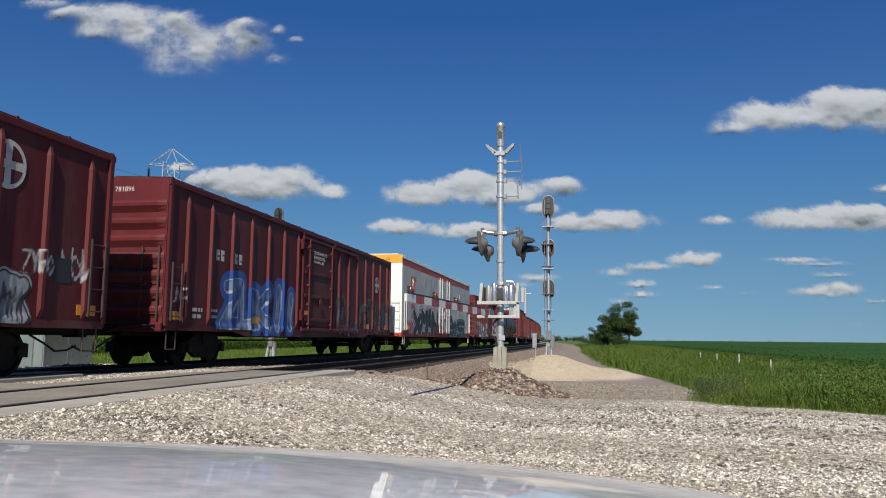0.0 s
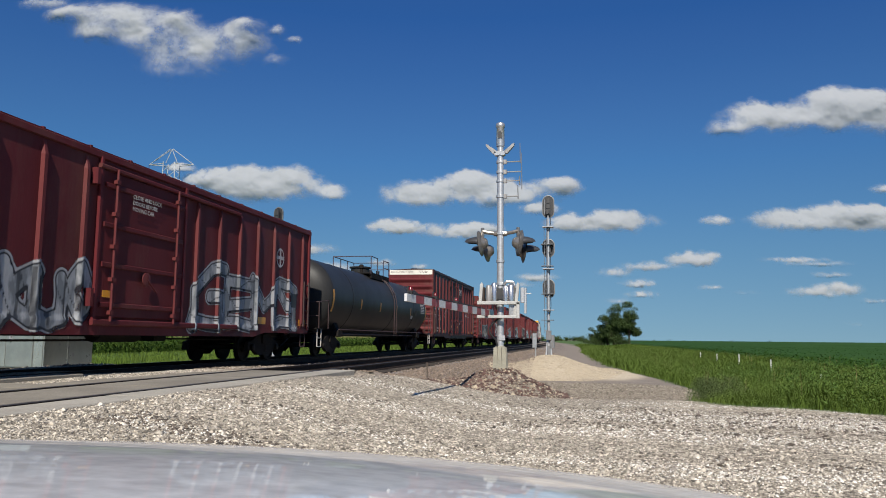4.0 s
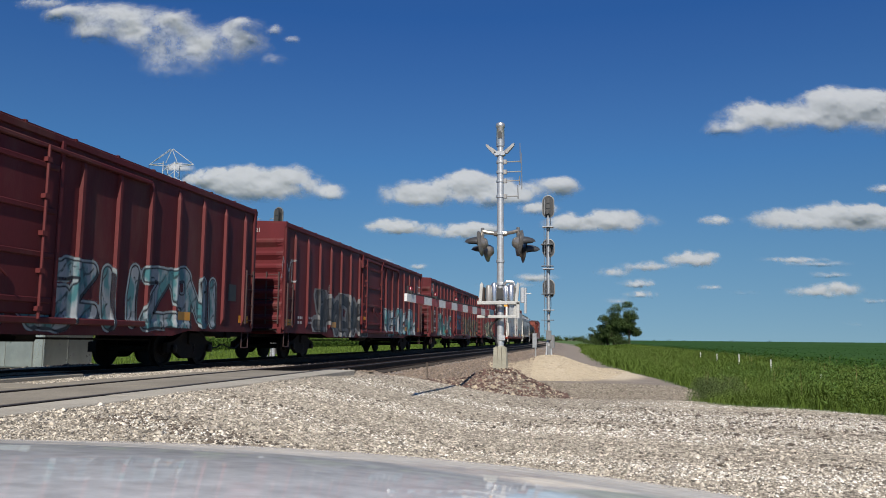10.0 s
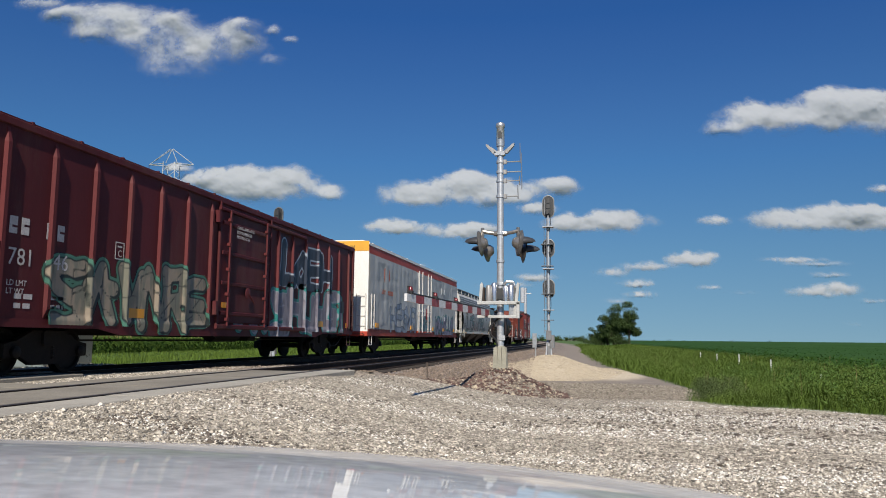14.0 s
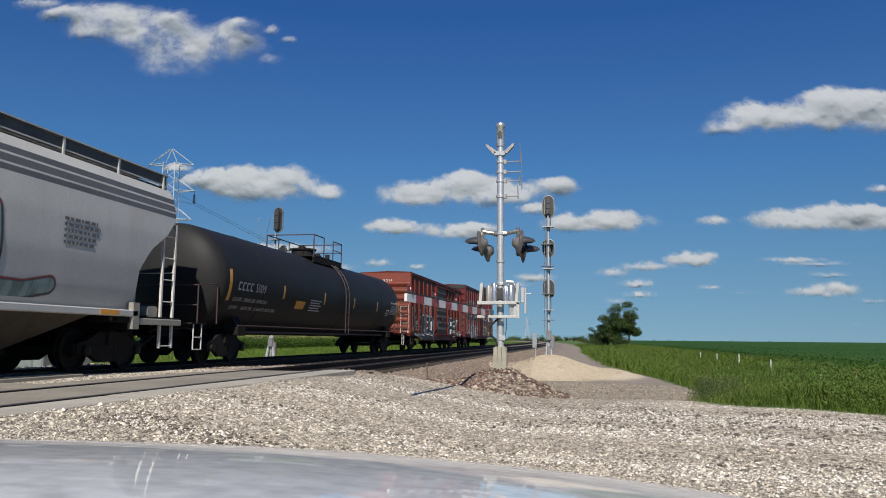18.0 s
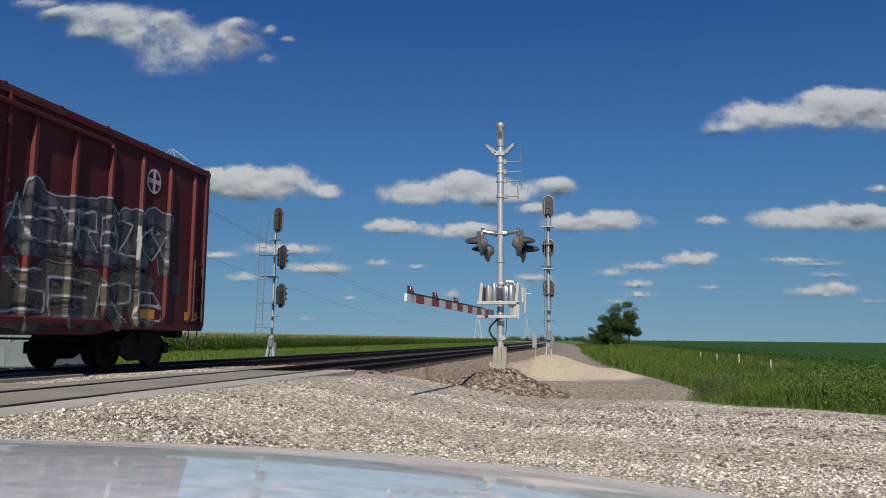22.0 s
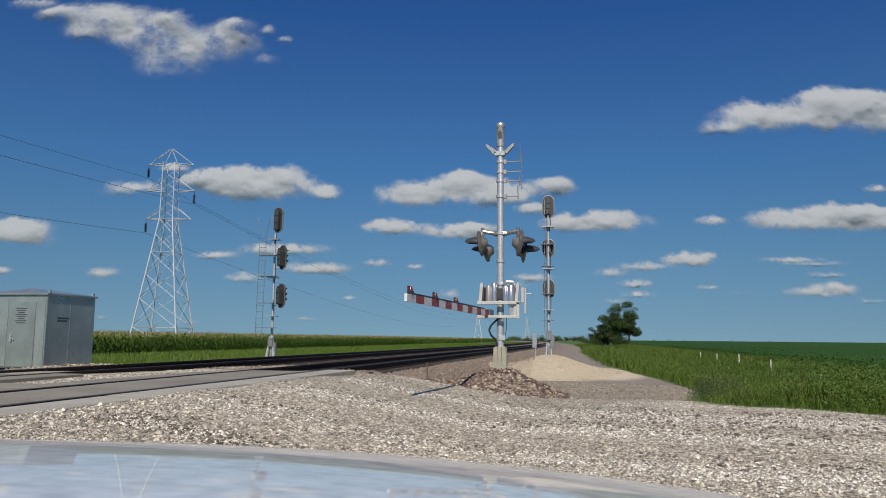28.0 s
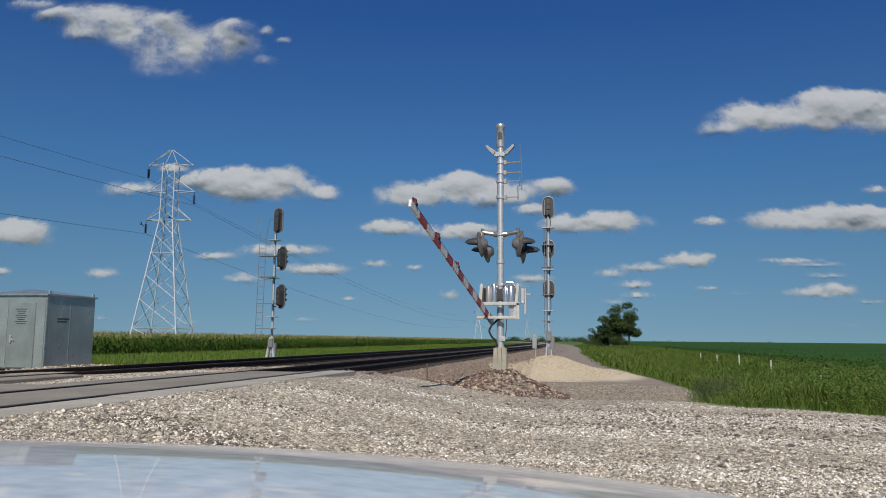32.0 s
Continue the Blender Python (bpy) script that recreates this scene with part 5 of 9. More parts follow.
    rr.f += [(j * n + i, j * n + i + 1, (j + 1) * n + i + 1, (j + 1) * n + i) for j in range(3) for i in range(n - 1)]
    rr = rr.mesh("end_rib", ends)
    for z in zs:
        put("end_rib", rr, end, (0, 0, z))
    part("end_wall", Buf().box(-W, W, L - 0.07, L, sill - 0.1, top - 0.03), ends, car)
    part("end_sill", Buf().box(-W, W, -L - 0.06, -L + 0.1, sill - 0.16, sill + 0.04, 0.02), paint, car)
    ladder(car, -L + 0.42, sill + 0.2, sill + 1.35, W, "iron")
    ladder(car, L - 0.42, sill + 0.2, sill + 1.5, W, "iron")
    ladder(car, -L, sill + 0.25, top - 0.6 if style == "old" else sill + 1.7, W - 0.32, "iron", end=True)
    part("crossover_platform", Buf().box(-1.3, 1.3, -L - 0.42, -L - 0.06, sill - 0.03, sill + 0.0).pipe([(-1.25, -L - 0.4, sill + 0.9), (1.25, -L - 0.4, sill + 0.9)], 0.014), "under", car)
    part("hand_brake", Buf().lathe([(0.05, -L - 0.2), (0.26, -L - 0.19), (0.26, -L - 0.16), (0.05, -L - 0.14)], "y", (-0.75, 0, 2.1), 16), "iron", car)
    step = Buf().pipe([(W - 0.02, -0.2, sill), (W - 0.02, -0.2, 0.42), (W - 0.02, 0.2, 0.42), (W - 0.02, 0.2, sill)], 0.016).mesh("sill_step", "iron")
    put("sill_step", step, car, (0, -L + 0.42, 0))
    put("sill_step", step, car, (0, L - 0.42, 0))
    plate = Buf().box(W + 0.004, W + 0.008, -0.28, 0.28, sill + 0.12, sill + 0.32).mesh("reflector", "reflector")
    put("reflector", plate, car, (0.0, -L + 0.55, 0.0))
    for f in (-0.28, -0.05, 0.3):
        yy = f * length
        if d0 - 0.4 < yy < d1 + 0.4:
            continue
        put("reflector", plate, car, (0.0, min(ribs, key=lambda r: abs(r - yy)) + 0.45, 0))
    put("reflector", plate, car, (0.0, L - 0.6, 0))
    bars(car, -L + 1.3, sill + 0.44, W + 0.004, 2, 0.09, 0.16, 0.5, "stencil", seed)
    bars(car, -L + 2.2, sill + 0.44, W + 0.004, 2, 0.07, 0.16, 0.45, "stencil", seed + 1)
    part("data_panel", Buf().box(W + 0.004, W + 0.008, L - 1.55, L - 1.1, sill + 0.7, sill + 1.15), "black", car, "small black data panel")
    running_gear(car, length, inset)
    return car, ribs


def plate_mark(car, y, z, letter, x=1.44):
    """The small white clearance-plate square with its letter."""
    b = Buf()
    for a0, a1, c0, c1 in ((0, 0.30, 0, 0.02), (0, 0.30, 0.34, 0.36), (0, 0.02, 0.02, 0.34), (0.28, 0.30, 0.02, 0.34), (0.07, 0.23, 0.25, 0.28)):
        b.box(x, x + 0.003, y + a0, y + a1, z + c0, z + c1)
    frame_ = part("plate_square", b, "stencil", car)
    lettering(letter, 0.2, "stencil", frame_, on_side(y + 0.085, z + 0.06, x + 0.003), "plate_letter")


def numbers(car, y, gap, a, b, z, size, x=1.44, material="stencil"):
    mark(car, "XX", y, z + size * 1.25, x, size, material)
    mark(car, "XX", y + gap, z + size * 1.25, x, size, material)
    lettering(a, size, material, car, on_side(y, z, x + 0.003), "car_number")
    lettering(b, size, material, car, on_side(y + gap, z, x + 0.003), "car_number")


CARS = []            # car, y at 11 s, length


def train():
    X = 1.435
    # A: brown-red car with a round emblem
    L = 20.0
    car, ribs = boxcar("brown-red ribbed steel boxcar with faded emblem and scrawled graffiti", L, 4.39, "oxide_b", "rib_red", [(-1.6, 1.6)], 1, "oxide_b")
    emblem(car, 7.15, 3.56, X + 0.012, 0.42)
    graffiti(car, "ZYRO", 7.62, 8.45, 1.74, 2.24, X, THIN, ribs, 0.05, 3)
    graffiti(car, "SPECK", 6.46, 7.72, 0.93, 1.75, X, CHROME, ribs, 0.28, 4)
    graffiti(car, "NOW", 8.57, 9.51, 1.59, 2.36, X, THIN, ribs, 0.05, 5)
    CARS.append((car, -156.5, L))
    # B
    car, ribs = boxcar("oxide red ribbed boxcar with blue and white bubble graffiti", L, 4.39, "oxide_b", "rib_red", [(-1.55, 1.6)], 2, "oxide")
    graffiti(car, "ZUKII", -7.18, -2.04, 0.93, 2.23, X, BLUE, ribs, 0.38, 6)
    graffiti(car, "BUFFER", 2.32, 9.95, 0.95, 2.25, X, BUFF, ribs, 0.4, 7)
    graffiti(car, "JNR", -9.72, -8.99, 1.46, 1.92, X, THIN, ribs, 0.05, 8)
    mark(car, "XX  XX", -7.6, 2.7, X + 0.004, 0.4)
    lettering("781096", 0.17, "stencil", car, on_end(0.05, 4.08, -L / 2 - 0.005), "car_number")
    emblem(car, 7.6, 3.1, X + 0.012, 0.36)
    lettering("CLOSE AND LOCK\nDOORS BEFORE\nMOVING CAR", 0.16, "stencil", car, on_side(-0.7, 3.62, X + 0.09), "door_notice")
    CARS.append((car, -134.4, L))
    CARS.append((reefer("white insulated reefer boxcar with red top band and black graffiti", 22.4, 5.03, 31, True), -110.9, 22.4))
    # D
    car, ribs = boxcar("oxide red ribbed boxcar with silver graffiti along the sill", L, 4.39, "oxide", "rib_red", [(-1.6, 1.6)], 4, "oxide")
    numbers(car, -8.68, 1.1, "783", "221", 1.9, 0.44)
    lettering("LD LMT\nLT WT", 0.14, "stencil", car, on_side(-8.7, 1.5, X + 0.006), "load_limits")
    plate_mark(car, -5.5, 2.15, "C")
    graffiti(car, "ZOUKKUO", -7.20, -1.67, 0.93, 1.98, X, SILVER, ribs, 0.28, 11)
    graffiti(car, "GEMS", 2.07, 8.87, 0.93, 2.68, X, SILVER, ribs, 0.28, 12)
    lettering("783221", 0.17, "stencil", car, on_end(0.25, 4.08, -L / 2 - 0.005), "car_number")
    emblem(car, 7.44, 3.19, X + 0.012, 0.3)
    lettering("CLOSE AND LOCK\nDOORS BEFORE\nMOVING CAR", 0.13, "stencil", car, on_side(-0.6, 3.6, X + 0.09), "door_notice")
    CARS.append((car, -86.9, L))
    CARS.append((tank_car("dull dark grey tank car with yellow reflective tape", 19.0, "tank_grey", 51, ""), -66.2, 19.0))
    # F: excess-height car
    L = 16.6
    car, ribs = boxcar("tall dark brown high-cube boxcar with a white end band", L, 4.99, "oxide_dark", "rib_red", [(-2.53, -0.17), (-0.12, 2.57)], 6, "oxide", "hicube", 2.0, 1.0)
    numbers(car, -7.7, 1.2, "727", "280", 1.9, 0.5)
    part("end_band", Buf().box(-1.36, 1.38, -L / 2 - 0.012, -L / 2 - 0.001, 4.68, 4.97), "white_old", car, "white height warning band")
    lettering("EXCESS HEIGHT CAR", 0.15, "stencil_black", car, on_end(-1.28, 4.80, -L / 2 - 0.014), "height_notice")
    lettering("727280", 0.19, "stencil_black", car, on_end(0.5, 4.78, -L / 2 - 0.014), "car_number")
    plate_mark(car, -4.4, 2.1, "F")
    graffiti(car, "AWE", -5.83, -3.31, 2.47, 3.22, X, THIN, ribs, 0.05, 14, 0.0)
    graffiti(car, "VOS", 4.05, 5.8, 2.25, 2.9, X, THIN, ribs, 0.05, 15)
    mark(car, "X  X  X  X", 3.95, 3.05, X + 0.004, 0.46)
    lettering("CLOSE AND LOCK\nDOORS BEFORE\nMOVING CAR", 0.15, "stencil", car, on_side(0.75, 4.2, X + 0.09), "door_notice")
    lettering("SEAL", 0.13, "stencil", car, on_side(0.9, 1.75, X + 0.09), "door_notice")
    CARS.append((car, -47.3, L))
    # G
    L = 20.2
    car, ribs = boxcar("oxide red ribbed boxcar with pale blue and silver graffiti", L, 4.39, "oxide", "rib_red", [(-1.6, 1.65)], 7, "oxide", "low")
    numbers(car, -8.84, 0.88, "781", "995", 1.96, 0.38)
    plate_mark(car, -3.35, 2.3, "C")
    graffiti(car, "ZEHUS", -7.21, -3.78, 0.93, 1.85, X, GREY_TEAL, ribs, 0.28, 16)
    graffiti(car, "WSHR", 1.88, 5.93, 0.93, 2.20, X, CHROME, ribs, 0.28, 17)
    graffiti(car, "LEUUE", 6.38, 9.56, 0.93, 1.79, X, CHROME, ribs, 0.12, 18)
    graffiti(car, "KUSH", -9.99, -9.20, 2.35, 3.24, X, THIN, ribs, 0.05, 19)
    mark(car, "X X X X", 5.6, 2.65, X + 0.004, 0.34)
    part("end_plate", Buf().box(0.55, 1.2, -L / 2 - 0.012, -L / 2 - 0.001, 3.98, 4.3), "black", car)
    lettering("781995", 0.14, "stencil", car, on_end(0.6, 4.02, -L / 2 - 0.014), "car_number")
    lettering("CLOSE AND LOCK\nDOORS BEFORE\nMOVING CAR", 0.11, "stencil", car, on_side(-0.6, 3.6, X + 0.09), "door_notice")
    CARS.append((car, -26.3, L))
    # H
    L = 20.0
    car, ribs = boxcar("brown-red ribbed boxcar with round emblem and teal graffiti", L, 4.39, "oxide_b", "rib_red", [(-1.6, 1.6)], 8, "oxide")
    emblem(car, -9.25, 3.75, X + 0.012, 0.37)
    numbers(car, -8.6, 0.9, "622", "018", 1.72, 0.38)
    plate_mark(car, -6.4, 2.05, "C")
    graffiti(car, "ISOULA", -7.58, -2.65, 0.93, 1.99, X, TEAL, ribs, 0.28, 21)
    graffiti(car, "WINSZIIZSNI", -1.47, 7.98, 0.93, 2.16, X, TEAL, ribs, 0.28, 22)
    CARS.append((car, -4.0, L))
    # I
    L = 20.2
    car, ribs = boxcar("oxide red ribbed boxcar with large grey and violet graffiti", L, 4.39, "oxide", "rib_red", [(-1.6, 1.6)], 9, "oxide")
    lettering("781821", 0.17, "stencil", car, on_end(0.1, 4.08, -L / 2 - 0.005), "car_number")
    plate_mark(car, -5.8, 2.3, "C")
    graffiti(car, "SPOCKKC", -7.20, -0.95, 0.95, 2.19, X, SMOKE, ribs, 0.3, 23)
    graffiti(car, "VEHKKHEV", 2.00, 8.53, 0.93, 2.10, X, TEAL, ribs, 0.28, 24)
    graffiti(car, "NYC", -10.25, -9.07, 2.48, 3.30, X, THIN, ribs, 0.05, 25)
    graffiti(car, "ECRE", 8.9, 10.0, 3.2, 3.7, X, THIN, ribs, 0.05, 26)
    CARS.append((car, 18.25, L))
    # J
    L = 20.0
    car, ribs = boxcar("oxide red ribbed boxcar with round emblem and pale flame graffiti", L, 4.39, "oxide", "rib_red", [(-1.6, 1.6)], 10, "oxide_b")
    emblem(car, -9.25, 3.75, X + 0.012, 0.37)
    numbers(car, -8.77, 0.92, "622", "265", 1.73, 0.38)
    plate_mark(car, -6.1, 2.25, "C")
    graffiti(car, "SWVMX", -7.65, -3.23, 0.93, 2.05, X, JADE, ribs, 0.28, 27)
    graffiti(car, "OBE", -1.04, 0.73, 1.38, 2.29, X + 0.06, VIOLET, (), 0.28, 28)
    graffiti(car, "SKWAZMMZA", 1.52, 9.71, 0.93, 2.24, X, OLIVE, ribs, 0.28, 29)
    lettering("622265", 0.17, "stencil", car, on_end(0.0, 4.08, -L / 2 - 0.005), "car_number")
    CARS.append((car, 40.8, L))
    # K
    car, ribs = boxcar("dark red ribbed boxcar with large white and green graffiti", L, 4.39, "oxide_b", "rib_red", [(-1.6, 1.6)], 11, "oxide")
    numbers(car, -8.92, 0.9, "781", "446", 1.9, 0.42)
    lettering("LD LMT\nLT WT", 0.14, "stencil", car, on_side(-8.9, 1.55, X + 0.006), "load_limits")
    plate_mark(car, -6.0, 2.28, "C")
    graffiti(car, "SAVNRE", -7.81, -2.25, 0.93, 2.2, X, TAN, ribs, 0.28, 32)
    graffiti(car, "LOEH", 2.57, 7.22, 2.31, 3.76, X, WHITE_SPRAY, ribs, 0.28, 33)
    graffiti(car, "MISHUHSI", -0.45, 9.03, 0.93, 2.22, X, MAUVE, ribs, 0.28, 34)
    lettering("CLOSE AND LOCK\nDOORS BEFORE\nMOVING CAR", 0.13, "stencil", car, on_side(-0.75, 3.65, X + 0.09), "door_notice")
    CARS.append((car, 63.4, L))
    CARS.append((reefer("white insulated reefer boxcar with dented side and blue graffiti", 22.5, 4.95, 35, False), 86.75, 22.5))
    CARS.append((hopper(18.3), 108.6, 18.3))
    CARS.append((tank_car("glossy black tank car with yellow tape and white lettering", 21.2, "tank", 53, "5009"), 129.35, 21.2))
    # O: orange-red car
    L = 16.5
    car, ribs = boxcar("faded orange-red boxcar with a grey sliding door and bold graffiti", L, 4.30, "orange_red", "rib_orange", [(-1.21, 2.04)], 14, "orange_end", "panel", 2.0, 1.0)
    for o in car.children:
        if o.name.startswith("plug_door"):
            for q in (o, *o.children):
                if q.data.materials[0] == M["orange_red"]:
                    q.data.materials[0] = M["grey_door"]
            tagged(o, "weathered grey door")
    for _k, (_y, _n) in enumerate(((-7.12, "87"), (-5.97, "31"), (-4.84, "41"))):
        mark(car, "X", _y + 0.1, 2.17, X + 0.004, 0.34)
        lettering(_n, 0.34, "stencil", car, on_side(_y, 1.78, X + 0.007), "car_number", space=1.25)
    b = Buf()
    for _k in range(9):
        b.box(X + 0.003, X + 0.006, -4.16, -3.98, 2.05 + _k * 0.215, 2.05 + _k * 0.215 + 0.11)
    part("brand_lettering", b, "pale_orange", car, "column of pale orange brand lettering blocks")
    graffiti(car, "DIXKN", -5.3, -2.15, 0.98, 2.0, X + 0.004, INK, ribs, 0.26, 36, cuts=False)
    part("drop_sill", Buf().prism([(-6.5, 0.80), (-6.0, 0.60), (6.0, 0.60), (6.5, 0.80)], X - 0.02, X + 0.03, "x"), "orange_red", car)
    graffiti(car, "VEZSXW", -5.6, -2.2, 0.66, 0.92, X + 0.03, INK, (), 0.12, 39, cuts=False)
    graffiti(car, "TRHKOS", -7.4, -6.0, 0.82, 1.0, X + 0.03, THIN, (), 0.05, 68)
    graffiti(car, "SAKO", -7.2, -6.35, 1.42, 1.78, X + 0.004, THIN, ribs, 0.05, 69)
    graffiti(car, "OPEN", 2.84, 6.12, 0.93, 2.1, X + 0.004, INK, ribs, 0.26, 37, cuts=False)
    part("grey_patch", Buf().box(X, X + 0.003, -7.25, -6.95, 2.42, 2.75), "silver_patch", car, "silver-grey painted patch")
    part("grey_patch", Buf().box(X, X + 0.003, -3.2, -2.5, 1.7, 2.75), "silver_patch", car, "silver-grey painted patch")
    part("grey_patch", Buf().box(X, X + 0.003, -4.65, -4.45, 2.45, 2.85), "silver_patch", car, "silver-grey painted patch")
    ladder(car, -L / 2, 1.1, 2.4, X - 0.3, "white_iron", end=True)
    lettering("87314", 0.2, "stencil", car, on_end(-0.1, 3.78, -L / 2 - 0.005), "car_number")
    graffiti(car, "IN THE TEXAS", 6.3, 8.0, 0.9, 1.2, X, THIN, ribs, 0.04, 38)
    CARS.append((car, 149.7, L))
    # P: last car
    L = 16.75
    car, ribs = boxcar("tall red-brown high-cube boxcar with huge silver graffiti, last of the train", L, 4.90, "oxide_b", "rib_red", [(-1.5, 1.5)], 15, "oxide", "dark", 2.0, 0.98)
    numbers(car, -7.2, 0.95, "727", "471", 1.42, 0.4)
    lettering("LD LMT\nLT WT", 0.16, "stencil", car, on_side(-7.0, 1.22, X + 0.006), "load_limits")
    plate_mark(car, -4.7, 1.9, "F")
    graffiti(car, "KADW", -7.60, -3.85, 2.11, 3.62, X, SILVER_WIDE, ribs, 0.32, 41)
    graffiti(car, "CEED", -3.64, -0.49, 2.18, 3.36, X, BLACK_WHITE, ribs, 0.26, 42)
    graffiti(car, "SETH", -5.49, -2.40, 0.93, 1.77, X, DUSK, ribs, 0.28, 43)
    graffiti(car, "OIRNSEESNRI", -2.12, 6.35, 0.93, 1.97, X, OLIVE, ribs, 0.28, 44)
    graffiti(car, "SWERBBR", 0.42, 6.52, 2.08, 3.32, X, SILVER_WIDE, ribs, 0.32, 45)
    graffiti(car, "SKAZWERXBEKR", -7.6, 6.6, 2.2, 3.3, X + 0.004, THIN_DARK, ribs, 0.06, 46)
    graffiti(car, "ROEXSAKSERB", -7.3, 6.5, 1.0, 1.9, X + 0.004, THIN, ribs, 0.05, 47)
    graffiti(car, "MWAESRBZKX", 0.3, 6.6, 2.3, 3.2, X + 0.006, THIN, ribs, 0.05, 48)
    emblem(car, 5.9, 4.15, X + 0.012, 0.28)
    part("end_band", Buf().box(-1.42, 1.42, -L / 2 - 0.03, -L / 2 - 0.006, 4.62, 4.86), "black", car, "black band across the top of the end")
    lettering("727471", 0.19, "stencil", car, on_end(-0.55, 4.67, -L / 2 - 0.034), "car_number")
    CARS.append((car, 168.25, L))


M["silver_patch"] = mat("scratched_silver_paint", (0.50, 0.51, 0.51), (0.26, 0.27, 0.275), 0.5, 1.6, 0.02, stretch=(1, 1.5, 0.5), dirt=(0.10, 0.09, 0.085), dirt_amount=0.6, grit=0.06)
# end paint, lighter and more orange than the side's red
M["orange_end"] = mat("lighter_orange_end_paint", (0.185, 0.034, 0.016), (0.125, 0.024, 0.012), 0.6, 0.9, 0.06, stretch=(0.5, 1, 1), dirt=(0.045, 0.026, 0.02), dirt_amount=0.75, grit=0.06)
M["grey_door"] = mat("weathered_grey_door", (0.105, 0.082, 0.074), (0.070, 0.054, 0.049), 0.75, 0.8, 0.05, stretch=(1, 1, 0.3), dirt=RUST, dirt_amount=0.6)


def reefer(label, length, eave, seed, logo):
    """A smooth insulated boxcar with red bands and a wide plug door."""
    car = thing("reefer_car", label, "refrigerator car", "freight cars")
    L, W = length / 2, 1.47
    sill, a_sign = 0.95, -2.45
    part("body", Buf().box(-W, W, -L + 0.04, L - 0.04, sill + 0.16, eave - 0.52), "white", car)
    part("top_band", Buf().box(-W - 0.004, W + 0.004, -L + 0.03, L - 0.03, eave - 0.52, eave - 0.16), "red_band", car, "red stripe under the roof")
    part("bottom_band", Buf().box(-W - 0.004, W + 0.004, -L + 0.03, L - 0.03, sill - 0.14, sill + 0.16), "red_band", car, "red sill stripe")
    part("roof", Buf().prism([(-W - 0.02, eave - 0.16), (W + 0.02, eave - 0.16), (W + 0.02, eave - 0.04), (1.2, eave + 0.06), (-1.2, eave + 0.06), (-W - 0.02, eave - 0.04)], -L, L), "white", car)
    pw = length / int(length / 0.82)

    def sheet(y, z):
        """The insulated skin: bowed between its seams, with shallow dents."""
        u = (y + L) / pw
        bow = 0.017 * np.abs(np.sin(np.pi * (u % 1.0)))
        dent = 0.042 * fbm(y * 1.5 + seed * 3.1, z * 1.6, 2) + 0.022 * fbm(y * 0.8, z * 2.8 + seed, 2)
        edge = smooth_np(sill + 0.2, sill + 0.5, z) * smooth_np(eave - 0.56, eave - 0.8, z)
        flat = 1.0 if not logo else 0.12 + 0.88 * smooth_np(-7.9, -7.2, y)      # stiffer behind the emblem
        return W + 0.034 + (bow * flat + dent * flat) * (0.15 + 0.85 * edge)
    gy, gz = np.meshgrid(np.linspace(-L + 0.05, L - 0.05, int(length / 0.07)), np.linspace(sill + 0.17, eave - 0.53, 42), indexing="ij")
    ny, nz = gy.shape
    idx = np.arange(ny * nz).reshape(ny, nz)
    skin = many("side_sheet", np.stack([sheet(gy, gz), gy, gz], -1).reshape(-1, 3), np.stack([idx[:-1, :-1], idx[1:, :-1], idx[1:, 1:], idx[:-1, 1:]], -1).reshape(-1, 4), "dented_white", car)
    skin.data.shade_smooth()
    tagged(skin, "dull white dented side sheet")
    for y, z in ((5.82, 3.76),) if logo else ((5.82, 3.76), (5.84, 2.0)):
        hatch = part("side_hatch", Buf().box(W - 0.01, W + 0.056, y - 0.44, y + 0.42, z - 0.19, z + 0.19, 0.004), "dented_white", car)
        part("hatch_handle", Buf().box(W + 0.05, W + 0.10, y + 0.25, y + 0.31, z - 0.16, z + 0.16, 0.015), "galv", hatch, "bright metal handle")
    part("yellow_sign", Buf().box(W + 0.05, W + 0.058, a_sign - 0.16, a_sign + 0.16, 2.72, 3.02), "reflector", car, "small yellow sign")
    part("roof_edge", Buf().box(W + 0.0, W + 0.026, -L, L, eave - 0.165, eave - 0.12, 0.005), "white", car)
    for y in np.linspace(-L + 1.2, L - 1.2, 7):
        part("roof_bracket", Buf().box(W - 0.22, W - 0.16, y - 0.06, y + 0.06, eave - 0.04, eave + 0.07, 0.01), "white", car)
    a, c = -1.66, 1.9
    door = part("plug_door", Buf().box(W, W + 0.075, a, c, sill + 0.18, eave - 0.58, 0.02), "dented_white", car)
    for y in (a + 0.15, a + 1.0, c - 1.0, c - 0.15):
        bar = Buf().tube((W + 0.1, y, sill + 0.1), (W + 0.1, y, eave - 0.45), 0.03, n=6)
        for z in np.linspace(sill + 0.3, eave - 0.7, 5):
            bar.box(W + 0.04, W + 0.13, y - 0.06, y + 0.06, z - 0.04, z + 0.04)
        part("lock_bar", bar, "white_iron", door)
    for z in (sill + 1.3, sill + 2.0):
        part("door_beam", Buf().box(W + 0.06, W + 0.09, a + 0.1, c - 0.1, z - 0.04, z + 0.04, 0.01), "white", door)
    part("door_lever", Buf().pipe([(W + 0.12, 0.42, sill + 1.5), (W + 0.14, 0.36, sill + 0.85)], 0.03), "lens_red", door)
    part("lock_plate", Buf().box(W + 0.07, W + 0.11, 0.0, 0.24, sill + 1.05, sill + 1.5, 0.02), "white_iron", door)
    part("yellow_strip", Buf().box(W + 0.075, W + 0.079, a + 0.28, a + 0.42, sill + 0.75, sill + 1.3), "reflector", door)
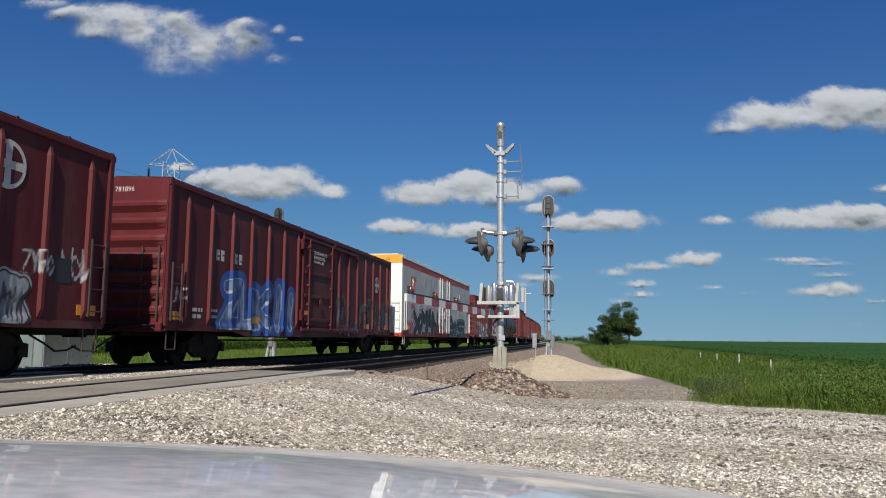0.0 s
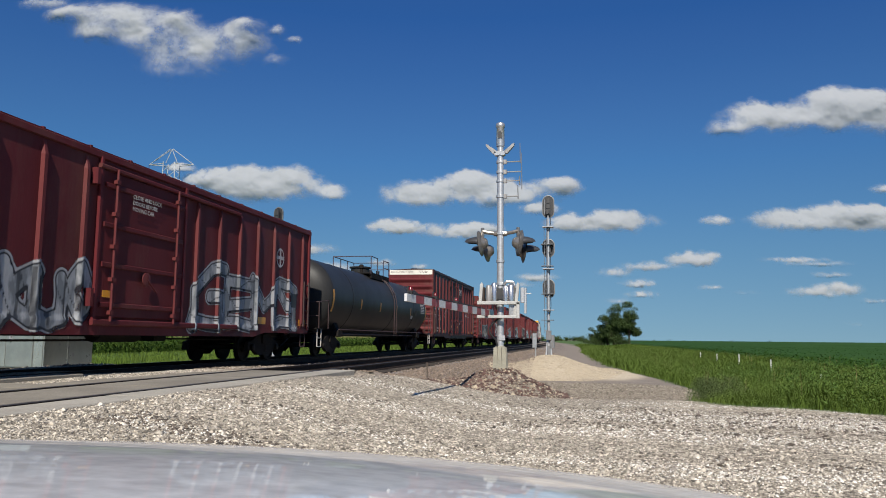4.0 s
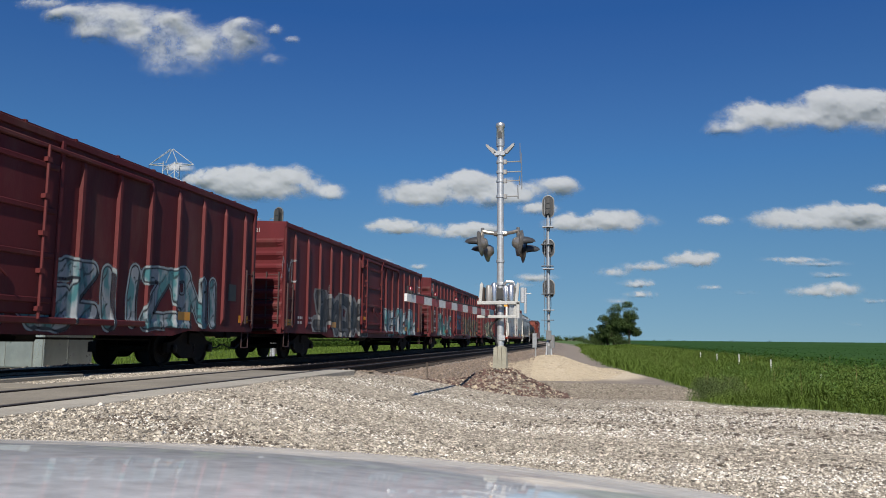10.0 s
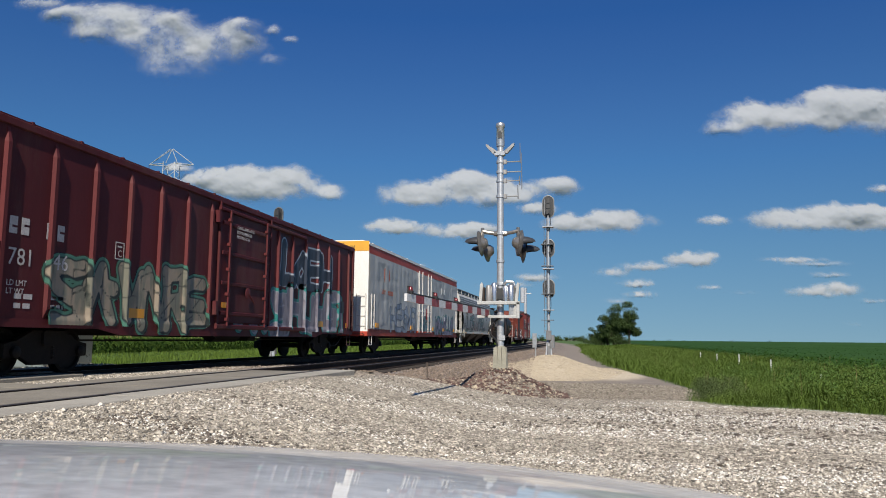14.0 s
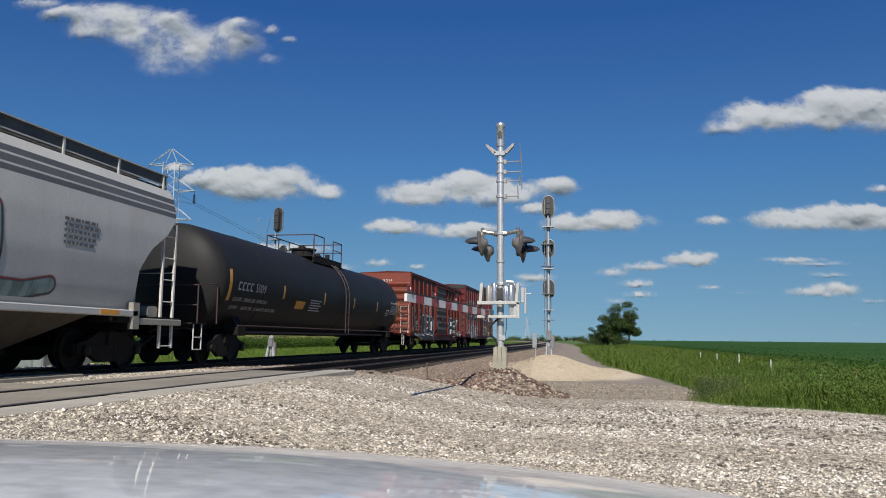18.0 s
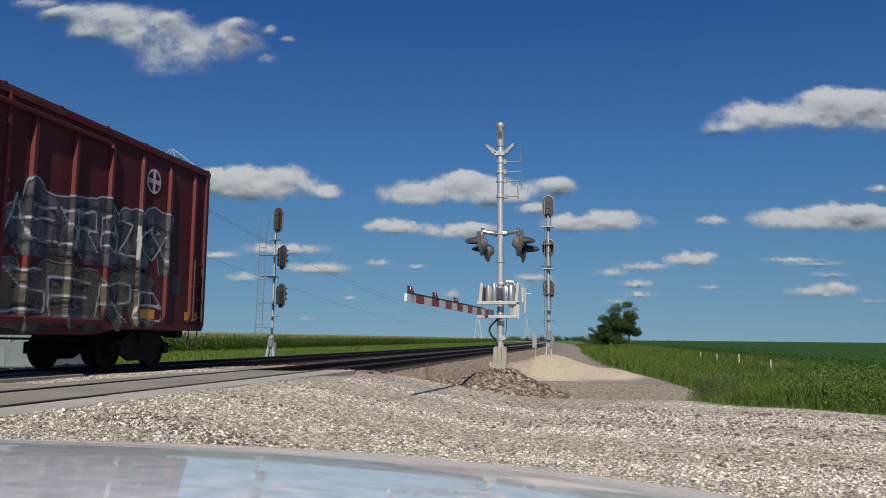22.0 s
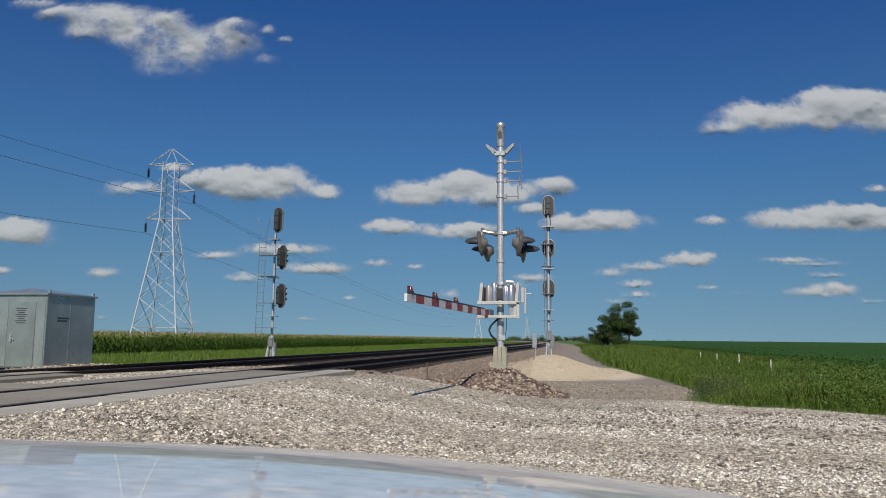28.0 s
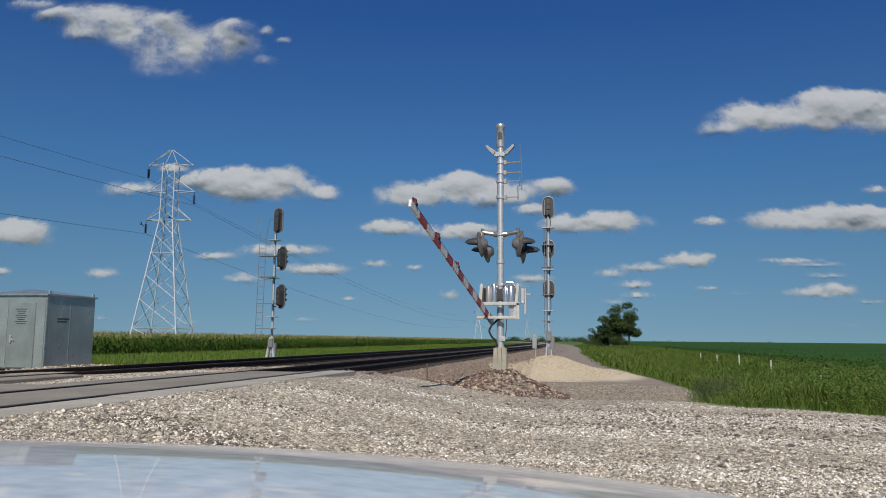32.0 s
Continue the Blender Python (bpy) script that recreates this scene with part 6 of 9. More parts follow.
    part("door_track", Buf().box(W, W + 0.055, a - 0.1, c + 3.2, eave - 0.56, eave - 0.5, 0.015), "red_band", car)
    part("door_track", Buf().box(W, W + 0.1, a - 0.1, c + 0.12, sill + 0.08, sill + 0.16, 0.015), "red_band", car)
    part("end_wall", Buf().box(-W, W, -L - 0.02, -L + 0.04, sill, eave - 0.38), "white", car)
    part("end_band", Buf().box(-W, W, -L - 0.03, -L + 0.03, eave - 0.42, eave + 0.02), "gold", car, "golden yellow band across the end")
    lettering("343", 0.16, "black", car, on_end(0.6, eave - 0.28, -L - 0.034), "car_number")
    part("end_sill", Buf().box(-W, W, -L - 0.08, -L + 0.06, sill - 0.16, sill + 0.06, 0.02), "red_band", car)
    part("centre_sill", Buf().box(-0.35, 0.35, -L + 0.1, L - 0.1, 0.70, sill, 0.03), "under", car)
    part("brake_gear", Buf().tube((0.75, -0.6, 0.76), (0.75, 0.9, 0.76), 0.2, n=12).pipe([(0.9, -L + 3, 0.66), (0.9, L - 3, 0.66)], 0.03), "under", car)
    ladder(car, -L + 0.5, sill + 0.3, sill + 1.6, W, "white_iron")
    ladder(car, L - 0.5, sill + 0.3, sill + 1.6, W, "white_iron")
    ladder(car, -L, sill + 0.3, sill + 1.6, W - 0.3, "white_iron", end=True)
    step = Buf().pipe([(W - 0.02, -0.2, sill), (W - 0.02, -0.2, 0.42), (W - 0.02, 0.2, 0.42), (W - 0.02, 0.2, sill)], 0.016).mesh("sill_step", "white_iron")
    put("sill_step", step, car, (0, -L + 0.5, 0))
    put("sill_step", step, car, (0, L - 0.5, 0))
    plate = Buf().box(W + 0.04, W + 0.075, -0.22, 0.22, sill + 0.24, sill + 0.44).mesh("reflector", "reflector")
    for y in (-L + 1.3, L - 1.4) if logo else (-L + 1.3, -3.2, 2.6, 6.0, L - 1.4):
        put("reflector", plate, car, (0, y, 0))
    if logo:
        b = Buf().prism([(-9.3, 3.28), (-9.46, 3.5), (-9.46, 3.9), (-9.3, 4.08), (-8.1, 4.08), (-8.1, 3.8), (-8.45, 3.8), (-8.45, 3.28)], W + 0.036, W + 0.042, "x")
        part("logo_patch", b, "orange_logo", car, "faded orange square emblem")
        b = Buf()
        for i in range(3):
            an = i * math.pi / 3 + 0.5
            b.tube((W + 0.043, -8.95 - 0.26 * math.cos(an), 3.68 - 0.3 * math.sin(an)), (W + 0.043, -8.95 + 0.26 * math.cos(an), 3.68 + 0.3 * math.sin(an)), 0.02, n=4)
        part("logo_star", b, "white", car)
        mark(car, "XXXX XXXXX", -10.1, 2.8, W + 0.042, 0.42, "red_band", "brand_lettering")
        mark(car, "XXXX", -9.35, 2.3, W + 0.042, 0.36, "red_band")
        lettering("8343", 0.36, "red_band", car, on_side(-9.35, 1.78, W + 0.043), "car_number")
        graffiti(car, "XMAN", -8.66, -2.04, 0.93, 2.26, W + 0.012, BLACK_FILL, (), 0.34, 51, bulge=sheet)
        graffiti(car, "AXX", -10.22, -8.65, 0.93, 1.56, W + 0.012, spray("pink_spray", (0.42, 0.10, 0.16), (0.5, 0.25, 0.28), (0.3, 0.08, 0.12), 0.1, 0.16, 0.3), (), 0.28, 52, bulge=sheet)
        graffiti(car, "BOSR", 2.05, 8.45, 0.84, 2.12, W + 0.012, GREEN, (), 0.34, 53, bulge=sheet, cuts=False)
        graffiti(car, "XMAN", L - 1.5, L - 0.3, 2.9, 3.25, W + 0.012, THIN_DARK, (), 0.05, 54, bulge=sheet)
        graffiti(car, "BOSR", L - 1.5, L - 0.3, 2.5, 2.85, W + 0.012, THIN_DARK, (), 0.05, 55, bulge=sheet)
        graffiti(car, "DSO", -1.3, -0.5, 1.68, 1.95, W + 0.074, THIN_WINE, (), 0.05, 56)
        graffiti(car, "AKS", -1.35, -0.2, 1.3, 1.58, W + 0.074, THIN_WINE, (), 0.05, 66)
        graffiti(car, "OO", -3.0, -0.9, 0.93, 1.55, W + 0.074, WINE, (), 0.3, 67)
        graffiti(car, "DSO", 0.6, 1.1, 1.62, 1.84, W + 0.074, THIN_BLACK, (), 0.05, 57)
    else:
        b = Buf().prism([(-8.6, 3.2), (-8.8, 3.5), (-8.8, 3.95), (-8.4, 4.05), (-7.7, 4.05), (-7.6, 3.5), (-7.9, 3.2)], W + 0.036, W + 0.042, "x")
        part("logo_patch", b, "orange_logo", car, "faded orange emblem")
        mark(car, "XXXXX XXXXX", -9.3, 2.75, W + 0.05, 0.3, "orange_logo", "brand_lettering")
        graffiti(car, "HESNR", -7.6, -2.2, 1.0, 2.3, W + 0.012, spray("blue_grey_spray", (0.22, 0.27, 0.34), (0.30, 0.34, 0.40), (0.12, 0.15, 0.20), 0.10, 0.15, 0.3), (), 0.28, 58, bulge=sheet)
        graffiti(car, "WKES", -1.4, 1.6, 1.0, 1.9, W + 0.074, TEAL, (), 0.28, 59)
        graffiti(car, "KANGLLG", 3.3, 9.4, 0.95, 2.1, W + 0.012, LILAC, (), 0.28, 60, bulge=sheet)
    running_gear(car, length, 2.6)
    return car


M["pale_orange"] = mat("pale_orange_lettering", (0.48, 0.22, 0.14), (0.40, 0.18, 0.11), 0.6, 2.0, 0.0)
M["orange_logo"] = mat("faded_orange_paint", (0.46, 0.12, 0.055), (0.38, 0.10, 0.05), 0.55, 1.0, 0.02)
# side skin, door and hatches: about half as bright as the end's white
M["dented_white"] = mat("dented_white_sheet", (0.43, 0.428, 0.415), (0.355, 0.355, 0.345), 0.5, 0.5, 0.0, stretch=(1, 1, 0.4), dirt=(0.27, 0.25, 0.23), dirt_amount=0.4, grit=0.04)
M["dented_white"].node_tree.nodes["Principled BSDF"].inputs["Specular IOR Level"].default_value = 0.25


def tank_car(label, length, paint, seed, number):
    """A tank on a stub-sill frame with dome platform, rails and trucks."""
    car = thing("tank_car", label, "tank car", "freight cars")
    L, R, zc = length / 2, 1.50, 2.28
    T = L - 0.75
    prof = [(0.05, -T)]
    for i in range(1, 8):
        a = i / 7 * math.pi / 2
        prof.append((R * math.sin(a), -T + 0.55 * (1 - math.cos(a))))
    prof += [(R, -T + 0.6 + i * (2 * T - 1.2) / 8) for i in range(9)]
    for i in range(6, -1, -1):
        a = i / 7 * math.pi / 2
        prof.append((max(0.05, R * math.sin(a)), T - 0.55 * (1 - math.cos(a))))
    part("tank_shell", Buf().lathe(prof, "y", (0, 0, zc), 44), paint, car, smooth=True)
    for y in (-T + 3.0, 0.9, T - 3.6):
        part("weld_band", Buf().lathe([(R, y - 0.05), (R + 0.012, y - 0.03), (R + 0.012, y + 0.03), (R, y + 0.05)], "y", (0, 0, zc), 44), paint, car, smooth=True)
    for s in (-1, 1):
        part("stub_sill", Buf().box(-0.3, 0.3, min(s * (L - 3.6), s * L), max(s * (L - 3.6), s * L), 0.72, 1.05, 0.03).box(-1.35, 1.35, s * (L - 2.6) - 0.25, s * (L - 2.6) + 0.25, 0.75, 1.0, 0.03).prism([(-1.25, 1.0), (1.25, 1.0), (1.05, 1.5), (-1.05, 1.5)], s * (L - 2.6) - 0.2, s * (L - 2.6) + 0.2), "under", car)
        part("end_platform", Buf().box(-1.45, 1.45, s * L - 0.35, s * L + 0.35, 1.02, 1.06), "under", car)
        part("end_rail", Buf().pipe([(-1.4, s * L, 1.05), (-1.4, s * L, 2.0), (1.4, s * L, 2.0), (1.4, s * L, 1.05)], 0.018).pipe([(-1.4, s * L, 1.5), (1.4, s * L, 1.5)], 0.015).pipe([(1.4, s * (L - 1.0), 1.05), (1.4, s * (L - 1.0), 2.1), (1.4, s * L, 2.0)], 0.018), "iron", car)
        part("sill_step", Buf().pipe([(1.42, s * L - 0.2, 1.02), (1.42, s * L - 0.2, 0.4), (1.42, s * L + 0.2, 0.4), (1.42, s * L + 0.2, 1.02)], 0.016).pipe([(1.42, s * L - 0.2, 0.7), (1.42, s * L + 0.2, 0.7)], 0.014), "white_iron", car)
    part("side_walk", Buf().pipe([(1.42, -L + 2.2, 1.03), (1.42, L - 2.2, 1.03)], 0.022).pipe([(1.1, -L + 3, 0.86), (1.1, L - 3, 0.86)], 0.03), "iron", car)
    zt = zc + R
    y0, y1 = -1.4, 1.8
    part("top_platform", Buf().box(-0.95, 0.95, y0, y1, zt - 0.06, zt - 0.01).box(0.9, 0.94, y0, y1, zt - 0.2, zt - 0.02), "under", car)
    part("manway", Buf().lathe([(0.45, zt - 0.05), (0.45, zt + 0.3), (0.52, zt + 0.3), (0.52, zt + 0.36), (0.1, zt + 0.42)], "z", (0, -0.1, 0), 18), paint, car, smooth=True)
    part("valve_housing", Buf().lathe([(0.3, zt - 0.05), (0.3, zt + 0.22), (0.24, zt + 0.3)], "z", (0, 1.1, 0), 14).tube((0.45, 1.45, zt), (0.45, 1.45, zt + 0.3), 0.09, n=10), paint, car, smooth=True)
    for y in (y0, -0.3, 0.75, y1):
        for sx in (-0.93, 0.93):
            part("rail_post", Buf().tube((sx, y, zt - 0.1), (sx, y, zt + 0.75), 0.022, n=6), "purple_iron", car)
    z = zt + 0.75
    part("safety_rail", Buf().pipe([(-0.93, y0, z), (0.93, y0, z), (0.93, -0.3, z)], 0.022), "purple_iron", car)
    part("safety_rail", Buf().pipe([(0.93, 0.75, z), (0.93, y1, z), (-0.93, y1, z), (-0.93, y0, z)], 0.022), "purple_iron", car)
    z = zt + 0.4
    part("safety_rail", Buf().pipe([(0.93, 0.75, z), (0.93, y1, z), (-0.93, y1, z)], 0.018), "purple_iron", car)
    part("kick_plate", Buf().box(0.88, 0.95, y0, y1, zt - 0.28, zt - 0.06, 0.01), "under", car)
    part("vent_valve", Buf().lathe([(0.07, zt - 0.05), (0.07, zt + 0.2), (0.12, zt + 0.22), (0.12, zt + 0.34), (0.05, zt + 0.4)], "z", (0.35, y0 + 0.35, 0), 12), "under", car, smooth=True)
    lad = Buf()
    pts = []
    for i in range(9):
        a = math.pi / 2 * i / 8
        pts.append((math.cos(a) * (R + 0.1), math.sin(a) * (R + 0.1) + zc))
    side = [(R + 0.08, 0.9)] + pts
    for y in (0.55, 0.95):
        lad.pipe([(p[0], y, p[1]) for p in side], 0.02)
    for i in range(1, 8):
        lad.tube((side[i][0], 0.55, side[i][1]), (side[i][0], 0.95, side[i][1]), 0.014, n=5)
    lad.tube((R + 0.09, 0.55, 1.2), (R + 0.09, 0.95, 1.2), 0.014, n=5).tube((R + 0.09, 0.55, 1.7), (R + 0.09, 0.95, 1.7), 0.014, n=5)
    part("side_ladder", lad, "iron", car)
    def tape_mesh(lo, hi, wide):
        b = Buf()
        steps = np.radians(np.linspace(lo, hi, 6))
        for a0, a1 in zip(steps, steps[1:]):
            b.add([((R + 0.006) * math.cos(a), y, zc + (R + 0.006) * math.sin(a)) for a in (a0, a1) for y in (-wide / 2, wide / 2)], [(0, 1, 3, 2)])
        return b.mesh("reflective_tape", "reflector")
    tall_tape, short_tape = tape_mesh(-23, 10, 0.17), tape_mesh(-14, 2, 0.12)
    tall_at, short_at = ((-9.05, 8.95, 9.2), (-5.37, -1.6, 1.95, 5.4)) if number else ((-8.2, 8.2), (-4.6, -1.6, 1.4, 4.4))
    for mesh, places in ((tall_tape, tall_at), (short_tape, short_at)):
        for y in places:
            put("reflective_tape", mesh, car, (0, y, 0))

    def on_tank(y, z):
        x = math.sqrt(max(0.01, R * R - (z - zc) ** 2)) + 0.012
        tilt = math.asin((z - zc) / R)
        return Matrix.Translation((x, y, z)) @ Matrix.Rotation(-tilt, 4, "Y") @ on_side(0, 0, 0)
    if number:
        mark_bars = Buf()
        for i in range(4):
            mark_bars.box(i * 0.25, i * 0.25 + 0.06, 0, 0.24, 0, 0.003).box(i * 0.25, i * 0.25 + 0.18, 0, 0.05, 0, 0.003).box(i * 0.25, i * 0.25 + 0.18, 0.19, 0.24, 0, 0.003)
        part("reporting_mark", mark_bars, "stencil", car, at=on_tank(-8.6, zc - 0.28))
        lettering(number, 0.36, "stencil", car, on_tank(-7.5, zc - 0.28), "car_number")
        lettering("LD LMT  190500 LBS   87 800 KG", 0.16, "stencil", car, on_tank(-8.75, zc - 0.58), "load_limits")
        lettering("LT WT     69500 LBS   31 500 KG  NEW 2-03", 0.16, "stencil", car, on_tank(-8.75, zc - 0.80), "load_limits")
        part("warning_label", Buf().box(0, 0.8, 0, 0.28, 0, 0.003), "reflector", car, at=on_tank(-4.3, zc - 0.62))
        for i in range(5):
            part("small_print", Buf().box(0, 1.1 - 0.2 * (i % 2), 0, 0.035, 0, 0.003), "stencil", car, at=on_tank(-3.0, zc - 0.3 - i * 0.085))
        lettering("DOT 111A100W1", 0.15, "stencil", car, on_tank(7.75, zc + 0.06), "tank_class")
        panel = part("test_panel", Buf().box(0, 1.1, 0, 0.42, 0, 0.003), "panel_grey", car, "pale grey test table", at=on_tank(7.65, zc - 0.42))
        for i in range(6):
            part("table_row", Buf().box(0.04, 1.06 - 0.14 * (i % 3), 0.03 + i * 0.066, 0.055 + i * 0.066, 0.003, 0.005), "stencil_black", panel)
        part("notice_frame", Buf().box(0, 0.45, 0, 0.03, 0, 0.003).box(0, 0.45, 0.25, 0.28, 0, 0.003).box(0, 0.03, 0.03, 0.25, 0, 0.003).box(0.42, 0.45, 0.03, 0.25, 0, 0.003).box(0.07, 0.38, 0.09, 0.12, 0, 0.003), "stencil", car, at=on_tank(6.9, zc - 0.5))
        part("placard", Buf().prism([(9.0, 1.02), (9.2, 1.22), (9.0, 1.42), (8.8, 1.22)], 1.36, 1.37, "x"), "lens_red", car, "red diamond placard")
        part("placard_print", Buf().box(1.37, 1.373, 8.9, 9.1, 1.19, 1.25), "stencil", car)
    else:
        for i in range(6):
            part("small_print", Buf().box(0, 0.85, 0, 0.045, 0, 0.003), "stencil", car, at=on_tank(T - 1.9, zc + 0.3 - i * 0.09))
        part("placard", Buf().box(0, 0.34, 0, 0.34, 0, 0.006), "stencil_black", car, at=on_tank(T - 3.2, zc - 0.35))
        part("test_panel", Buf().box(0, 0.4, 0, 0.16, 0, 0.004), "stencil", car, at=on_tank(T - 4.2, zc - 0.5))
    running_gear(car, length, 2.3)
    return car


M["panel_grey"] = mat("pale_grey_panel", (0.36, 0.36, 0.36), (0.28, 0.28, 0.28), 0.6, 5.0, 0.0)
M["purple_iron"] = mat("dull_purple_rail_paint", (0.055, 0.04, 0.055), (0.04, 0.03, 0.04), 0.5, 3.0, 0.05)


def hopper(length):
    """A covered hopper with bulging sides, striped top, sloped bays and roof walk."""
    car = thing("covered_hopper", "light grey covered hopper car with dark top stripes and graffiti", "hopper car", "freight cars")
    L, W = length / 2, 1.52
    B = L - 2.0
    prof = [(1.30, 1.15), (1.44, 1.6), (1.52, 2.3), (1.52, 3.0), (1.46, 3.6), (1.36, 4.02), (1.15, 4.22), (0.6, 4.32)]
    full = [(-x, z) for x, z in prof] + [(x, z) for x, z in reversed(prof)]

    def slice_mesh(name, za, zb, material, off=0.0):
        zz = np.linspace(za, zb, 18 if zb - za > 1 else 3)
        xs = np.interp(zz, [p[1] for p in prof], [p[0] for p in prof]) + off
        b = Buf()
        # the wall's ends lean in towards the end slopes
        ya = np.interp(zz, [1.15, 2.15, 2.6, 3.0, 3.4, 4.3], [L - 1.75, L - 1.72, L - 1.35, L - 0.72, L - 0.33, L - 0.3])
        for i in range(len(zz)):
            b.v += [(xs[i], -ya[i], zz[i]), (xs[i], ya[i], zz[i])]
        b.f += [(2 * i, 2 * i + 1, 2 * i + 3, 2 * i + 2) for i in range(len(zz) - 1)]
        k = len(b.v)
        for i in range(len(zz)):
            b.v += [(-xs[i], -ya[i], zz[i]), (-xs[i], ya[i], zz[i])]
        b.f += [(k + 2 * i, k + 2 * i + 1, k + 2 * i + 3, k + 2 * i + 2) for i in range(len(zz) - 1)]
        if za > 2.0:
            b.f += [(2 * i, 2 * i + 2, k + 2 * i + 2, k + 2 * i) for i in range(len(zz) - 1)] + [(2 * i + 1, 2 * i + 3, k + 2 * i + 3, k + 2 * i + 1) for i in range(len(zz) - 1)]
        return part(name, b, material, car, smooth=True)
    slice_mesh("side_sheet", 1.15, 3.45, "hopper")
    slice_mesh("dark_stripe", 3.45, 3.56, "grey_stripe")
    slice_mesh("side_sheet", 3.56, 3.60, "hopper")
    slice_mesh("dark_stripe", 3.60, 3.74, "grey_stripe")
    slice_mesh("side_sheet", 3.74, 3.78, "hopper")
    slice_mesh("dark_stripe", 3.78, 3.90, "grey_stripe")
    slice_mesh("side_sheet", 3.90, 4.32, "hopper")
    part("roof", Buf().prism([(-1.2, 4.18), (1.2, 4.18), (0.7, 4.34), (-0.7, 4.34)], -L + 0.3, L - 0.3), "hopper", car)
    part("roof_walk", Buf().box(0.42, 1.22, -L + 0.35, L - 0.35, 4.44, 4.455), "grey_stripe", car, "dark steel grating walk")
    part("walk_edge", Buf().box(1.20, 1.23, -L + 0.35, L - 0.35, 4.455, 4.48), "hopper", car)
    part("walk_edge", Buf().box(1.17, 1.20, -L + 0.35, L - 0.35, 4.22, 4.245), "hopper", car)
    part("walk_skirt", Buf().box(1.172, 1.185, -L + 0.35, L - 0.35, 4.245, 4.44), "walk_mesh", car, "see-through dark mesh skirt")
    leg = Buf().box(1.19, 1.225, -0.025, 0.025, 4.1, 4.455).box(0.45, 1.20, -0.02, 0.02, 4.41, 4.44).mesh("walk_bracket", "hopper")
    for y in np.linspace(-L + 0.5, L - 0.5, 11):
        put("walk_bracket", leg, car, (0, y, 0))
    part("hatch", Buf().box(-0.35, 0.35, -L + 1.2, L - 1.2, 4.32, 4.48, 0.05), "hopper", car)
    part("side_sill", Buf().box(1.40, 1.56, -L + 1.78, L - 1.78, 1.12, 1.26, 0.02).box(-1.56, -1.40, -L + 1.78, L - 1.78, 1.12, 1.26, 0.02), "hopper", car)
    for c in (-4.3, 0.0, 4.3):
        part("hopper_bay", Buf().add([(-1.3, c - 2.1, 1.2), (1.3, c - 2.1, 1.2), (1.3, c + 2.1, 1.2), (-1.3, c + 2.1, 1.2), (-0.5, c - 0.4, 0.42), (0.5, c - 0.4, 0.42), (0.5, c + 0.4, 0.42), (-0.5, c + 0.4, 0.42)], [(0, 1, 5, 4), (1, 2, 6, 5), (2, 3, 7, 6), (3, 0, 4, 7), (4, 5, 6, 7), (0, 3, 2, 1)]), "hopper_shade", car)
        part("bay_gate", Buf().box(-0.6, 0.6, c - 0.5, c + 0.5, 0.34, 0.44, 0.02), "under", car)
    for s in (-1, 1):
        y = s * L
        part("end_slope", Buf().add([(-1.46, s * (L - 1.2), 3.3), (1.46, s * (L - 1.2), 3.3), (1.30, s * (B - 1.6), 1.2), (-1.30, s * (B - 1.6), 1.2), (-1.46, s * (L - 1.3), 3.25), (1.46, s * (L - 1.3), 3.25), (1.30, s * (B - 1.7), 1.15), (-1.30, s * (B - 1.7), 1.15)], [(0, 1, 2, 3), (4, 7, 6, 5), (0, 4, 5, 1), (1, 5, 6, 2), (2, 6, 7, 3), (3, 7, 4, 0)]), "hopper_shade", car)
        part("end_hood", Buf().prism([(-1.43, 3.48), (1.43, 3.48), (1.34, 4.0), (1.1, 4.24), (-1.1, 4.24), (-1.34, 4.0)], y - s * 0.42, y - s * 0.30), "hopper", car)
        part("end_platform", Buf().box(-1.5, 1.5, min(y, y - s * 2.4), max(y, y - s * 2.4), 1.0, 1.14, 0.03), "under", car)
        part("centre_sill", Buf().box(-0.3, 0.3, min(y, y - s * 3.0), max(y, y - s * 3.0), 0.72, 1.02, 0.03), "under", car)
        part("platform_edge", Buf().box(1.46, 1.54, min(y, y - s * 1.9), max(y, y - s * 1.9), 0.96, 1.10, 0.015).box(1.44, 1.56, y - s * 1.84 - 0.14, y - s * 1.84 + 0.14, 0.86, 1.42, 0.03), "cream_sill", car, "cream platform edge with its sill bracket")
        part("brake_box", Buf().box(0.95, 1.38, y - s * 0.95 - 0.2, y - s * 0.95 + 0.2, 1.14, 1.38, 0.05), "cream_sill", car, "dusty brake valve on the platform")
        part("crossover_rail", Buf().tube((-1.4, y - s * 0.3, 2.18), (1.45, y - s * 0.3, 2.18), 0.014, n=6), "white_iron", car)
        for x in (-1.3, 1.3):
            part("end_post", Buf().box(x - 0.06, x + 0.06, y - s * 1.66 - 0.07, y - s * 1.66 + 0.07, 1.1, 2.1, 0.015), "cream_sill", car)
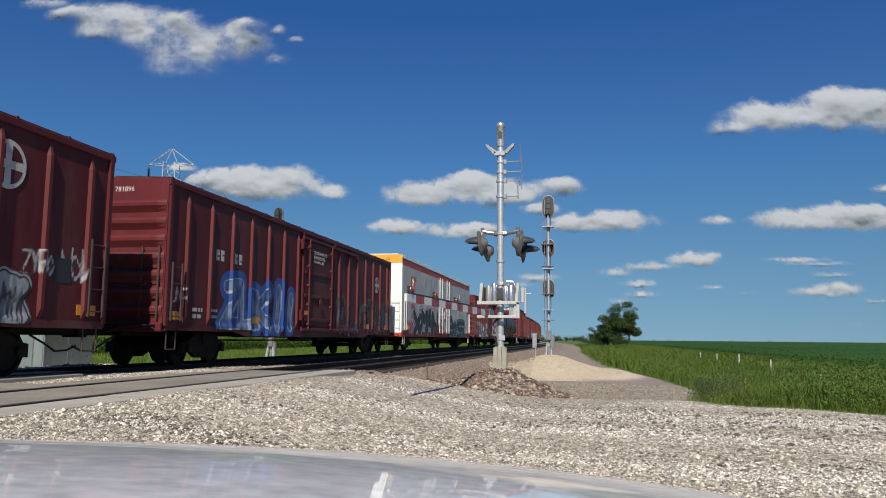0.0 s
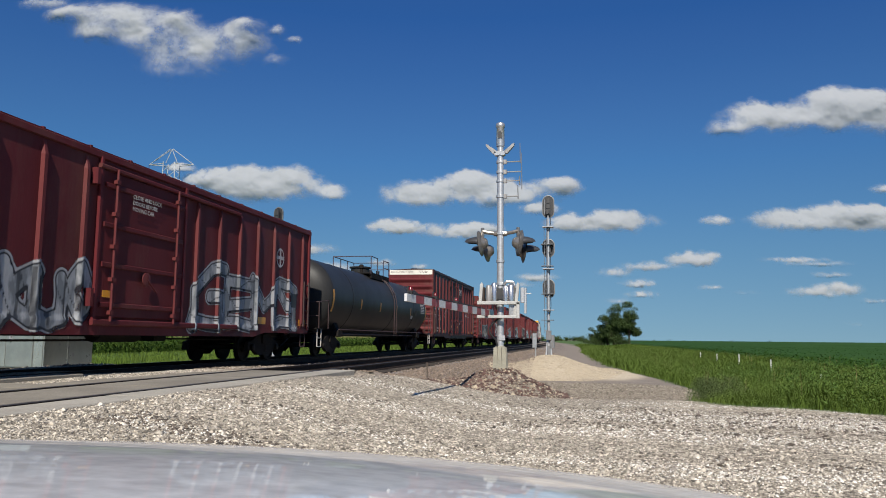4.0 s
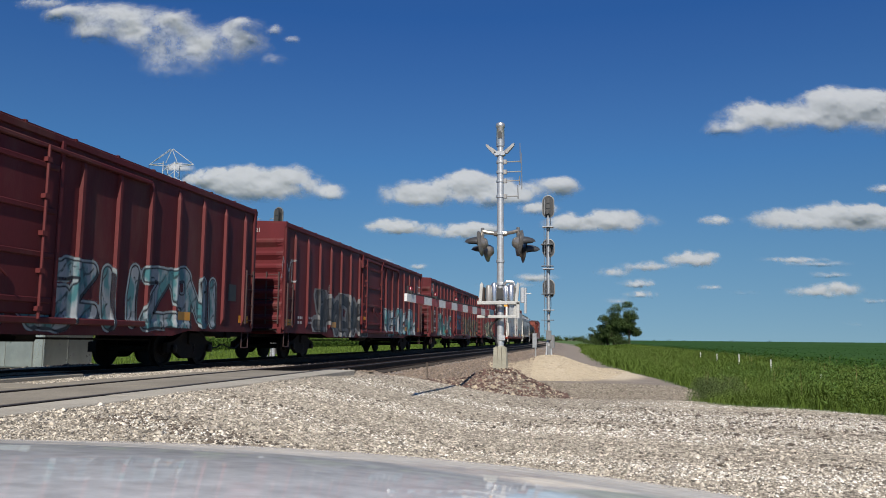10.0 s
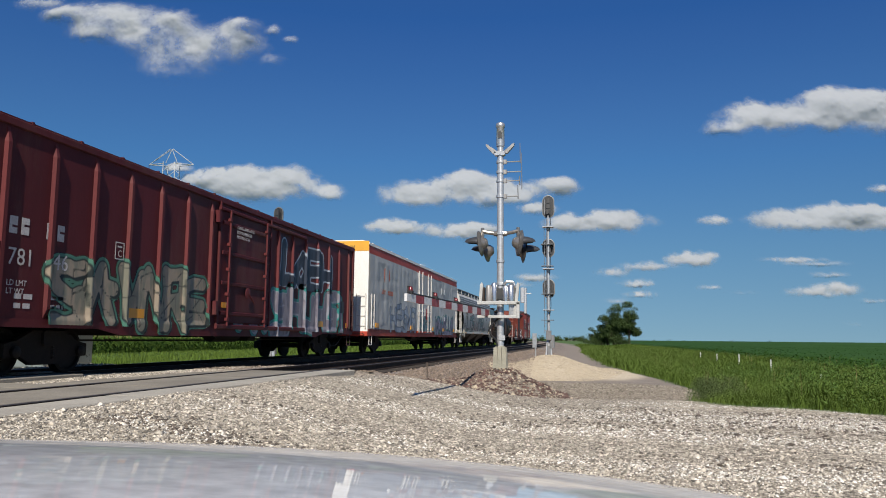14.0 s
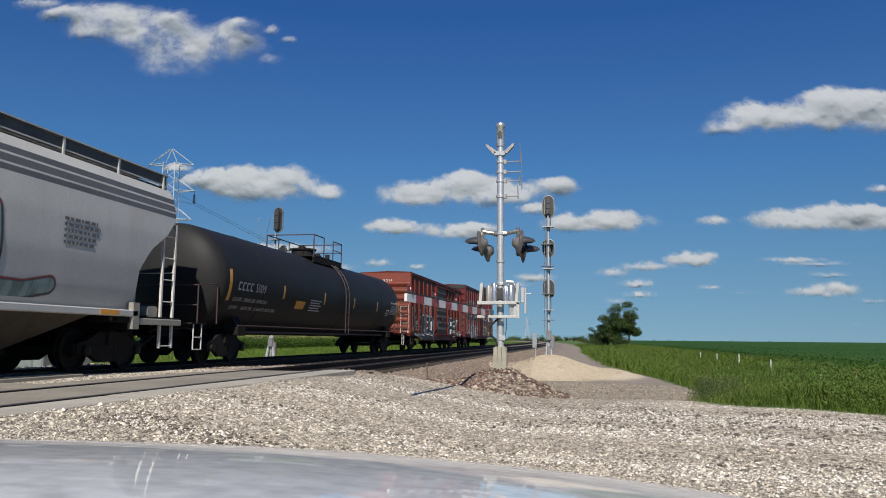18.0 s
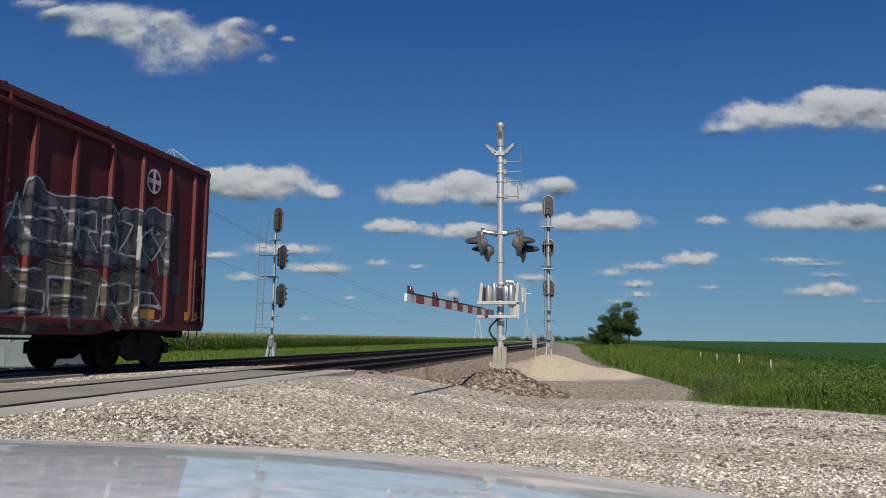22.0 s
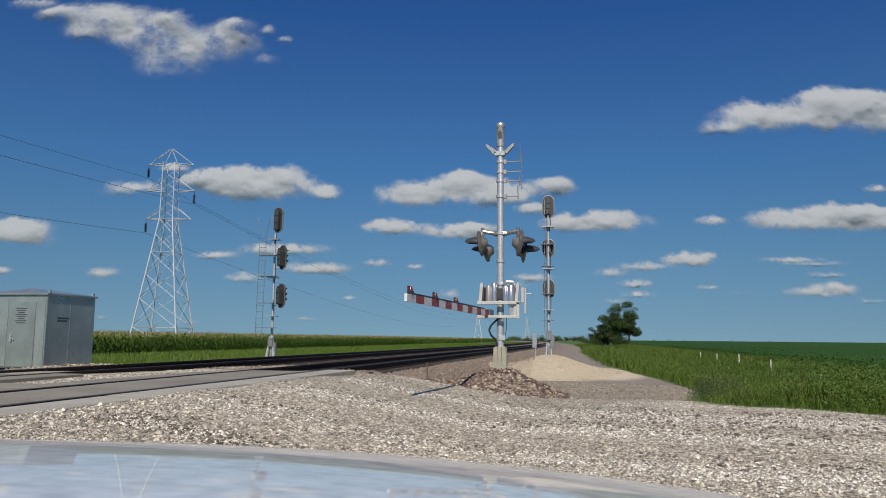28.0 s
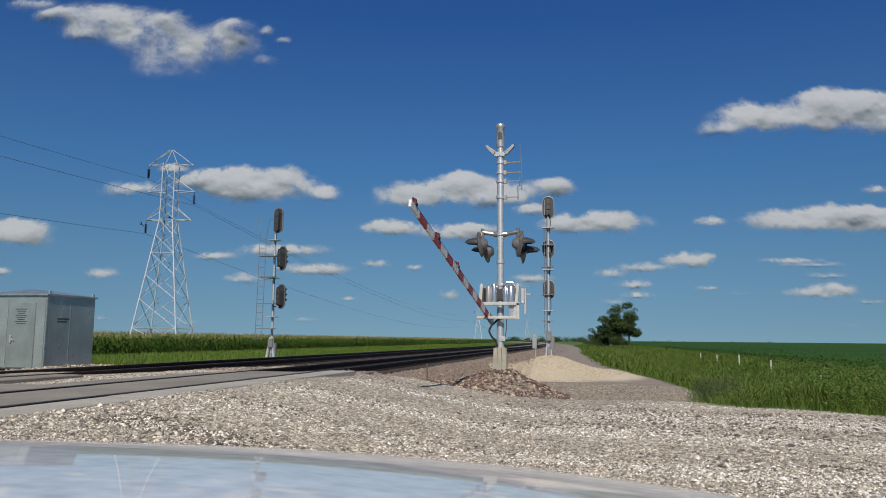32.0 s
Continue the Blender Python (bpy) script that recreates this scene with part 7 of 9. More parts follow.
        part("end_ladder", Buf().box(1.42, 1.47, y - s * 0.25 - 0.03, y - s * 0.25 + 0.03, 0.45, 3.3).box(1.42, 1.47, y - s * 0.75 - 0.03, y - s * 0.75 + 0.03, 0.45, 2.9).pipe([(1.45, y - s * 0.25, 1.5), (1.45, y - s * 0.75, 1.5)], 0.015).pipe([(1.45, y - s * 0.25, 2.0), (1.45, y - s * 0.75, 2.0)], 0.015).pipe([(1.45, y - s * 0.25, 2.5), (1.45, y - s * 0.75, 2.5)], 0.015).pipe([(1.45, y - s * 0.25, 3.0), (1.45, y - s * 0.75, 3.0)], 0.015).pipe([(1.45, y - s * 0.25, 3.3), (1.45, y - s * 0.5, 3.36), (1.45, y - s * 0.75, 2.9)], 0.02).pipe([(1.45, y - s * 0.25, 0.5), (1.45, y - s * 0.75, 0.5)], 0.015), "white_iron", car)

    def skin(gy, gz):
        return np.interp(gz, [p[1] for p in prof], [p[0] for p in prof])
    graffiti(car, "LTS", -5.77, -2.17, 1.23, 2.64, 1.5, RED_LINE, (), 0.2, 61, bulge=skin, cuts=False)
    graffiti(car, "MRL", 0.39, 4.74, 1.37, 2.84, 1.5, RED_LINE, (), 0.2, 62, bulge=skin, cuts=False)
    graffiti(car, "OX", -2.02, 0.22, 1.32, 2.47, 1.5, spray("sketch_spray", (0.40, 0.38, 0.36), (0.36, 0.33, 0.30), (0.25, 0.04, 0.04), 0.03, 0.06), (), 0.07, 63, bulge=skin)
    mark(car, "XXXX", -6.43, 2.62, 1.525, 0.36, "stencil_black")
    lettering("72928", 0.36, "stencil_black", car, on_side(-6.43, 2.24, 1.525), "car_number")
    lettering("72928", 0.19, "stencil_black", car, on_end(0.5, 3.62, -L + 0.295), "car_number")
    bars(car, L - 4.2, 2.9, 1.53, 5, 0.06, 0.11, 1.1, "grey_stripe", 64)
    bars(car, -7.2, 1.9, 1.50, 3, 0.06, 0.11, 0.9, "grey_stripe", 65)
    plate = Buf().box(1.561, 1.566, -0.3, 0.3, 1.14, 1.24).mesh("reflector", "reflector")
    for y in (-6.8, -3.0, 2.2, 6.4):
        put("reflector", plate, car, (0, y, 0))
    running_gear(car, length, 1.9)
    return car


M["walk_mesh"] = mat("dark_walk_mesh", (0.07, 0.07, 0.07), (0.05, 0.05, 0.05), 0.6, 3.0, 0.0)
# shade under the hood and between the bays is put into this grimy colour
M["hopper_shade"] = mat("shaded_grimy_tan_bay", (0.082, 0.064, 0.046), (0.045, 0.037, 0.028), 0.75, 1.0, 0.1, dirt=(0.022, 0.02, 0.018), dirt_amount=0.7)
M["cream_sill"] = mat("dusty_cream_paint", (0.30, 0.28, 0.235), (0.22, 0.205, 0.17), 0.55, 1.2, 0.04, dirt=(0.16, 0.13, 0.10), dirt_amount=0.6, grit=0.06)

train()

# ---- crossing mast with gate ----
MAST = Vector((-2.09, 18.1, 0.03))
PIVOT = Vector((-0.28, -0.32, 1.30))       # of the arm, in the mast's space


def flasher(parent, s):
    """Two hooded crossing lights on a side arm, both turned outwards, one behind the other."""
    part("light_arm", Buf().tube((s * 0.07, 0, 3.22), (s * 0.16, 0, 3.22), 0.075, 0.06, 10).pipe([(s * 0.12, 0, 3.22), (s * 0.32, -0.02, 3.25), (s * 0.43, -0.02, 3.28)], 0.045, 8).tube((s * 0.43, -0.02, 3.36), (s * 0.43, -0.02, 2.95), 0.042, n=8), "lamp_bronze", parent)
    lights = ((-0.46, -0.05, 2.98, 175, 0.31), (-0.36, 0.34, 2.84, 170, 0.27)) if s < 0 else ((0.45, -0.05, 2.98, 20, 0.32), (0.53, 0.34, 2.82, 15, 0.28))
    for x, y, z, face, rad in lights:
        c = Matrix.Translation((x, y, z)) @ Matrix.Rotation(radians(face + 90), 4, "Z") @ Matrix.Rotation(radians(7), 4, "X")
        lamp = part("crossing_light", Buf().lathe([(0.02, 0.17), (0.08, 0.155), (0.125, 0.11), (0.15, 0.05), (0.18, 0.03), (0.18, 0.01)], "y", (0, 0, 0), 22), "lamp_bronze", parent, "bronze-grey lamp housing with black hood", True, at=c)
        part("background_back", Buf().lathe([(0.15, 0.045), (rad * 0.75, 0.022), (rad, -0.012), (0.15, -0.0145)], "y", (0, 0, 0), 28), "lamp_bronze", lamp, smooth=True)
        part("background", Buf().lathe([(0.15, -0.016), (rad, -0.018), (rad, -0.024), (0.15, -0.026)], "y", (0, 0, 0), 28), "signal_black", lamp)
        part("lens", Buf().lathe([(0.01, -0.05), (0.09, -0.045), (0.14, -0.028)], "y", (0, 0, 0), 18), "lens_red", lamp, smooth=True)
        hood = Buf()
        n = 18
        for reach, r, drop in ((0.0, 0.155, 0.02), (0.45, 0.165, 0.015), (0.85, 0.16, 0.0), (1.0, 0.14, -0.015)):
            for i in range(n + 1):
                a = math.pi * (1.2 * i / n - 0.1)
                h = min(1.0, max(0.0, (math.sin(a) - 0.05) / 0.6))
                hood.v.append((r * math.cos(a), -0.026 - reach * (0.05 + 0.30 * h * h * (3 - 2 * h)), r * math.sin(a) + drop))
        m = n + 1
        hood.f += [(j * m + i, j * m + i + 1, (j + 1) * m + i + 1, (j + 1) * m + i) for j in range(3) for i in range(n)]
        part("hood", hood, "lamp_hood", lamp, smooth=True)


M["lamp_bronze"] = mat("weathered_bronze_grey_casting", (0.28, 0.26, 0.235), (0.18, 0.165, 0.15), 0.32, 6.0, 0.05, metal=0.6)
M["lamp_hood"] = mat("sun_faded_black_hood", (0.045, 0.046, 0.05), (0.03, 0.03, 0.032), 0.45, 6.0, 0.03)


def crossing_mast():
    th = thing("crossing_gate_mast", "tall galvanised crossing mast with flashing lights and gate gear", "crossing signal", at=MAST)
    part("pole", Buf().tube((0, 0, 0.35), (0, 0, 5.40), 0.085, 0.078, 18), "galv", th, smooth=True)
    base = Buf()
    for x, y in ((-0.11, -0.1), (0.0, -0.12), (0.11, -0.1), (0.11, 0.1), (-0.11, 0.1)):
        base.prism([(x - 0.055, 0.0), (x + 0.055, 0.0), (x * 0.9 + 0.042, 0.5), (x * 0.9 - 0.042, 0.5)], y - 0.06, y + 0.06)
    base.box(-0.12, 0.12, -0.10, 0.12, 0.0, 0.48, 0.03).lathe([(0.12, 0.42), (0.12, 0.52), (0.09, 0.54)], "z")
    part("mast_base", base, "cream_paint", th, "cream-coloured cast junction base")
    part("foundation", Buf().box(-0.15, 0.15, -0.15, 0.15, -0.7, 0.0, 0.03), "concrete_base", th)
    for z in (2.0, 2.55, 3.22, 4.13, 4.51, 4.73, 4.98):
        part("pole_band", Buf().lathe([(0.085, z - 0.035), (0.1, z - 0.03), (0.1, z + 0.03), (0.085, z + 0.035)], "z", n=16), "galv", th)
    flasher(th, -1)
    flasher(th, 1)
    # top: bell, camera-like housing, small floodlights
    part("bell", Buf().lathe([(0.07, 5.35), (0.1, 5.37), (0.105, 5.47), (0.095, 5.83), (0.11, 5.85), (0.115, 5.91), (0.09, 5.95), (0.02, 5.97)], "z", n=18), "alu", th, "silver electronic bell housing", True)
    part("bell_mouth", Buf().prism([(-0.045, 5.55), (0.045, 5.55), (0.045, 5.69), (0.0, 5.75), (-0.045, 5.69)], -0.112, -0.09), "signal_black", th)
    for s in (-1, 1):
        lamp = part("small_light", Buf().tube((s * 0.08, -0.02, 5.21), (s * 0.24, -0.05, 5.33), 0.035, 0.03, 8).prism([(s * 0.10, 5.20), (s * 0.17, 5.17), (s * 0.34, 5.36), (s * 0.35, 5.42), (s * 0.29, 5.40)], -0.10, 0.0), "galv_dull", th, "small angled metal light")
        part("bracket", Buf().box(min(0, s * 0.14), max(0, s * 0.12), -0.1, 0.05, 5.13, 5.23, 0.02), "alu", lamp)
    # aerials
    for z, x in ((4.98, 0.49), (4.73, 0.50), (4.51, 0.47), (4.13, 0.43)):
        part("aerial_arm", Buf().box(0.07, 0.16, -0.04, 0.04, z - 0.05, z + 0.05, 0.01).tube((0.12, 0, z), (x, 0, z), 0.015, n=6), "galv_dull", th)
    for x, z0, z1, r in ((0.485, 4.94, 5.44, 0.012), (0.52, 4.30, 5.20, 0.012), (0.47, 4.40, 4.62, 0.02), (0.43, 4.06, 4.40, 0.016)):
        part("aerial", Buf().tube((x, 0.02, z0), (x - 0.01, 0.02, z1), r, r * 0.7, 6), "signal_grey", th, "thin whip aerial")
    # gate mechanism and its frame
    frame = part("gear_frame", Buf().box(-0.52, 0.48, -0.28, -0.2, 1.50, 1.58, 0.01).box(-0.52, 0.40, -0.28, -0.2, 1.18, 1.25, 0.01).box(0.40, 0.48, -0.28, -0.2, 1.18, 1.55, 0.01), "white_paint", th, "white painted steel bracket")
    # black housing puts the dark interior between the covers into its colour
    gear = part("gear_housing", Buf().box(-0.32, 0.30, -0.1, 0.26, 1.58, 1.93, 0.05), "signal_black", th, "gate gear housing, blackened for its shaded interior")
    for x, r, top in ((-0.26, 0.07, 1.97), (-0.13, 0.075, 2.03), (0.14, 0.075, 1.96), (0.27, 0.10, 2.0)):
        part("gear_cylinder", Buf().lathe([(r, 1.58), (r, top - 0.06), (r * 0.7, top - 0.015), (r * 0.2, top)], "z", (x, -0.16, 0), 16), "galv_dull" if x < -0.2 else "chrome", gear, "silver cylindrical cover", True)
    part("conduit", Buf().pipe([(0.1, -0.1, 1.98), (0.16, -0.12, 2.05), (0.32, -0.12, 2.04), (0.36, -0.14, 1.9)], 0.035, 8), "alu", gear)
    part("side_plate", Buf().box(0.22, 0.40, -0.19, -0.15, 1.24, 1.52, 0.01), "alu", gear)
    for x, top in ((-0.46, -0.42), (0.36, 0.44)):
        part("counterweight_arm", Buf().prism([(x - 0.035, 1.2 if x > 0 else 1.5), (x + 0.035, 1.2 if x > 0 else 1.5), (top + 0.035, 1.98), (top, 2.03), (top - 0.035, 1.98)], -0.24, -0.14), "white_paint", th)
        part("counterweight", Buf().box(min(x, x * 0.8), max(x, x * 0.8), -0.13, 0.12, 1.58, 1.92, 0.02), "rust_iron", th, "dark rusty counterweight")
    part("side_box", Buf().box(0.50, 0.60, -0.25, -0.1, 1.55, 1.9, 0.02).box(0.58, 0.64, -0.22, -0.14, 1.3, 1.9, 0.01).pipe([(0.6, -0.2, 1.76), (0.75, -0.2, 1.76)], 0.012), "galv", th)
    part("cable", Buf().pipe([(0.05, -0.12, 1.24), (-0.05, -0.14, 1.16), (-0.2, -0.15, 1.02), (-0.25, -0.15, 0.9), (-0.2, -0.14, 0.78), (-0.1, -0.1, 0.68), (-0.05, -0.08, 0.5)], 0.024, 8), "cable", th, "slack black cable")
    part("cable", Buf().pipe([(0.16, -0.1, 1.2), (0.15, -0.1, 0.9), (0.11, -0.08, 0.72)], 0.008, 5), "cable", th)
    part("clip", Buf().box(-0.02, 0.12, -0.1, -0.07, 0.66, 0.78, 0.01), "galv", th)
    return th


M["rust_iron"] = mat("dark_rusty_iron", (0.05, 0.035, 0.028), (0.03, 0.024, 0.02), 0.8, 5.0, 0.1)
M["chrome"] = mat("bright_aluminium_cover", (0.62, 0.61, 0.59), (0.5, 0.49, 0.47), 0.24, 5.0, 0.02, metal=0.85)
M["galv_dull"] = mat("dull_cast_grey", (0.30, 0.29, 0.275), (0.24, 0.23, 0.22), 0.45, 5.0, 0.03, metal=0.4)
M["cream_paint"] = mat("cream_cast_paint", (0.32, 0.30, 0.235), (0.24, 0.225, 0.175), 0.6, 5.0, 0.1)
M["white_paint"] = mat("white_gear_paint", (0.44, 0.44, 0.42), (0.34, 0.34, 0.32), 0.5, 4.0, 0.04, dirt=(0.3, 0.28, 0.25), dirt_amount=0.3)
mast = crossing_mast()


def gate_arm(parent):
    """The striped arm, along its own -y from the pivot, with three red lamps."""
    arm = part("gate_arm", Buf().box(-0.018, 0.018, -0.9, 0.3, -0.055, 0.055, 0.012), "arm_white", parent, "red and white striped crossing gate arm with red lamps")
    n, ln = 13, 6.45
    for i in range(-1, n):
        a, b = -0.35 - i * ln / n, -0.35 - (i + 1) * ln / n
        tp = 0.075 - 0.018 * i / n
        m = "arm_red" if i % 2 == 1 else "arm_white"
        part("stripe", Buf().add([(-0.022, a, -0.075 + 0.018 * i / n), (-0.022, a, tp), (-0.022, b, tp - 0.0014), (-0.022, b, -0.0735 + 0.018 * i / n), (0.022, a, -0.075 + 0.018 * i / n), (0.022, a, tp), (0.022, b, tp - 0.0014), (0.022, b, -0.0735 + 0.018 * i / n)], [(0, 1, 2, 3), (4, 7, 6, 5), (0, 4, 5, 1), (1, 5, 6, 2), (2, 6, 7, 3), (3, 7, 4, 0)]), m, arm)
    part("lamp_wire", Buf().tube((0.0, -0.35, 0.095), (0, -6.7, 0.075), 0.014, n=5), "cable", arm)
    for y in (-6.55, -5.0, -3.35):
        lamp = part("gate_lamp", Buf().lathe([(0.03, 0.085), (0.038, 0.095), (0.035, 0.155), (0.018, 0.175)], "z", (0, y, 0), 14), "lens_red", arm, "small red gate lamp", True)
        part("lamp_base", Buf().box(-0.04, 0.04, y - 0.05, y + 0.05, 0.06, 0.115, 0.008).box(-0.042, -0.02, y - 0.035, y + 0.035, 0.09, 0.185), "cable", lamp)
    part("tail_plate", Buf().box(-0.04, 0.04, 0.146, 0.72, -0.10, 0.10, 0.02), "lamp_bronze", arm)
    return arm


ARM = gate_arm(mast)

# ---- block signals ----


M["ladder_steel"] = mat("weathered_ladder_steel", (0.20, 0.205, 0.21), (0.14, 0.145, 0.15), 0.5, 8.0, 0.03, metal=0.4)
M["signal_case_worn"] = mat("sun_bleached_signal_case", (0.055, 0.053, 0.05), (0.035, 0.034, 0.033), 0.5, 9.0, 0.06)
M["signal_case"] = mat("worn_dark_signal_case", (0.034, 0.034, 0.036), (0.022, 0.022, 0.024), 0.5, 6.0, 0.08)


def signal_head(parent, at, half=0.24):
    """An oval backing board with a narrower lamp case on its back and three hoods in front."""
    rx, n = 0.275, 16

    def oval(r, grow=0.0):
        ends = [(r * math.cos(math.pi * i / n), half + (r + grow) * math.sin(math.pi * i / n)) for i in range(n + 1)]
        return ends + [(-p, -q) for p, q in ends]
    h = part("signal_head", Buf().prism(oval(rx), 0.14, 0.155), "signal_black", parent, "black oval signal head with three hooded lights", at=at)
    o = Buf()
    outer, inner = oval(rx), oval(rx - 0.035)
    m = len(outer)
    o.v += [(p, 0.128, q) for p, q in outer] + [(p, 0.122, q) for p, q in inner] + [(p, 0.14, q) for p, q in inner]
    o.f += [(i, (i + 1) % m, m + (i + 1) % m, m + i) for i in range(m)] + [(m + i, m + (i + 1) % m, 2 * m + (i + 1) % m, 2 * m + i) for i in range(m)]
    part("rim", o, "signal_grey", h, "worn grey rim")
    part("lamp_case", Buf().prism([(-0.11, -half - 0.13), (0.11, -half - 0.13), (0.13, half), (0.08, half + 0.15), (-0.08, half + 0.15), (-0.13, half)], -0.02, 0.14), "signal_case", h)
    for z in (-half, 0.0, half):
        part("case_door", Buf().box(-0.085, 0.085, -0.045, -0.02, z - half * 0.42, z + half * 0.42, 0.012), "signal_case_worn", h)
        part("lens", Buf().lathe([(0.08, 0.155), (0.078, 0.175), (0.02, 0.185)], "y", (0, 0, z), 14), "lens_dark", h)
        v = Buf()
        for k, ln in enumerate((0.155, 0.40)):
            for i in range(11):
                a = math.pi * (i / 10) * 1.3 - 0.15 * math.pi
                v.v.append((0.115 * math.cos(a), ln - (0.16 * (1 - math.sin(max(0, min(math.pi, a))))) * k, z + 0.115 * math.sin(a)))
        v.f += [(i, i + 1, 12 + i, 11 + i) for i in range(10)]
        part("visor", v, "signal_black", h)
    part("hinge_bar", Buf().tube((-0.17, 0.1, -half - 0.1), (-0.17, 0.1, half + 0.1), 0.018, n=6), "galv", h)
    return h


def block_signal(x, y, z, heads, ladder_side, label, face, grow=1.0):
    th = thing("block_signal", label, "railway signal", "block signals", at=(x, y, z))
    top = max(h[0] for h in heads)
    part("pole", Buf().tube((0, 0, 0.3), (0, 0, top - 0.5 * grow), 0.06, 0.052, 14), "galv", th, smooth=True)
    part("mast_base", Buf().lathe([(0.2, 0.0), (0.2, 0.05), (0.11, 0.09), (0.09, 0.4), (0.065, 0.5)], "z", n=14).box(-0.2, 0.2, -0.2, 0.2, -0.02, 0.05, 0.01), "signal_grey", th, "grey cast base", True)
    wide = 1.7 if face < 0 else 1.0
    for x, y in ((-0.13, -0.1), (0.13, -0.1), (0.0, 0.15)):
        part("base_leg", Buf().tube((x * 0.95 * wide, y * 0.95 * wide, 0.02), (x * 0.4, y * 0.4, 0.95 * (1 + 0.3 * (wide > 1))), 0.04 * wide, 0.03 * wide, 7), "galv", th)
    part("foundation", Buf().box(-0.5 * wide, 0.5 * wide, -0.5 * wide, 0.5 * wide, -0.8, 0.02 + 0.1 * (wide > 1), 0.03), "concrete_base", th)
    part("junction_box", Buf().box(-0.12, 0.12, -0.2, -0.06, 0.75, 1.15, 0.02).box(0.05, 0.25, -0.14, 0.05, 0.4, 0.95, 0.02), "signal_grey", th)
    for i, (hz, kx, turn) in enumerate(heads):
        signal_head(th, Matrix.Translation((kx, 0.06 if face > 0 else -0.06, hz)) @ Matrix.Rotation(radians(turn), 4, "Z") @ Matrix.Scale(1.22 if face < 0 and i else 1.0, 4), (0.25 if i == 0 else 0.15) * grow)
        part("head_bracket", Buf().box(min(0, kx) - 0.02, max(0, kx) + 0.02, -0.05, 0.1, hz - 0.5, hz - 0.45), "galv", th)
        part("work_platform", Buf().box(-0.24, 0.24, -0.25, 0.2, hz - 0.98, hz - 0.95), "galv", th)
        part("cable_loop", Buf().pipe([(0.05, -0.06, hz - 1.2), (0.11, -0.1, hz - 0.8), (0.1, -0.12, hz - 0.4), (0.03, -0.1, hz - 0.2)], 0.016, 5), "cable", th)
    half = 0.16 if face < 0 else 0.05
    lean = -0.10 if face < 0 else 0.0
    ylad = -0.38 if face < 0 else -0.12

    def beside(side, z):
        return Vector((ladder_side + side * half + lean * (1 - z / top), ylad, z))
    stop = top - 0.75 if face < 0 else top - 0.6
    for side in (-1, 1):
        rail = Buf().tube(beside(side, 1.05), beside(side, stop), 0.013, n=6)
        if face < 0:      # the stiles flare out over the top step
            rail.pipe([beside(side, stop), beside(side * 1.9, stop + 0.75), beside(side * 1.9 + 1.1, stop + 0.72)], 0.013, 6)
        part("ladder_rail", rail, "ladder_steel", th)
    rung = Buf().tube((-half, 0, 0), (half, 0, 0), 0.010, n=5).mesh("rung", "ladder_steel")
    for i in range(int((stop - 1.1) / 0.3)):
        z = 1.15 + i * 0.3
        put("rung", rung, th, beside(0, z))
    for zz in (1.6, 2.75, 4.0, top - 1.75):
        part("ladder_stay", Buf().box(min(0, ladder_side) - 0.2, 0.22, ylad - 0.02, ylad + 0.3, zz, zz + 0.025), "ladder_steel", th)
    return th


block_signal(-1.78, 34.0, -0.04, ((6.72, 0, 0), (4.84, 0.0, 0), (3.02, 0.0, 0)), -0.12, "block signal mast with three black heads turned away", 1)
block_signal(-14.55, 33.5, -0.47, ((6.72, 0.06, -14), (4.92, 0.27, -34), (3.12, 0.27, -34)), -0.42, "block signal mast with three black heads and a ladder", -1, 1.35)


M["scuffed_metal"] = mat("scuffed_metal", (0.36, 0.38, 0.38), (0.27, 0.29, 0.29), 0.5, 14.0, 0.0, metal=0.5)


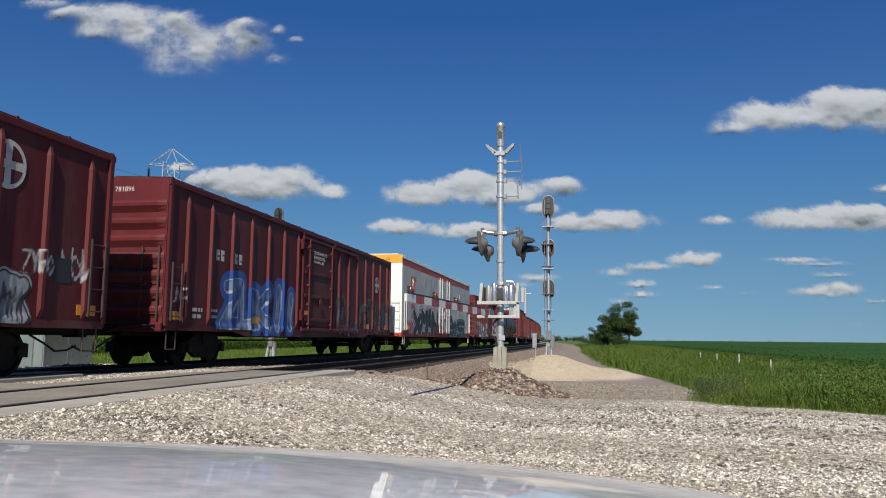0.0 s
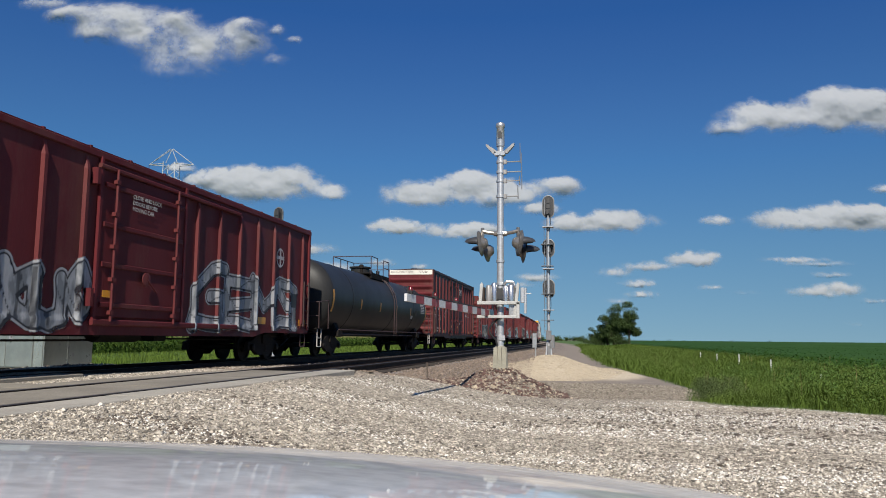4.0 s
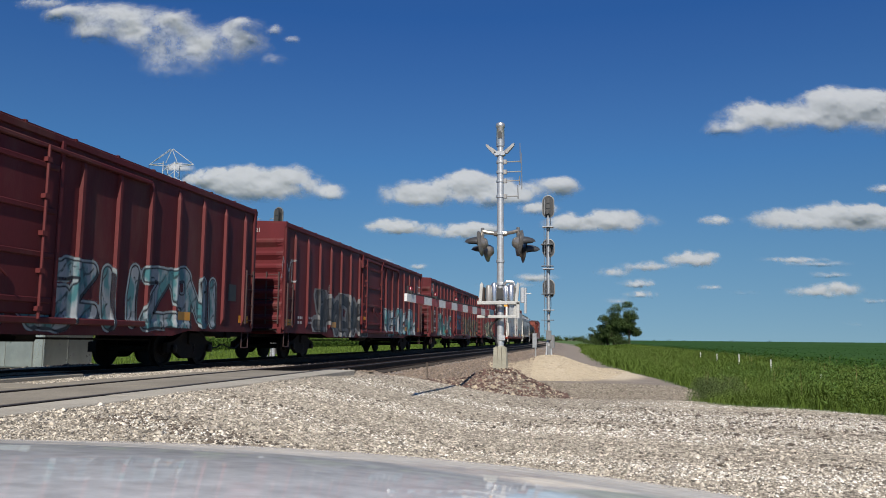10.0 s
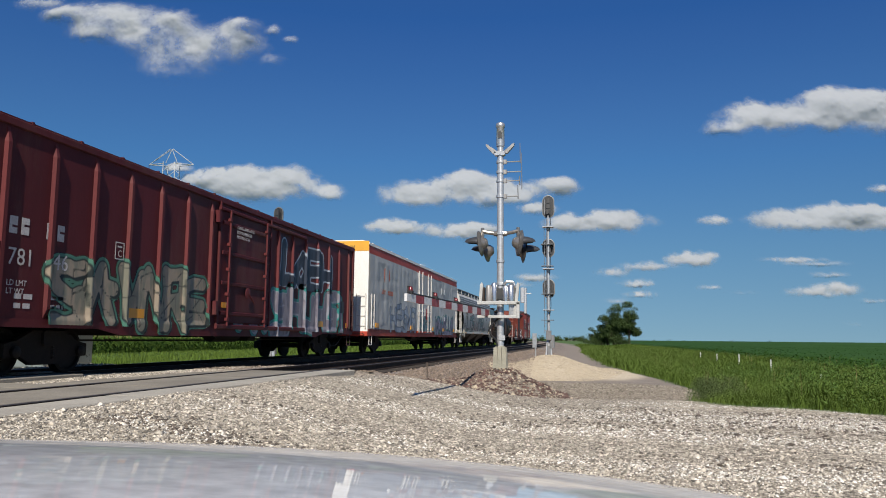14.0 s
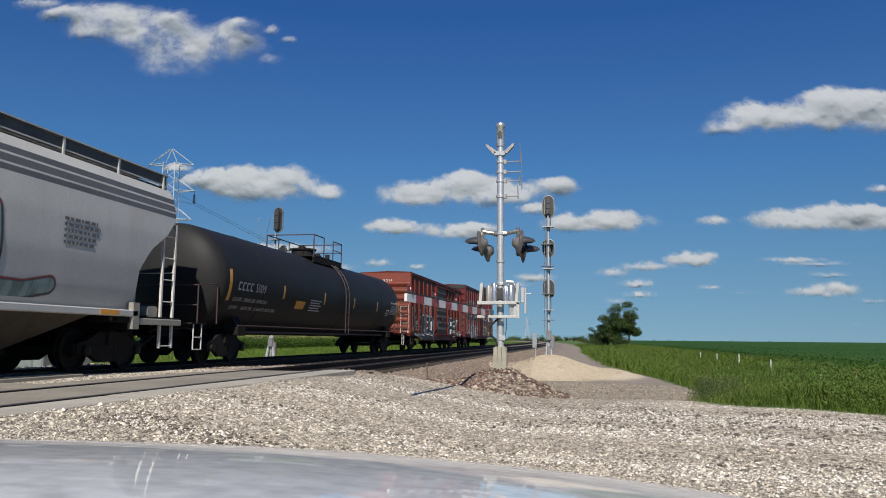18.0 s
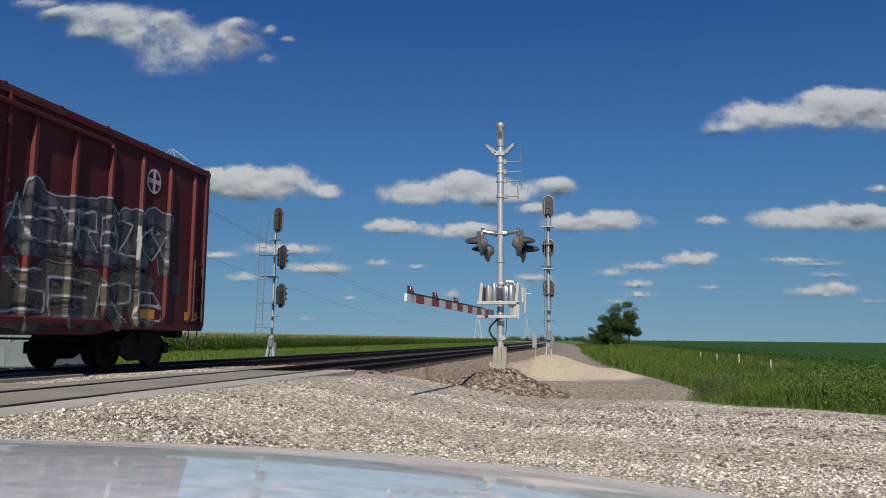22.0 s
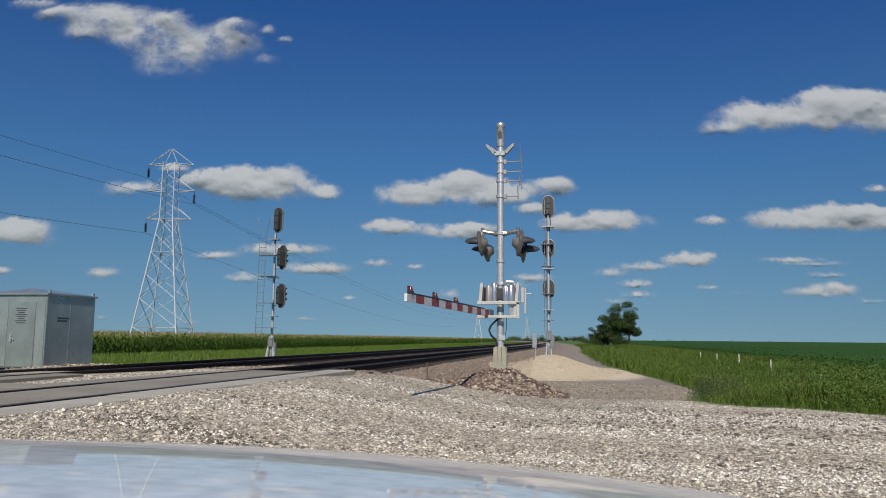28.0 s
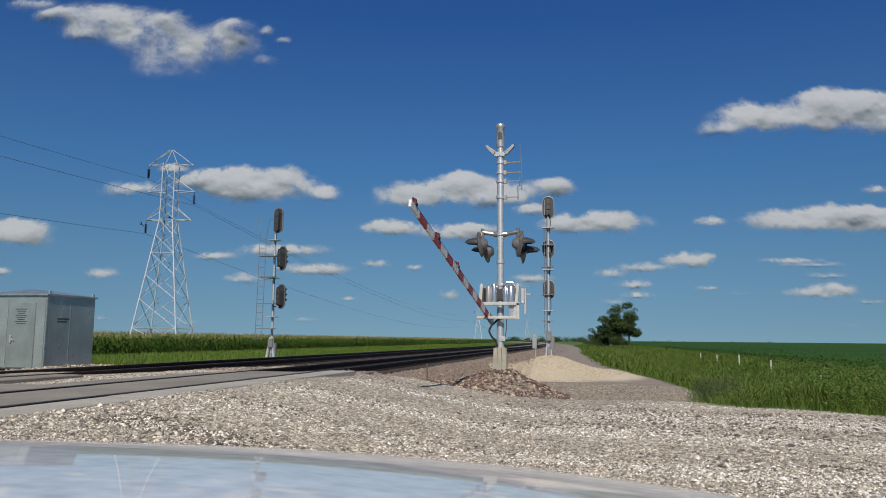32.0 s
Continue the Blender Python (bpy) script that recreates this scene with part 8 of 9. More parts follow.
def equipment_cabinet():
    th = thing("equipment_cabinet", "grey aluminium railway equipment cabinet with louvred door", "equipment cabinet", at=pose(-14.86, 18.78, -0.32, 0, 0, -1))
    W, D, H = 2.1, 2.05, 2.16
    part("body", Buf().box(-W, 0, 0, D, 0.12, H, 0.015), "cabinet", th)
    # plinth block in black: the shaded gap between the feet is painted in
    part("plinth", Buf().box(-W + 0.12, -0.12, 0.12, D - 0.12, -0.15, 0.12), "signal_black", th)
    for x, y in ((-W + 0.03, 0.03), (-0.11, 0.03), (-0.11, D - 0.11)):
        part("foot", Buf().box(x, x + 0.08, y, y + 0.08, -0.2, 0.1), "cabinet", th)
    part("roof", Buf().add([(-W - 0.05, -0.06, H), (0.05, -0.06, H), (0.05, D + 0.06, H), (-W - 0.05, D + 0.06, H), (-W - 0.05, -0.06, H + 0.05), (0.05, -0.06, H + 0.05), (0.05, D + 0.06, H + 0.05), (-W - 0.05, D + 0.06, H + 0.05), (-W / 2, D / 2 - 0.4, H + 0.22), (-W / 2, D / 2 + 0.4, H + 0.22)], [(0, 3, 2, 1), (0, 1, 5, 4), (1, 2, 6, 5), (2, 3, 7, 6), (3, 0, 4, 7), (4, 5, 8), (5, 6, 9, 8), (6, 7, 9), (7, 4, 8, 9)]), "cabinet", th)
    door = part("door", Buf().box(-1.2, -0.34, -0.03, 0.0, 0.16, H - 0.2, 0.01), "cabinet", th)
    part("side_panel", Buf().box(-W + 0.3, -1.23, -0.02, 0.0, 0.16, H - 0.1, 0.006), "cabinet", th)
    part("side_panel", Buf().box(-0.31, -0.03, -0.02, 0.0, 0.16, H - 0.1, 0.006), "cabinet", th)
    for y, z, r in ((0.72, 0.95, 0.05), (0.98, 0.72, 0.075), (1.2, 0.48, 0.06), (0.62, 0.78, 0.04)):
        part("scuff", Buf().lathe([(r, 0.001), (r * 0.96, 0.003), (r * 0.3, 0.0035)], "x", (0.0, y, z), 12), "scuffed_metal", th, "bright scuff mark")
    part("seam", Buf().box(0.0, 0.006, 0.96, 0.98, 0.14, H - 0.04), "cabinet", th)
    part("seam", Buf().box(0.0, 0.006, 0.0, 0.05, 0.14, H - 0.02), "cabinet", th)
    part("notice", Buf().box(-1.0, -0.55, -0.034, -0.03, 1.32, 1.82), "cabinet", door, "silver notice plate with dark print")
    for i in range(8):
        part("print_line", Buf().box(-0.96 + 0.035 * (i % 3), -0.59 - 0.035 * (i % 3), -0.037, -0.034, 1.765 - i * 0.058, 1.79 - i * 0.058), "signal_case_worn", door)
    part("handle", Buf().box(-1.08, -1.03, -0.09, -0.03, 0.85, 1.05, 0.01).tube((-1.05, -0.06, 0.95), (-0.95, -0.07, 0.9), 0.012), "galv", door)
    for y in (0.1, D - 0.1):
        part("lifting_eye", Buf().lathe([(0.03, -0.015), (0.06, -0.015), (0.06, 0.015), (0.03, 0.015)], "x", (0.0, y, H + 0.09), 10), "galv", th)
    part("lifting_eye", Buf().lathe([(0.03, -0.015), (0.06, -0.015), (0.06, 0.015), (0.03, 0.015)], "x", (-W, 0.1, H + 0.09), 10), "galv", th)
    for i, zz in enumerate((1.5, 1.42)):
        part("stencil_line", Buf().box(0.001, 0.004, 0.45, 0.95 - 0.1 * i, zz, zz + 0.045), "signal_case_worn", th)


equipment_cabinet()


def marker(x, y, z, tall, label):
    part_b = Buf().box(-0.028, 0.028, -0.02, 0.02, 0, tall, 0.01)
    ob = part("marker_post", part_b, "post_white", None, at=(x, y, z))
    return tagged(ob, label, "marker post", "marker posts")


for _i in range(5):
    _y = 32.3 + _i * 8.55
    marker(8.83 + 0.04 * _i, _y, ground_at(9.0, _y) - 0.1, (0.50, 0.84, 0.96, 0.82, 0.8)[_i], "slim white marker post in the weeds")
_ob = part("sign_post", Buf().box(-0.10, 0.10, -0.02, 0.02, 0.42, 1.08, 0.01).box(0.02, 0.08, 0.02, 0.06, -0.4, 1.0, 0.01), "alu", None, at=pose(-2.55, 36.0, -0.08, 0, 0, 8))
tagged(_ob, "grey metal marker plate on a short post", "marker")
_ob = part("stake", Buf().box(-0.011, 0.011, -0.011, 0.011, -0.2, 0.44, 0.003).box(-0.016, 0.016, -0.012, -0.008, 0.28, 0.44), "bark", None, at=pose(-3.75, 17.6, ground_at(-3.75, 17.6)))
tagged(_ob, "short weathered wooden stake in the ballast", "stake")


def pylon(x, y, z, tall, turn, label, small=False):
    """A four-legged lattice tower with three pairs of arms."""
    th = thing("lattice_pylon", label, "power pylon", "power line pylons", at=pose(x, y, z, 0, 0, turn))
    base, waist, wz = tall * 0.121, tall * 0.033, tall * 0.64
    r = 0.115 if not small else 0.22
    levels = [0, 0.10, 0.24, 0.36, 0.47, 0.56, 0.64]

    def corner(k, f):
        h = f * tall
        w = base + (waist - base) * min(1, h / wz)
        sx, sy = ((-1, -1), (1, -1), (1, 1), (-1, 1))[k]
        return Vector((sx * w, sy * w, h))
    for k in range(4):
        part("leg", Buf().tube(corner(k, 0), corner(k, 0.64), r, r * 0.8, 5).tube(corner(k, 0.64), Vector((corner(k, 0.64).x * 0.9, corner(k, 0.64).y * 0.9, tall * 0.93)), r * 0.7, r * 0.6, 5), "galv_bright", th)
    for k in range(4):
        b = Buf()
        for f0, f1 in zip(levels, levels[1:]):
            b.tube(corner(k, f0), corner((k + 1) % 4, f1), r * 0.45, n=4).tube(corner((k + 1) % 4, f0), corner(k, f1), r * 0.45, n=4)
            b.tube(corner(k, f1), corner((k + 1) % 4, f1), r * 0.4, n=4) if f1 in (0.10, 0.47, 0.64) else None
        for i in range(6):
            f0, f1 = 0.64 + i * 0.048, 0.64 + (i + 1) * 0.048
            p, q = corner(k, 0.64), corner((k + 1) % 4, 0.64)
            b.tube((p.x * 0.95, p.y * 0.95, f0 * tall), (q.x * 0.95, q.y * 0.95, f1 * tall), r * 0.4, n=4)
        part("bracing", b, "galv_bright", th)
    tips = []
    for f, out in ((0.64, 0.115), (0.785, 0.125), (0.92, 0.115)):
        for s in (-1, 1):
            o = out if not (f == 0.785 and s < 0) else 0.115
            tip = Vector((s * o * tall, 0, f * tall))
            b = Buf()
            for yy in (-1, 1):
                b.tube((s * waist * 0.95, yy * waist * 0.95, f * tall), tip, r * 0.6, n=4)
                b.tube((s * waist * 0.95, yy * waist * 0.95, f * tall + tall * 0.065) if f < 0.9 else (s * waist * 0.2, yy * waist * 0.2, tall), tip, r * 0.5, n=4)
            part("cross_arm", b, "galv_bright", th)
            tips.append(tip)
    part("peak", Buf().tube((-waist * 0.9, 0, tall * 0.93), (0, 0, tall), r * 0.5, n=4).tube((waist * 0.9, 0, tall * 0.93), (0, 0, tall), r * 0.5, n=4), "galv_bright", th)
    ends = []
    for i, tip in enumerate(tips):
        if i in (0, 3, 4):
            b = Buf()
            for j in range(9):
                zz = -0.02 * tall - j * 0.005 * tall
                b.lathe([(0.1, zz), (0.24, zz - 0.02), (0.1, zz - 0.1)], "z", (tip.x, 0, tip.z), 8)
            b.tube(tip, tip - Vector((0, 0, 0.065 * tall)), 0.05, n=4)
            part("insulator", b, "insulator", th, "brown insulator string")
            ends.append(th.matrix_basis @ (tip - Vector((0, 0, 0.068 * tall))))
    return ends


M["galv_bright"] = mat("pale_galvanised_lattice", (0.50, 0.51, 0.52), (0.42, 0.43, 0.44), 0.5, 1.0, 0.0, metal=0.2)
M["insulator"] = plain("brown_glaze", (0.05, 0.028, 0.03), 0.3)
M["wire"] = plain("dull_wire", (0.10, 0.10, 0.11), 0.6, 0.3)


def wire(a, b, sag, r):
    pts = [a.lerp(b, t) - Vector((0, 0, sag * 4 * t * (1 - t))) for t in np.linspace(0, 1, 25)]
    b2 = Buf()
    for p in pts:
        b2.v += [(p.x - r, p.y, p.z), (p.x, p.y, p.z + r), (p.x + r, p.y, p.z), (p.x, p.y, p.z - r)]
    b2.f += [(4 * j + i, 4 * j + (i + 1) % 4, 4 * j + 4 + (i + 1) % 4, 4 * j + 4 + i) for j in range(len(pts) - 1) for i in range(4)]
    ob = part("power_wire", b2, "wire", None)
    return tagged(ob, "thin dark overhead power wire strung between pylons", "power wire", "power wires")


def power_line():
    px, py = -64.1, 106.7
    ends = pylon(px, py, -1.15, 31.0, 8, "pale galvanised lattice power pylon standing in the corn")
    far = pylon(-100, 690, -1.2, 31.0, 8, "far lattice power pylon beyond the corn", True)
    far2 = pylon(-83, 1030, -1.2, 31.0, 8, "far lattice power pylon beyond the corn", True)
    back = pylon(-32, -260, -1.2, 31.0, 8, "lattice power pylon behind the road", True)
    for a, b, c, d in zip(ends, far, back, far2):
        wire(a, b, 9, 0.026)
        wire(a, c, 7, 0.025)
        wire(b, d, 8, 0.06)


power_line()


# ---- the parked vehicle's bonnet ----


def car_bonnet():
    car = thing("parked_car", "silver-white glossy bonnet of the parked car", "car", at=(0, 0, 0))
    th0 = math.atan2(AHEAD.x, AHEAD.y)
    s0, nr, na = 1.15, 46, 100
    v = []
    z_eye = EYE.z
    for j in range(na + 1):
        th = radians(-100 + 200 * j / na)
        tc = max(-0.9, min(0.9, th))
        a = 0.1535 + 0.078 * tc + 0.012 * tc * tc
        reach = min(1.46, 0.95 / max(0.01, abs(math.sin(th))))
        for i in range(nr + 1):
            s = 0.34 + (reach - 0.34) * i / nr
            d = s - s0
            curv = 0.17 if d < 0 else 0.17 + 2.2 * d
            h = a * s + 0.5 * curv * d * d / s0
            b = th0 + th
            v.append((s * math.sin(b), s * math.cos(b), z_eye - h))
    k = nr + 1
    f = [(j * k + i, (j + 1) * k + i, (j + 1) * k + i + 1, j * k + i + 1) for j in range(na) for i in range(nr)]
    n0 = len(v)
    v += [(x, y, z - 0.03) for x, y, z in v]
    f += [tuple(n0 + q for q in reversed(g)) for g in f]
    rim = [j * k for j in range(na + 1)] + [na * k + i for i in range(1, nr + 1)] + [j * k + nr for j in range(na - 1, -1, -1)] + [i for i in range(nr - 1, 0, -1)]
    f += [(a, n0 + a, n0 + b, b) for a, b in zip(rim, rim[1:] + rim[:1])]
    part("bonnet", Buf().add(v, f), "car_paint", car, "glossy silver-white bonnet mirroring the sky", True)
    # front body below the bonnet
    body = Buf()
    ring = []
    for j in range(0, na + 1, 4):
        th = radians(-100 + 200 * j / na)
        out = 0.96 * min(1.46, 0.95 / max(0.01, abs(math.sin(th))))
        ring.append((out * math.sin(th0 + th), out * math.cos(th0 + th)))
    body.prism(ring, -0.22, 0.27, "z")
    part("front_body", body, "car_paint", car)
    for s in (-52, 52):
        th = th0 + radians(s)
        part("tyre", Buf().lathe([(0.2, -0.1), (0.32, -0.11), (0.34, -0.06), (0.34, 0.06), (0.32, 0.11), (0.2, 0.1)], "x", n=24), "tyre", car, at=pose(0.98 * math.sin(th), 0.98 * math.cos(th), -0.13, 0, 0, -math.degrees(th0) * 1.0), smooth=True)


M["car_paint"] = mat("silver_white_clearcoat", (0.67, 0.675, 0.67), (0.63, 0.635, 0.635), 0.4, 2.0, 0.0, metal=0.0, coat=0.8)
for _n in M["car_paint"].node_tree.nodes:
    if _n.type == "BSDF_PRINCIPLED":
        _n.inputs["Coat Roughness"].default_value = 0.03
car_bonnet()

# ---- clouds ----
CLOUD_FAR, RELIEF = 3400.0, 0.56


def cloud_material():
    m = bpy.data.materials.new("cloud_vapour")
    m.use_nodes = True
    nt = m.node_tree
    n, link = nt.nodes, nt.links.new
    bs = n["Principled BSDF"]
    bs.inputs["Base Color"].default_value, bs.inputs["Roughness"].default_value = (0.46, 0.468, 0.482, 1), 1.0
    bs.inputs["Specular IOR Level"].default_value = 0.0
    at = n.new("ShaderNodeAttribute")
    at.attribute_name = "dense"
    tc = n.new("ShaderNodeTexCoord")
    ns = n.new("ShaderNodeTexNoise")
    ns.inputs["Scale"].default_value, ns.inputs["Detail"].default_value, ns.inputs["Roughness"].default_value = 0.045, 6, 0.66
    link(tc.outputs["Object"], ns.inputs["Vector"])
    sub = n.new("ShaderNodeMath")
    sub.operation = "MULTIPLY_ADD"
    sub.inputs[1].default_value, sub.inputs[2].default_value = 0.62, -0.33
    link(ns.outputs["Fac"], sub.inputs[0])
    add = n.new("ShaderNodeMath")
    link(at.outputs["Fac"], add.inputs[0])
    link(sub.outputs[0], add.inputs[1])
    mr = n.new("ShaderNodeMapRange")
    mr.interpolation_type = "SMOOTHSTEP"
    mr.inputs[1].default_value, mr.inputs[2].default_value = -0.05, 1.45
    mr.inputs[4].default_value = 0.93
    link(add.outputs[0], mr.inputs[0])
    tr = n.new("ShaderNodeBsdfTransparent")
    mx = n.new("ShaderNodeMixShader")
    tl = n.new("ShaderNodeBsdfTranslucent")
    tl.inputs["Color"].default_value = (0.50, 0.515, 0.54, 1)
    both = n.new("ShaderNodeMixShader")
    both.inputs[0].default_value = 0.36
    link(bs.outputs[0], both.inputs[1])
    link(tl.outputs[0], both.inputs[2])
    link(mr.outputs[0], mx.inputs[0])
    link(tr.outputs[0], mx.inputs[1])
    link(both.outputs[0], mx.inputs[2])
    link(mx.outputs[0], n["Material Output"].inputs["Surface"])
    return m


CLOUD = cloud_material()
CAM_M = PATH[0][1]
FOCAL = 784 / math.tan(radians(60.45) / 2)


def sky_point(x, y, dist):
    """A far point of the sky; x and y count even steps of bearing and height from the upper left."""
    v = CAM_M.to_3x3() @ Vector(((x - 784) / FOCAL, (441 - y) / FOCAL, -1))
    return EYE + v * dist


def cloud(blobs, seed, label="white fair-weather cumulus cloud with a grey base", thin=1.0):
    """A relief of rounded billows over a soft-edged field; blobs: ellipses x, y, half width, half height."""
    x0, x1 = min(b[0] - 1.25 * b[2] for b in blobs) - 12, max(b[0] + 1.25 * b[2] for b in blobs) + 12
    y0, y1 = min(b[1] - 1.3 * b[3] for b in blobs) - 10, max(b[1] + 1.3 * b[3] for b in blobs) + 10
    step = 1.7 if (x1 - x0) > 150 else 1.2
    nx, ny = int((x1 - x0) / step) + 2, int((y1 - y0) / step) + 2
    gx, gy = np.meshgrid(np.linspace(x0, x1, nx), np.linspace(y0, y1, ny), indexing="ij")
    thin *= 0.72 + 0.28 * min(1.0, max(b[3] for b in blobs) / 22.0)
    thin *= 0.66 if y0 > 430 else 1.0
    size = float(np.clip(1.5 * np.mean([b[3] for b in blobs]), 11, 42))
    u, v = gx / size + seed * 31.7, gy / (0.8 * size) + seed * 11.3
    wx = gx + 0.55 * size * fbm(u * 0.9 + 5, v * 0.9, 4)
    wy = gy + 0.55 * size * fbm(u * 0.9, v * 0.9 + 7, 4)
    d, body = np.zeros_like(gx), np.zeros_like(gx)
    for bx, by, rx, ry in blobs:
        yy = (wy - by) / ry
        yy = np.where(yy > 0, yy * 1.02, yy)
        d = 1 - (1 - d) * (1 - np.exp(-1.3 * (((wx - bx) / rx) ** 2 + yy ** 2)))
        body = 1 - (1 - body) * (1 - np.exp(-1.1 * (((gx - bx) / rx) ** 2 + ((gy - by - 0.3 * ry) / (1.25 * ry)) ** 2)))
    rough = fbm(u, v, 6, 0.62)
    soft = fbm(u * 0.9, v * 0.9, 2, 0.4)
    low = smooth_np(-0.2, 1.0, (gy - (y0 + y1) / 2) / (0.5 * (y1 - y0)))      # the base melts into the air
    dens = (d * (1.75 + 2.5 * rough) * (1 - 0.16 * low) - 0.34) * thin * (1.95 - 1.35 * low)
    puff = fbm(u * 1.5 + 3, v * 1.5, 3, 0.45)
    lump = body * (1 + 0.34 * soft) + 0.16 * d * puff
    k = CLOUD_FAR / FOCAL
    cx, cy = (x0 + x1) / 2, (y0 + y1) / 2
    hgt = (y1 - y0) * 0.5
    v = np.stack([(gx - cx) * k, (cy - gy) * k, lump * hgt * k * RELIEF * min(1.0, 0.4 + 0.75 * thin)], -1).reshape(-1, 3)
    idx = np.arange(nx * ny).reshape(nx, ny)
    f = np.stack([idx[:-1, :-1], idx[:-1, 1:], idx[1:, 1:], idx[1:, :-1]], -1).reshape(-1, 4)
    f = f[(dens.ravel()[f] > -0.1).any(1)]
    ob = many("cloud", v, f, CLOUD)
    ob.data.shade_smooth()
    at = ob.data.attributes.new("dense", "FLOAT", "POINT")
    at.data.foreach_set("value", dens.astype(np.float32).ravel())
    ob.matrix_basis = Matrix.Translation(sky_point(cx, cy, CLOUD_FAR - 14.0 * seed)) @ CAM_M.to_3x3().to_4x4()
    tagged(ob, label, "cloud", "clouds")
    DRIFT.append((ob, cx, cy))
    return ob


DRIFT = []
WISP = "thin ragged wisp of white cloud"
cloud([(385, 90, 84, 40), (330, 108, 76, 38), (215, 38, 76, 32), (135, 30, 56, 18), (268, 66, 60, 36), (325, 46, 40, 26), (435, 78, 40, 28), (312, 138, 52, 14), (185, 66, 46, 16), (444, 50, 30, 18)], 1, thin=0.5)
cloud([(490, 108, 24, 15), (494, 58, 18, 12), (526, 74, 14, 9)], 2, WISP, 0.33)
cloud([(85, 8, 50, 14)], 4, WISP, 0.4)
cloud([(1440, 210, 105, 32), (1455, 184, 44, 26), (1535, 186, 54, 30), (1335, 210, 58, 28), (1290, 232, 44, 15), (1585, 212, 70, 38)], 5)
cloud([(470, 332, 95, 30), (430, 322, 70, 24), (520, 322, 40, 24), (588, 345, 32, 14), (370, 320, 40, 14)], 6)
cloud([(255, 335, 62, 15), (320, 300, 30, 10)], 7, WISP, 0.7)
cloud([(765, 345, 92, 26), (830, 325, 50, 20), (890, 345, 100, 24), (985, 328, 42, 17)], 8)
cloud([(705, 403, 60, 15), (810, 413, 55, 15), (850, 405, 42, 12)], 9)
cloud([(1075, 393, 85, 21), (1010, 398, 40, 12)], 10)
cloud([(955, 370, 38, 12)], 11, WISP, 0.8)
cloud([(1440, 392, 125, 22), (1500, 380, 70, 19), (1570, 392, 40, 16)], 12)
cloud([(1268, 391, 30, 11)], 13, WISP, 0.75)
cloud([(1225, 459, 52, 15)], 14)
cloud([(1150, 472, 55, 9), (1092, 484, 32, 9)], 15, WISP, 0.8)
cloud([(1130, 503, 34, 8), (1132, 521, 34, 7), (1095, 532, 26, 6)], 16, WISP, 0.9)
cloud([(1410, 461, 60, 6)], 17, WISP, 0.8)
cloud([(1457, 516, 60, 9), (1475, 511, 30, 9)], 48)
cloud([(1260, 509, 22, 5)], 19, WISP, 0.8)
cloud([(1470, 490, 35, 6), (1540, 532, 24, 5), (1508, 570, 18, 5)], 20, WISP, 0.6)
cloud([(50, 412, 66, 24)], 21)
cloud([(184, 483, 32, 10), (18, 479, 22, 8)], 22)
cloud([(505, 442, 80, 11), (400, 452, 45, 7)], 23, WISP, 0.75)
cloud([(565, 476, 58, 11), (452, 491, 38, 9)], 24)
cloud([(680, 466, 26, 8), (740, 472, 18, 6)], 25, WISP, 0.75)
cloud([(804, 521, 20, 9)], 26)
cloud([(948, 492, 36, 8), (900, 505, 50, 6)], 27, WISP, 0.8)
cloud([(350, 567, 22, 5), (215, 560, 12, 4), (535, 562, 25, 4), (600, 530, 16, 4)], 28, WISP, 0.6)
cloud([(1565, 335, 30, 9)], 29, WISP, 0.55)
cloud([(1330, 515, 26, 4), (1440, 470, 60, 5)], 30, WISP, 0.5)

# ---- movement ----
SPEED, EASE = 14.5086, 0.0051


def along(y0, t):
    """The place along the line of a point that is at y0 at 11 s."""
    return y0 - SPEED * (t - 11) + EASE * (t - 11) ** 2


def car_pose(y):
    d = (bend(y + 6) - bend(y - 6)) / 12
    return pose(TRACK_2 + (bend(y + 6) + bend(y - 6)) / 2, y, 0, 0, 0, -math.degrees(math.atan(d)))


def arm_pose(lift):
    return Matrix.Translation(PIVOT) @ Matrix.Rotation(radians(ARM_TURN), 4, "Z") @ Matrix.Rotation(radians(-lift), 4, "X")


ARM_TURN = -2.6
LIFTS = [(0, 0), (15, 0), (31.0, 0), (31.1, 0.15), (31.2, 1.2), (31.3, 3.0), (31.5, 5.9), (31.7, 8.3), (31.9, 11.1), (32.0, 12.4)]


# ---- birds ----


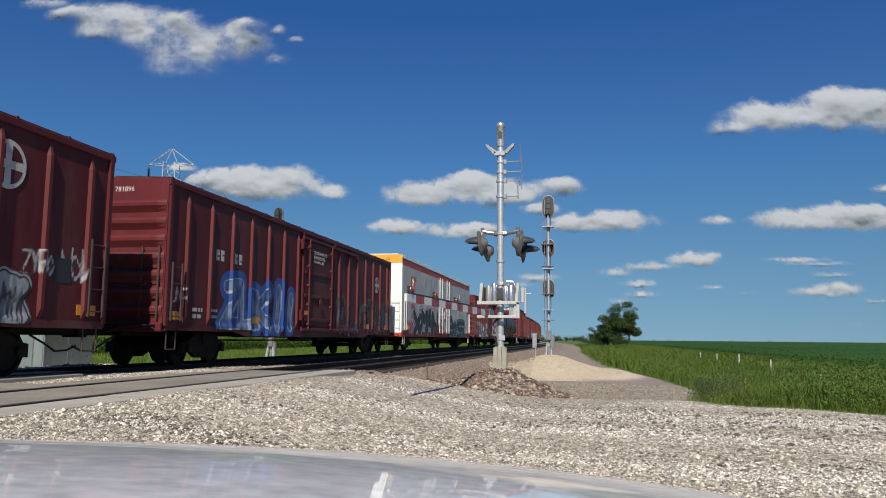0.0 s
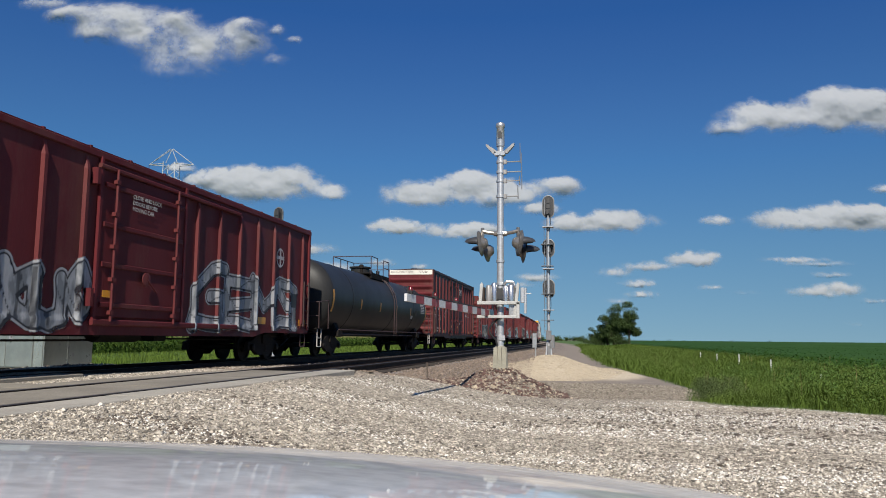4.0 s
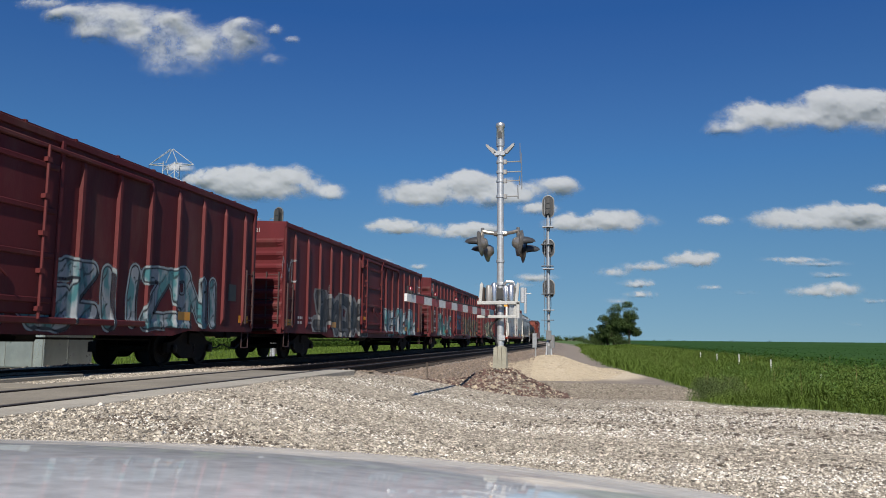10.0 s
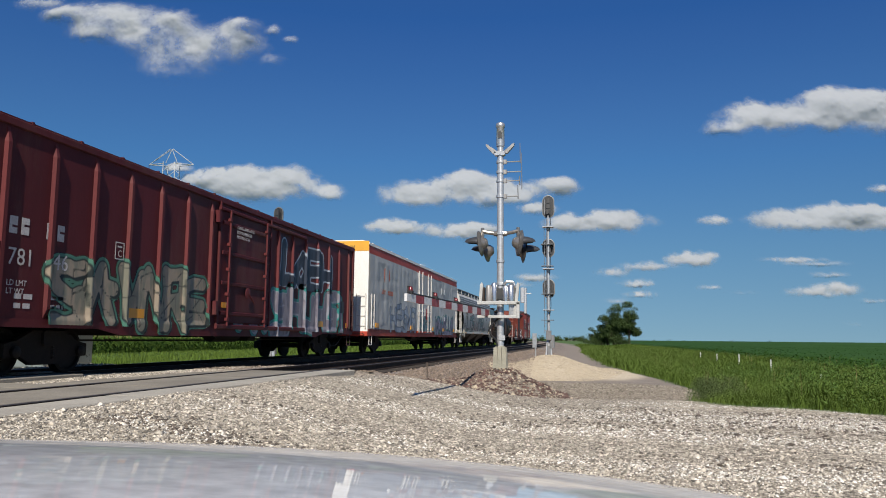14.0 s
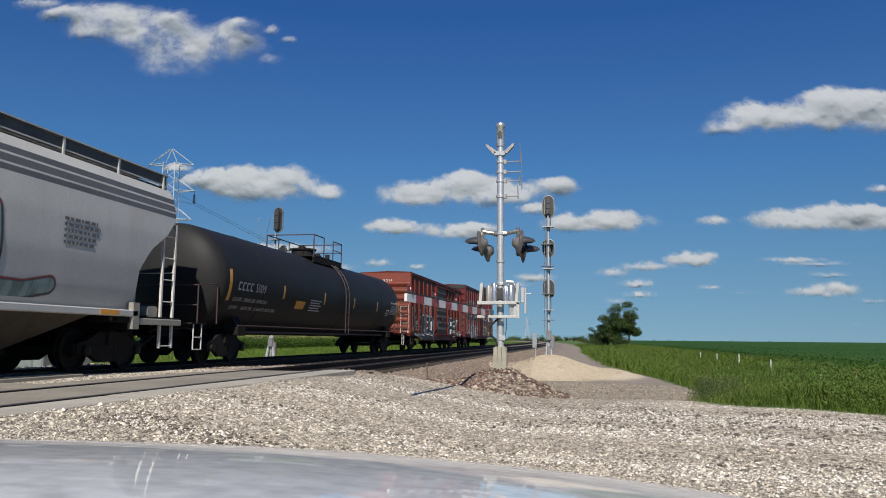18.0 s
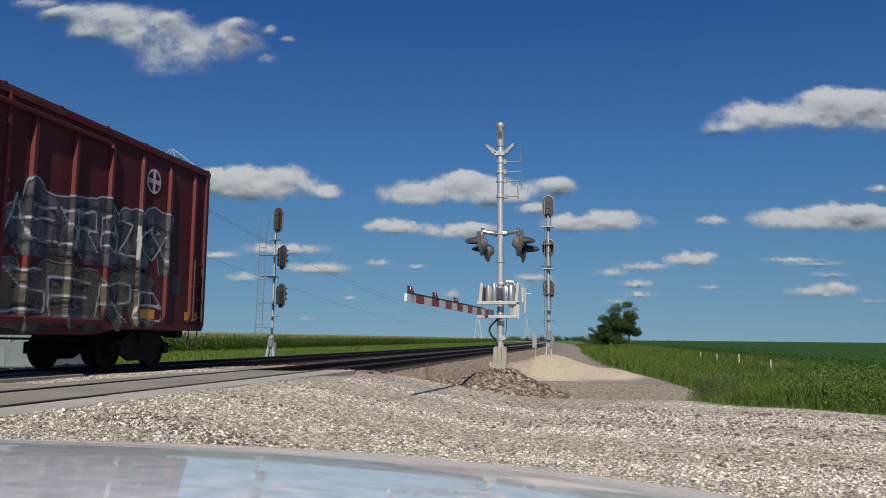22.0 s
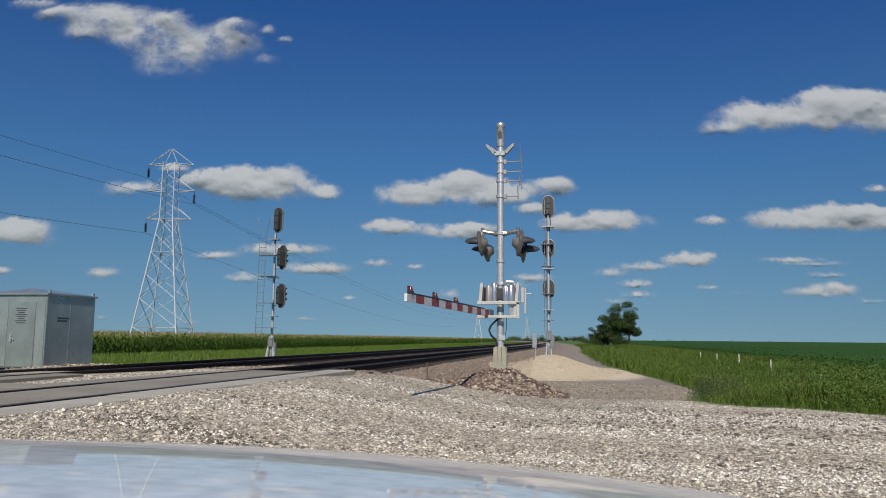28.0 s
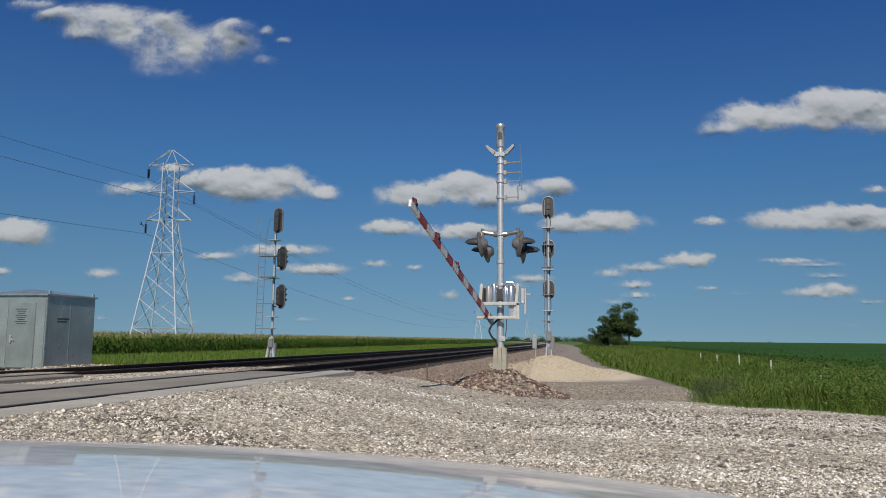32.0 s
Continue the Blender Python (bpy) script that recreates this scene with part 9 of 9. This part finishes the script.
def bird():
    th = thing("bird", "small dark bird wheeling over the field", "bird", "birds")
    part("body", Buf().lathe([(0.004, -0.09), (0.022, -0.06), (0.032, 0.0), (0.024, 0.06), (0.016, 0.085), (0.004, 0.11)], "y", n=10), "feather", th, smooth=True)
    for s in (-1, 1):
        part("wing", Buf().add([(s * 0.02, 0.05, 0.01), (s * 0.02, -0.04, 0.01), (s * 0.10, 0.06, 0.05), (s * 0.10, -0.01, 0.05), (s * 0.19, -0.03, 0.03), (s * 0.02, 0.05, 0.016), (s * 0.02, -0.04, 0.016), (s * 0.10, 0.06, 0.056), (s * 0.10, -0.01, 0.056), (s * 0.19, -0.03, 0.034)], [(0, 2, 3, 1), (2, 4, 3), (5, 6, 8, 7), (7, 8, 9), (0, 5, 7, 2), (2, 7, 9, 4), (4, 9, 8, 3), (3, 8, 6, 1), (1, 6, 5, 0)]), "feather", th)
    part("tail", Buf().prism([(-0.012, -0.08), (0.012, -0.08), (0.035, -0.16), (0.0, -0.13), (-0.035, -0.16)], -0.003, 0.003, "z"), "feather", th)
    return th


M["feather"] = mat("dark_feather", (0.022, 0.02, 0.019), (0.035, 0.031, 0.028), 0.7, 30.0, 0.0)
FLIGHTS = [
    (bird(), [(0, 2700, 520), (28.6, 2300, 500), (29.2, 1546, 460), (29.6, 1434, 429), (29.8, 1370, 369), (30.0, 1388, 311), (30.2, 1466, 275), (30.4, 1553, 239), (30.6, 1554, 329), (30.8, 1388, 425), (31.0, 1183, 408), (31.5, 720, 392), (32.0, 300, 384)]),
    (bird(), [(0, 2800, 540), (28.6, 2400, 520), (29.2, 1590, 474), (29.6, 1441, 437), (29.8, 1420, 355), (30.0, 1466, 312), (30.2, 1556, 296), (30.4, 1600, 350), (30.6, 1493, 408), (30.8, 1287, 435), (31.0, 1134, 417), (31.5, 690, 402), (32.0, 250, 396)]),
]


def motions():
    for n, (ob, way) in enumerate(FLIGHTS):
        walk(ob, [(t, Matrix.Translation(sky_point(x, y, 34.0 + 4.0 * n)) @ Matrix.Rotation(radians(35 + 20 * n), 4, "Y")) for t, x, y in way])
    for car, y0, _length in CARS:
        walk(car, [(t, car_pose(along(y0, t))) for t in range(0, 33)])
    walk(ARM, [(t, arm_pose(a)) for t, a in LIFTS])
    for ob, cx, cy in DRIFT:
        m = ob.matrix_basis.copy()
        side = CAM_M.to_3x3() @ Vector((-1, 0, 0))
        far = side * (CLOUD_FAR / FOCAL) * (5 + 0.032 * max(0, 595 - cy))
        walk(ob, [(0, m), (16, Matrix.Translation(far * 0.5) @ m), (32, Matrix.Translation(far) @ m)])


motions()
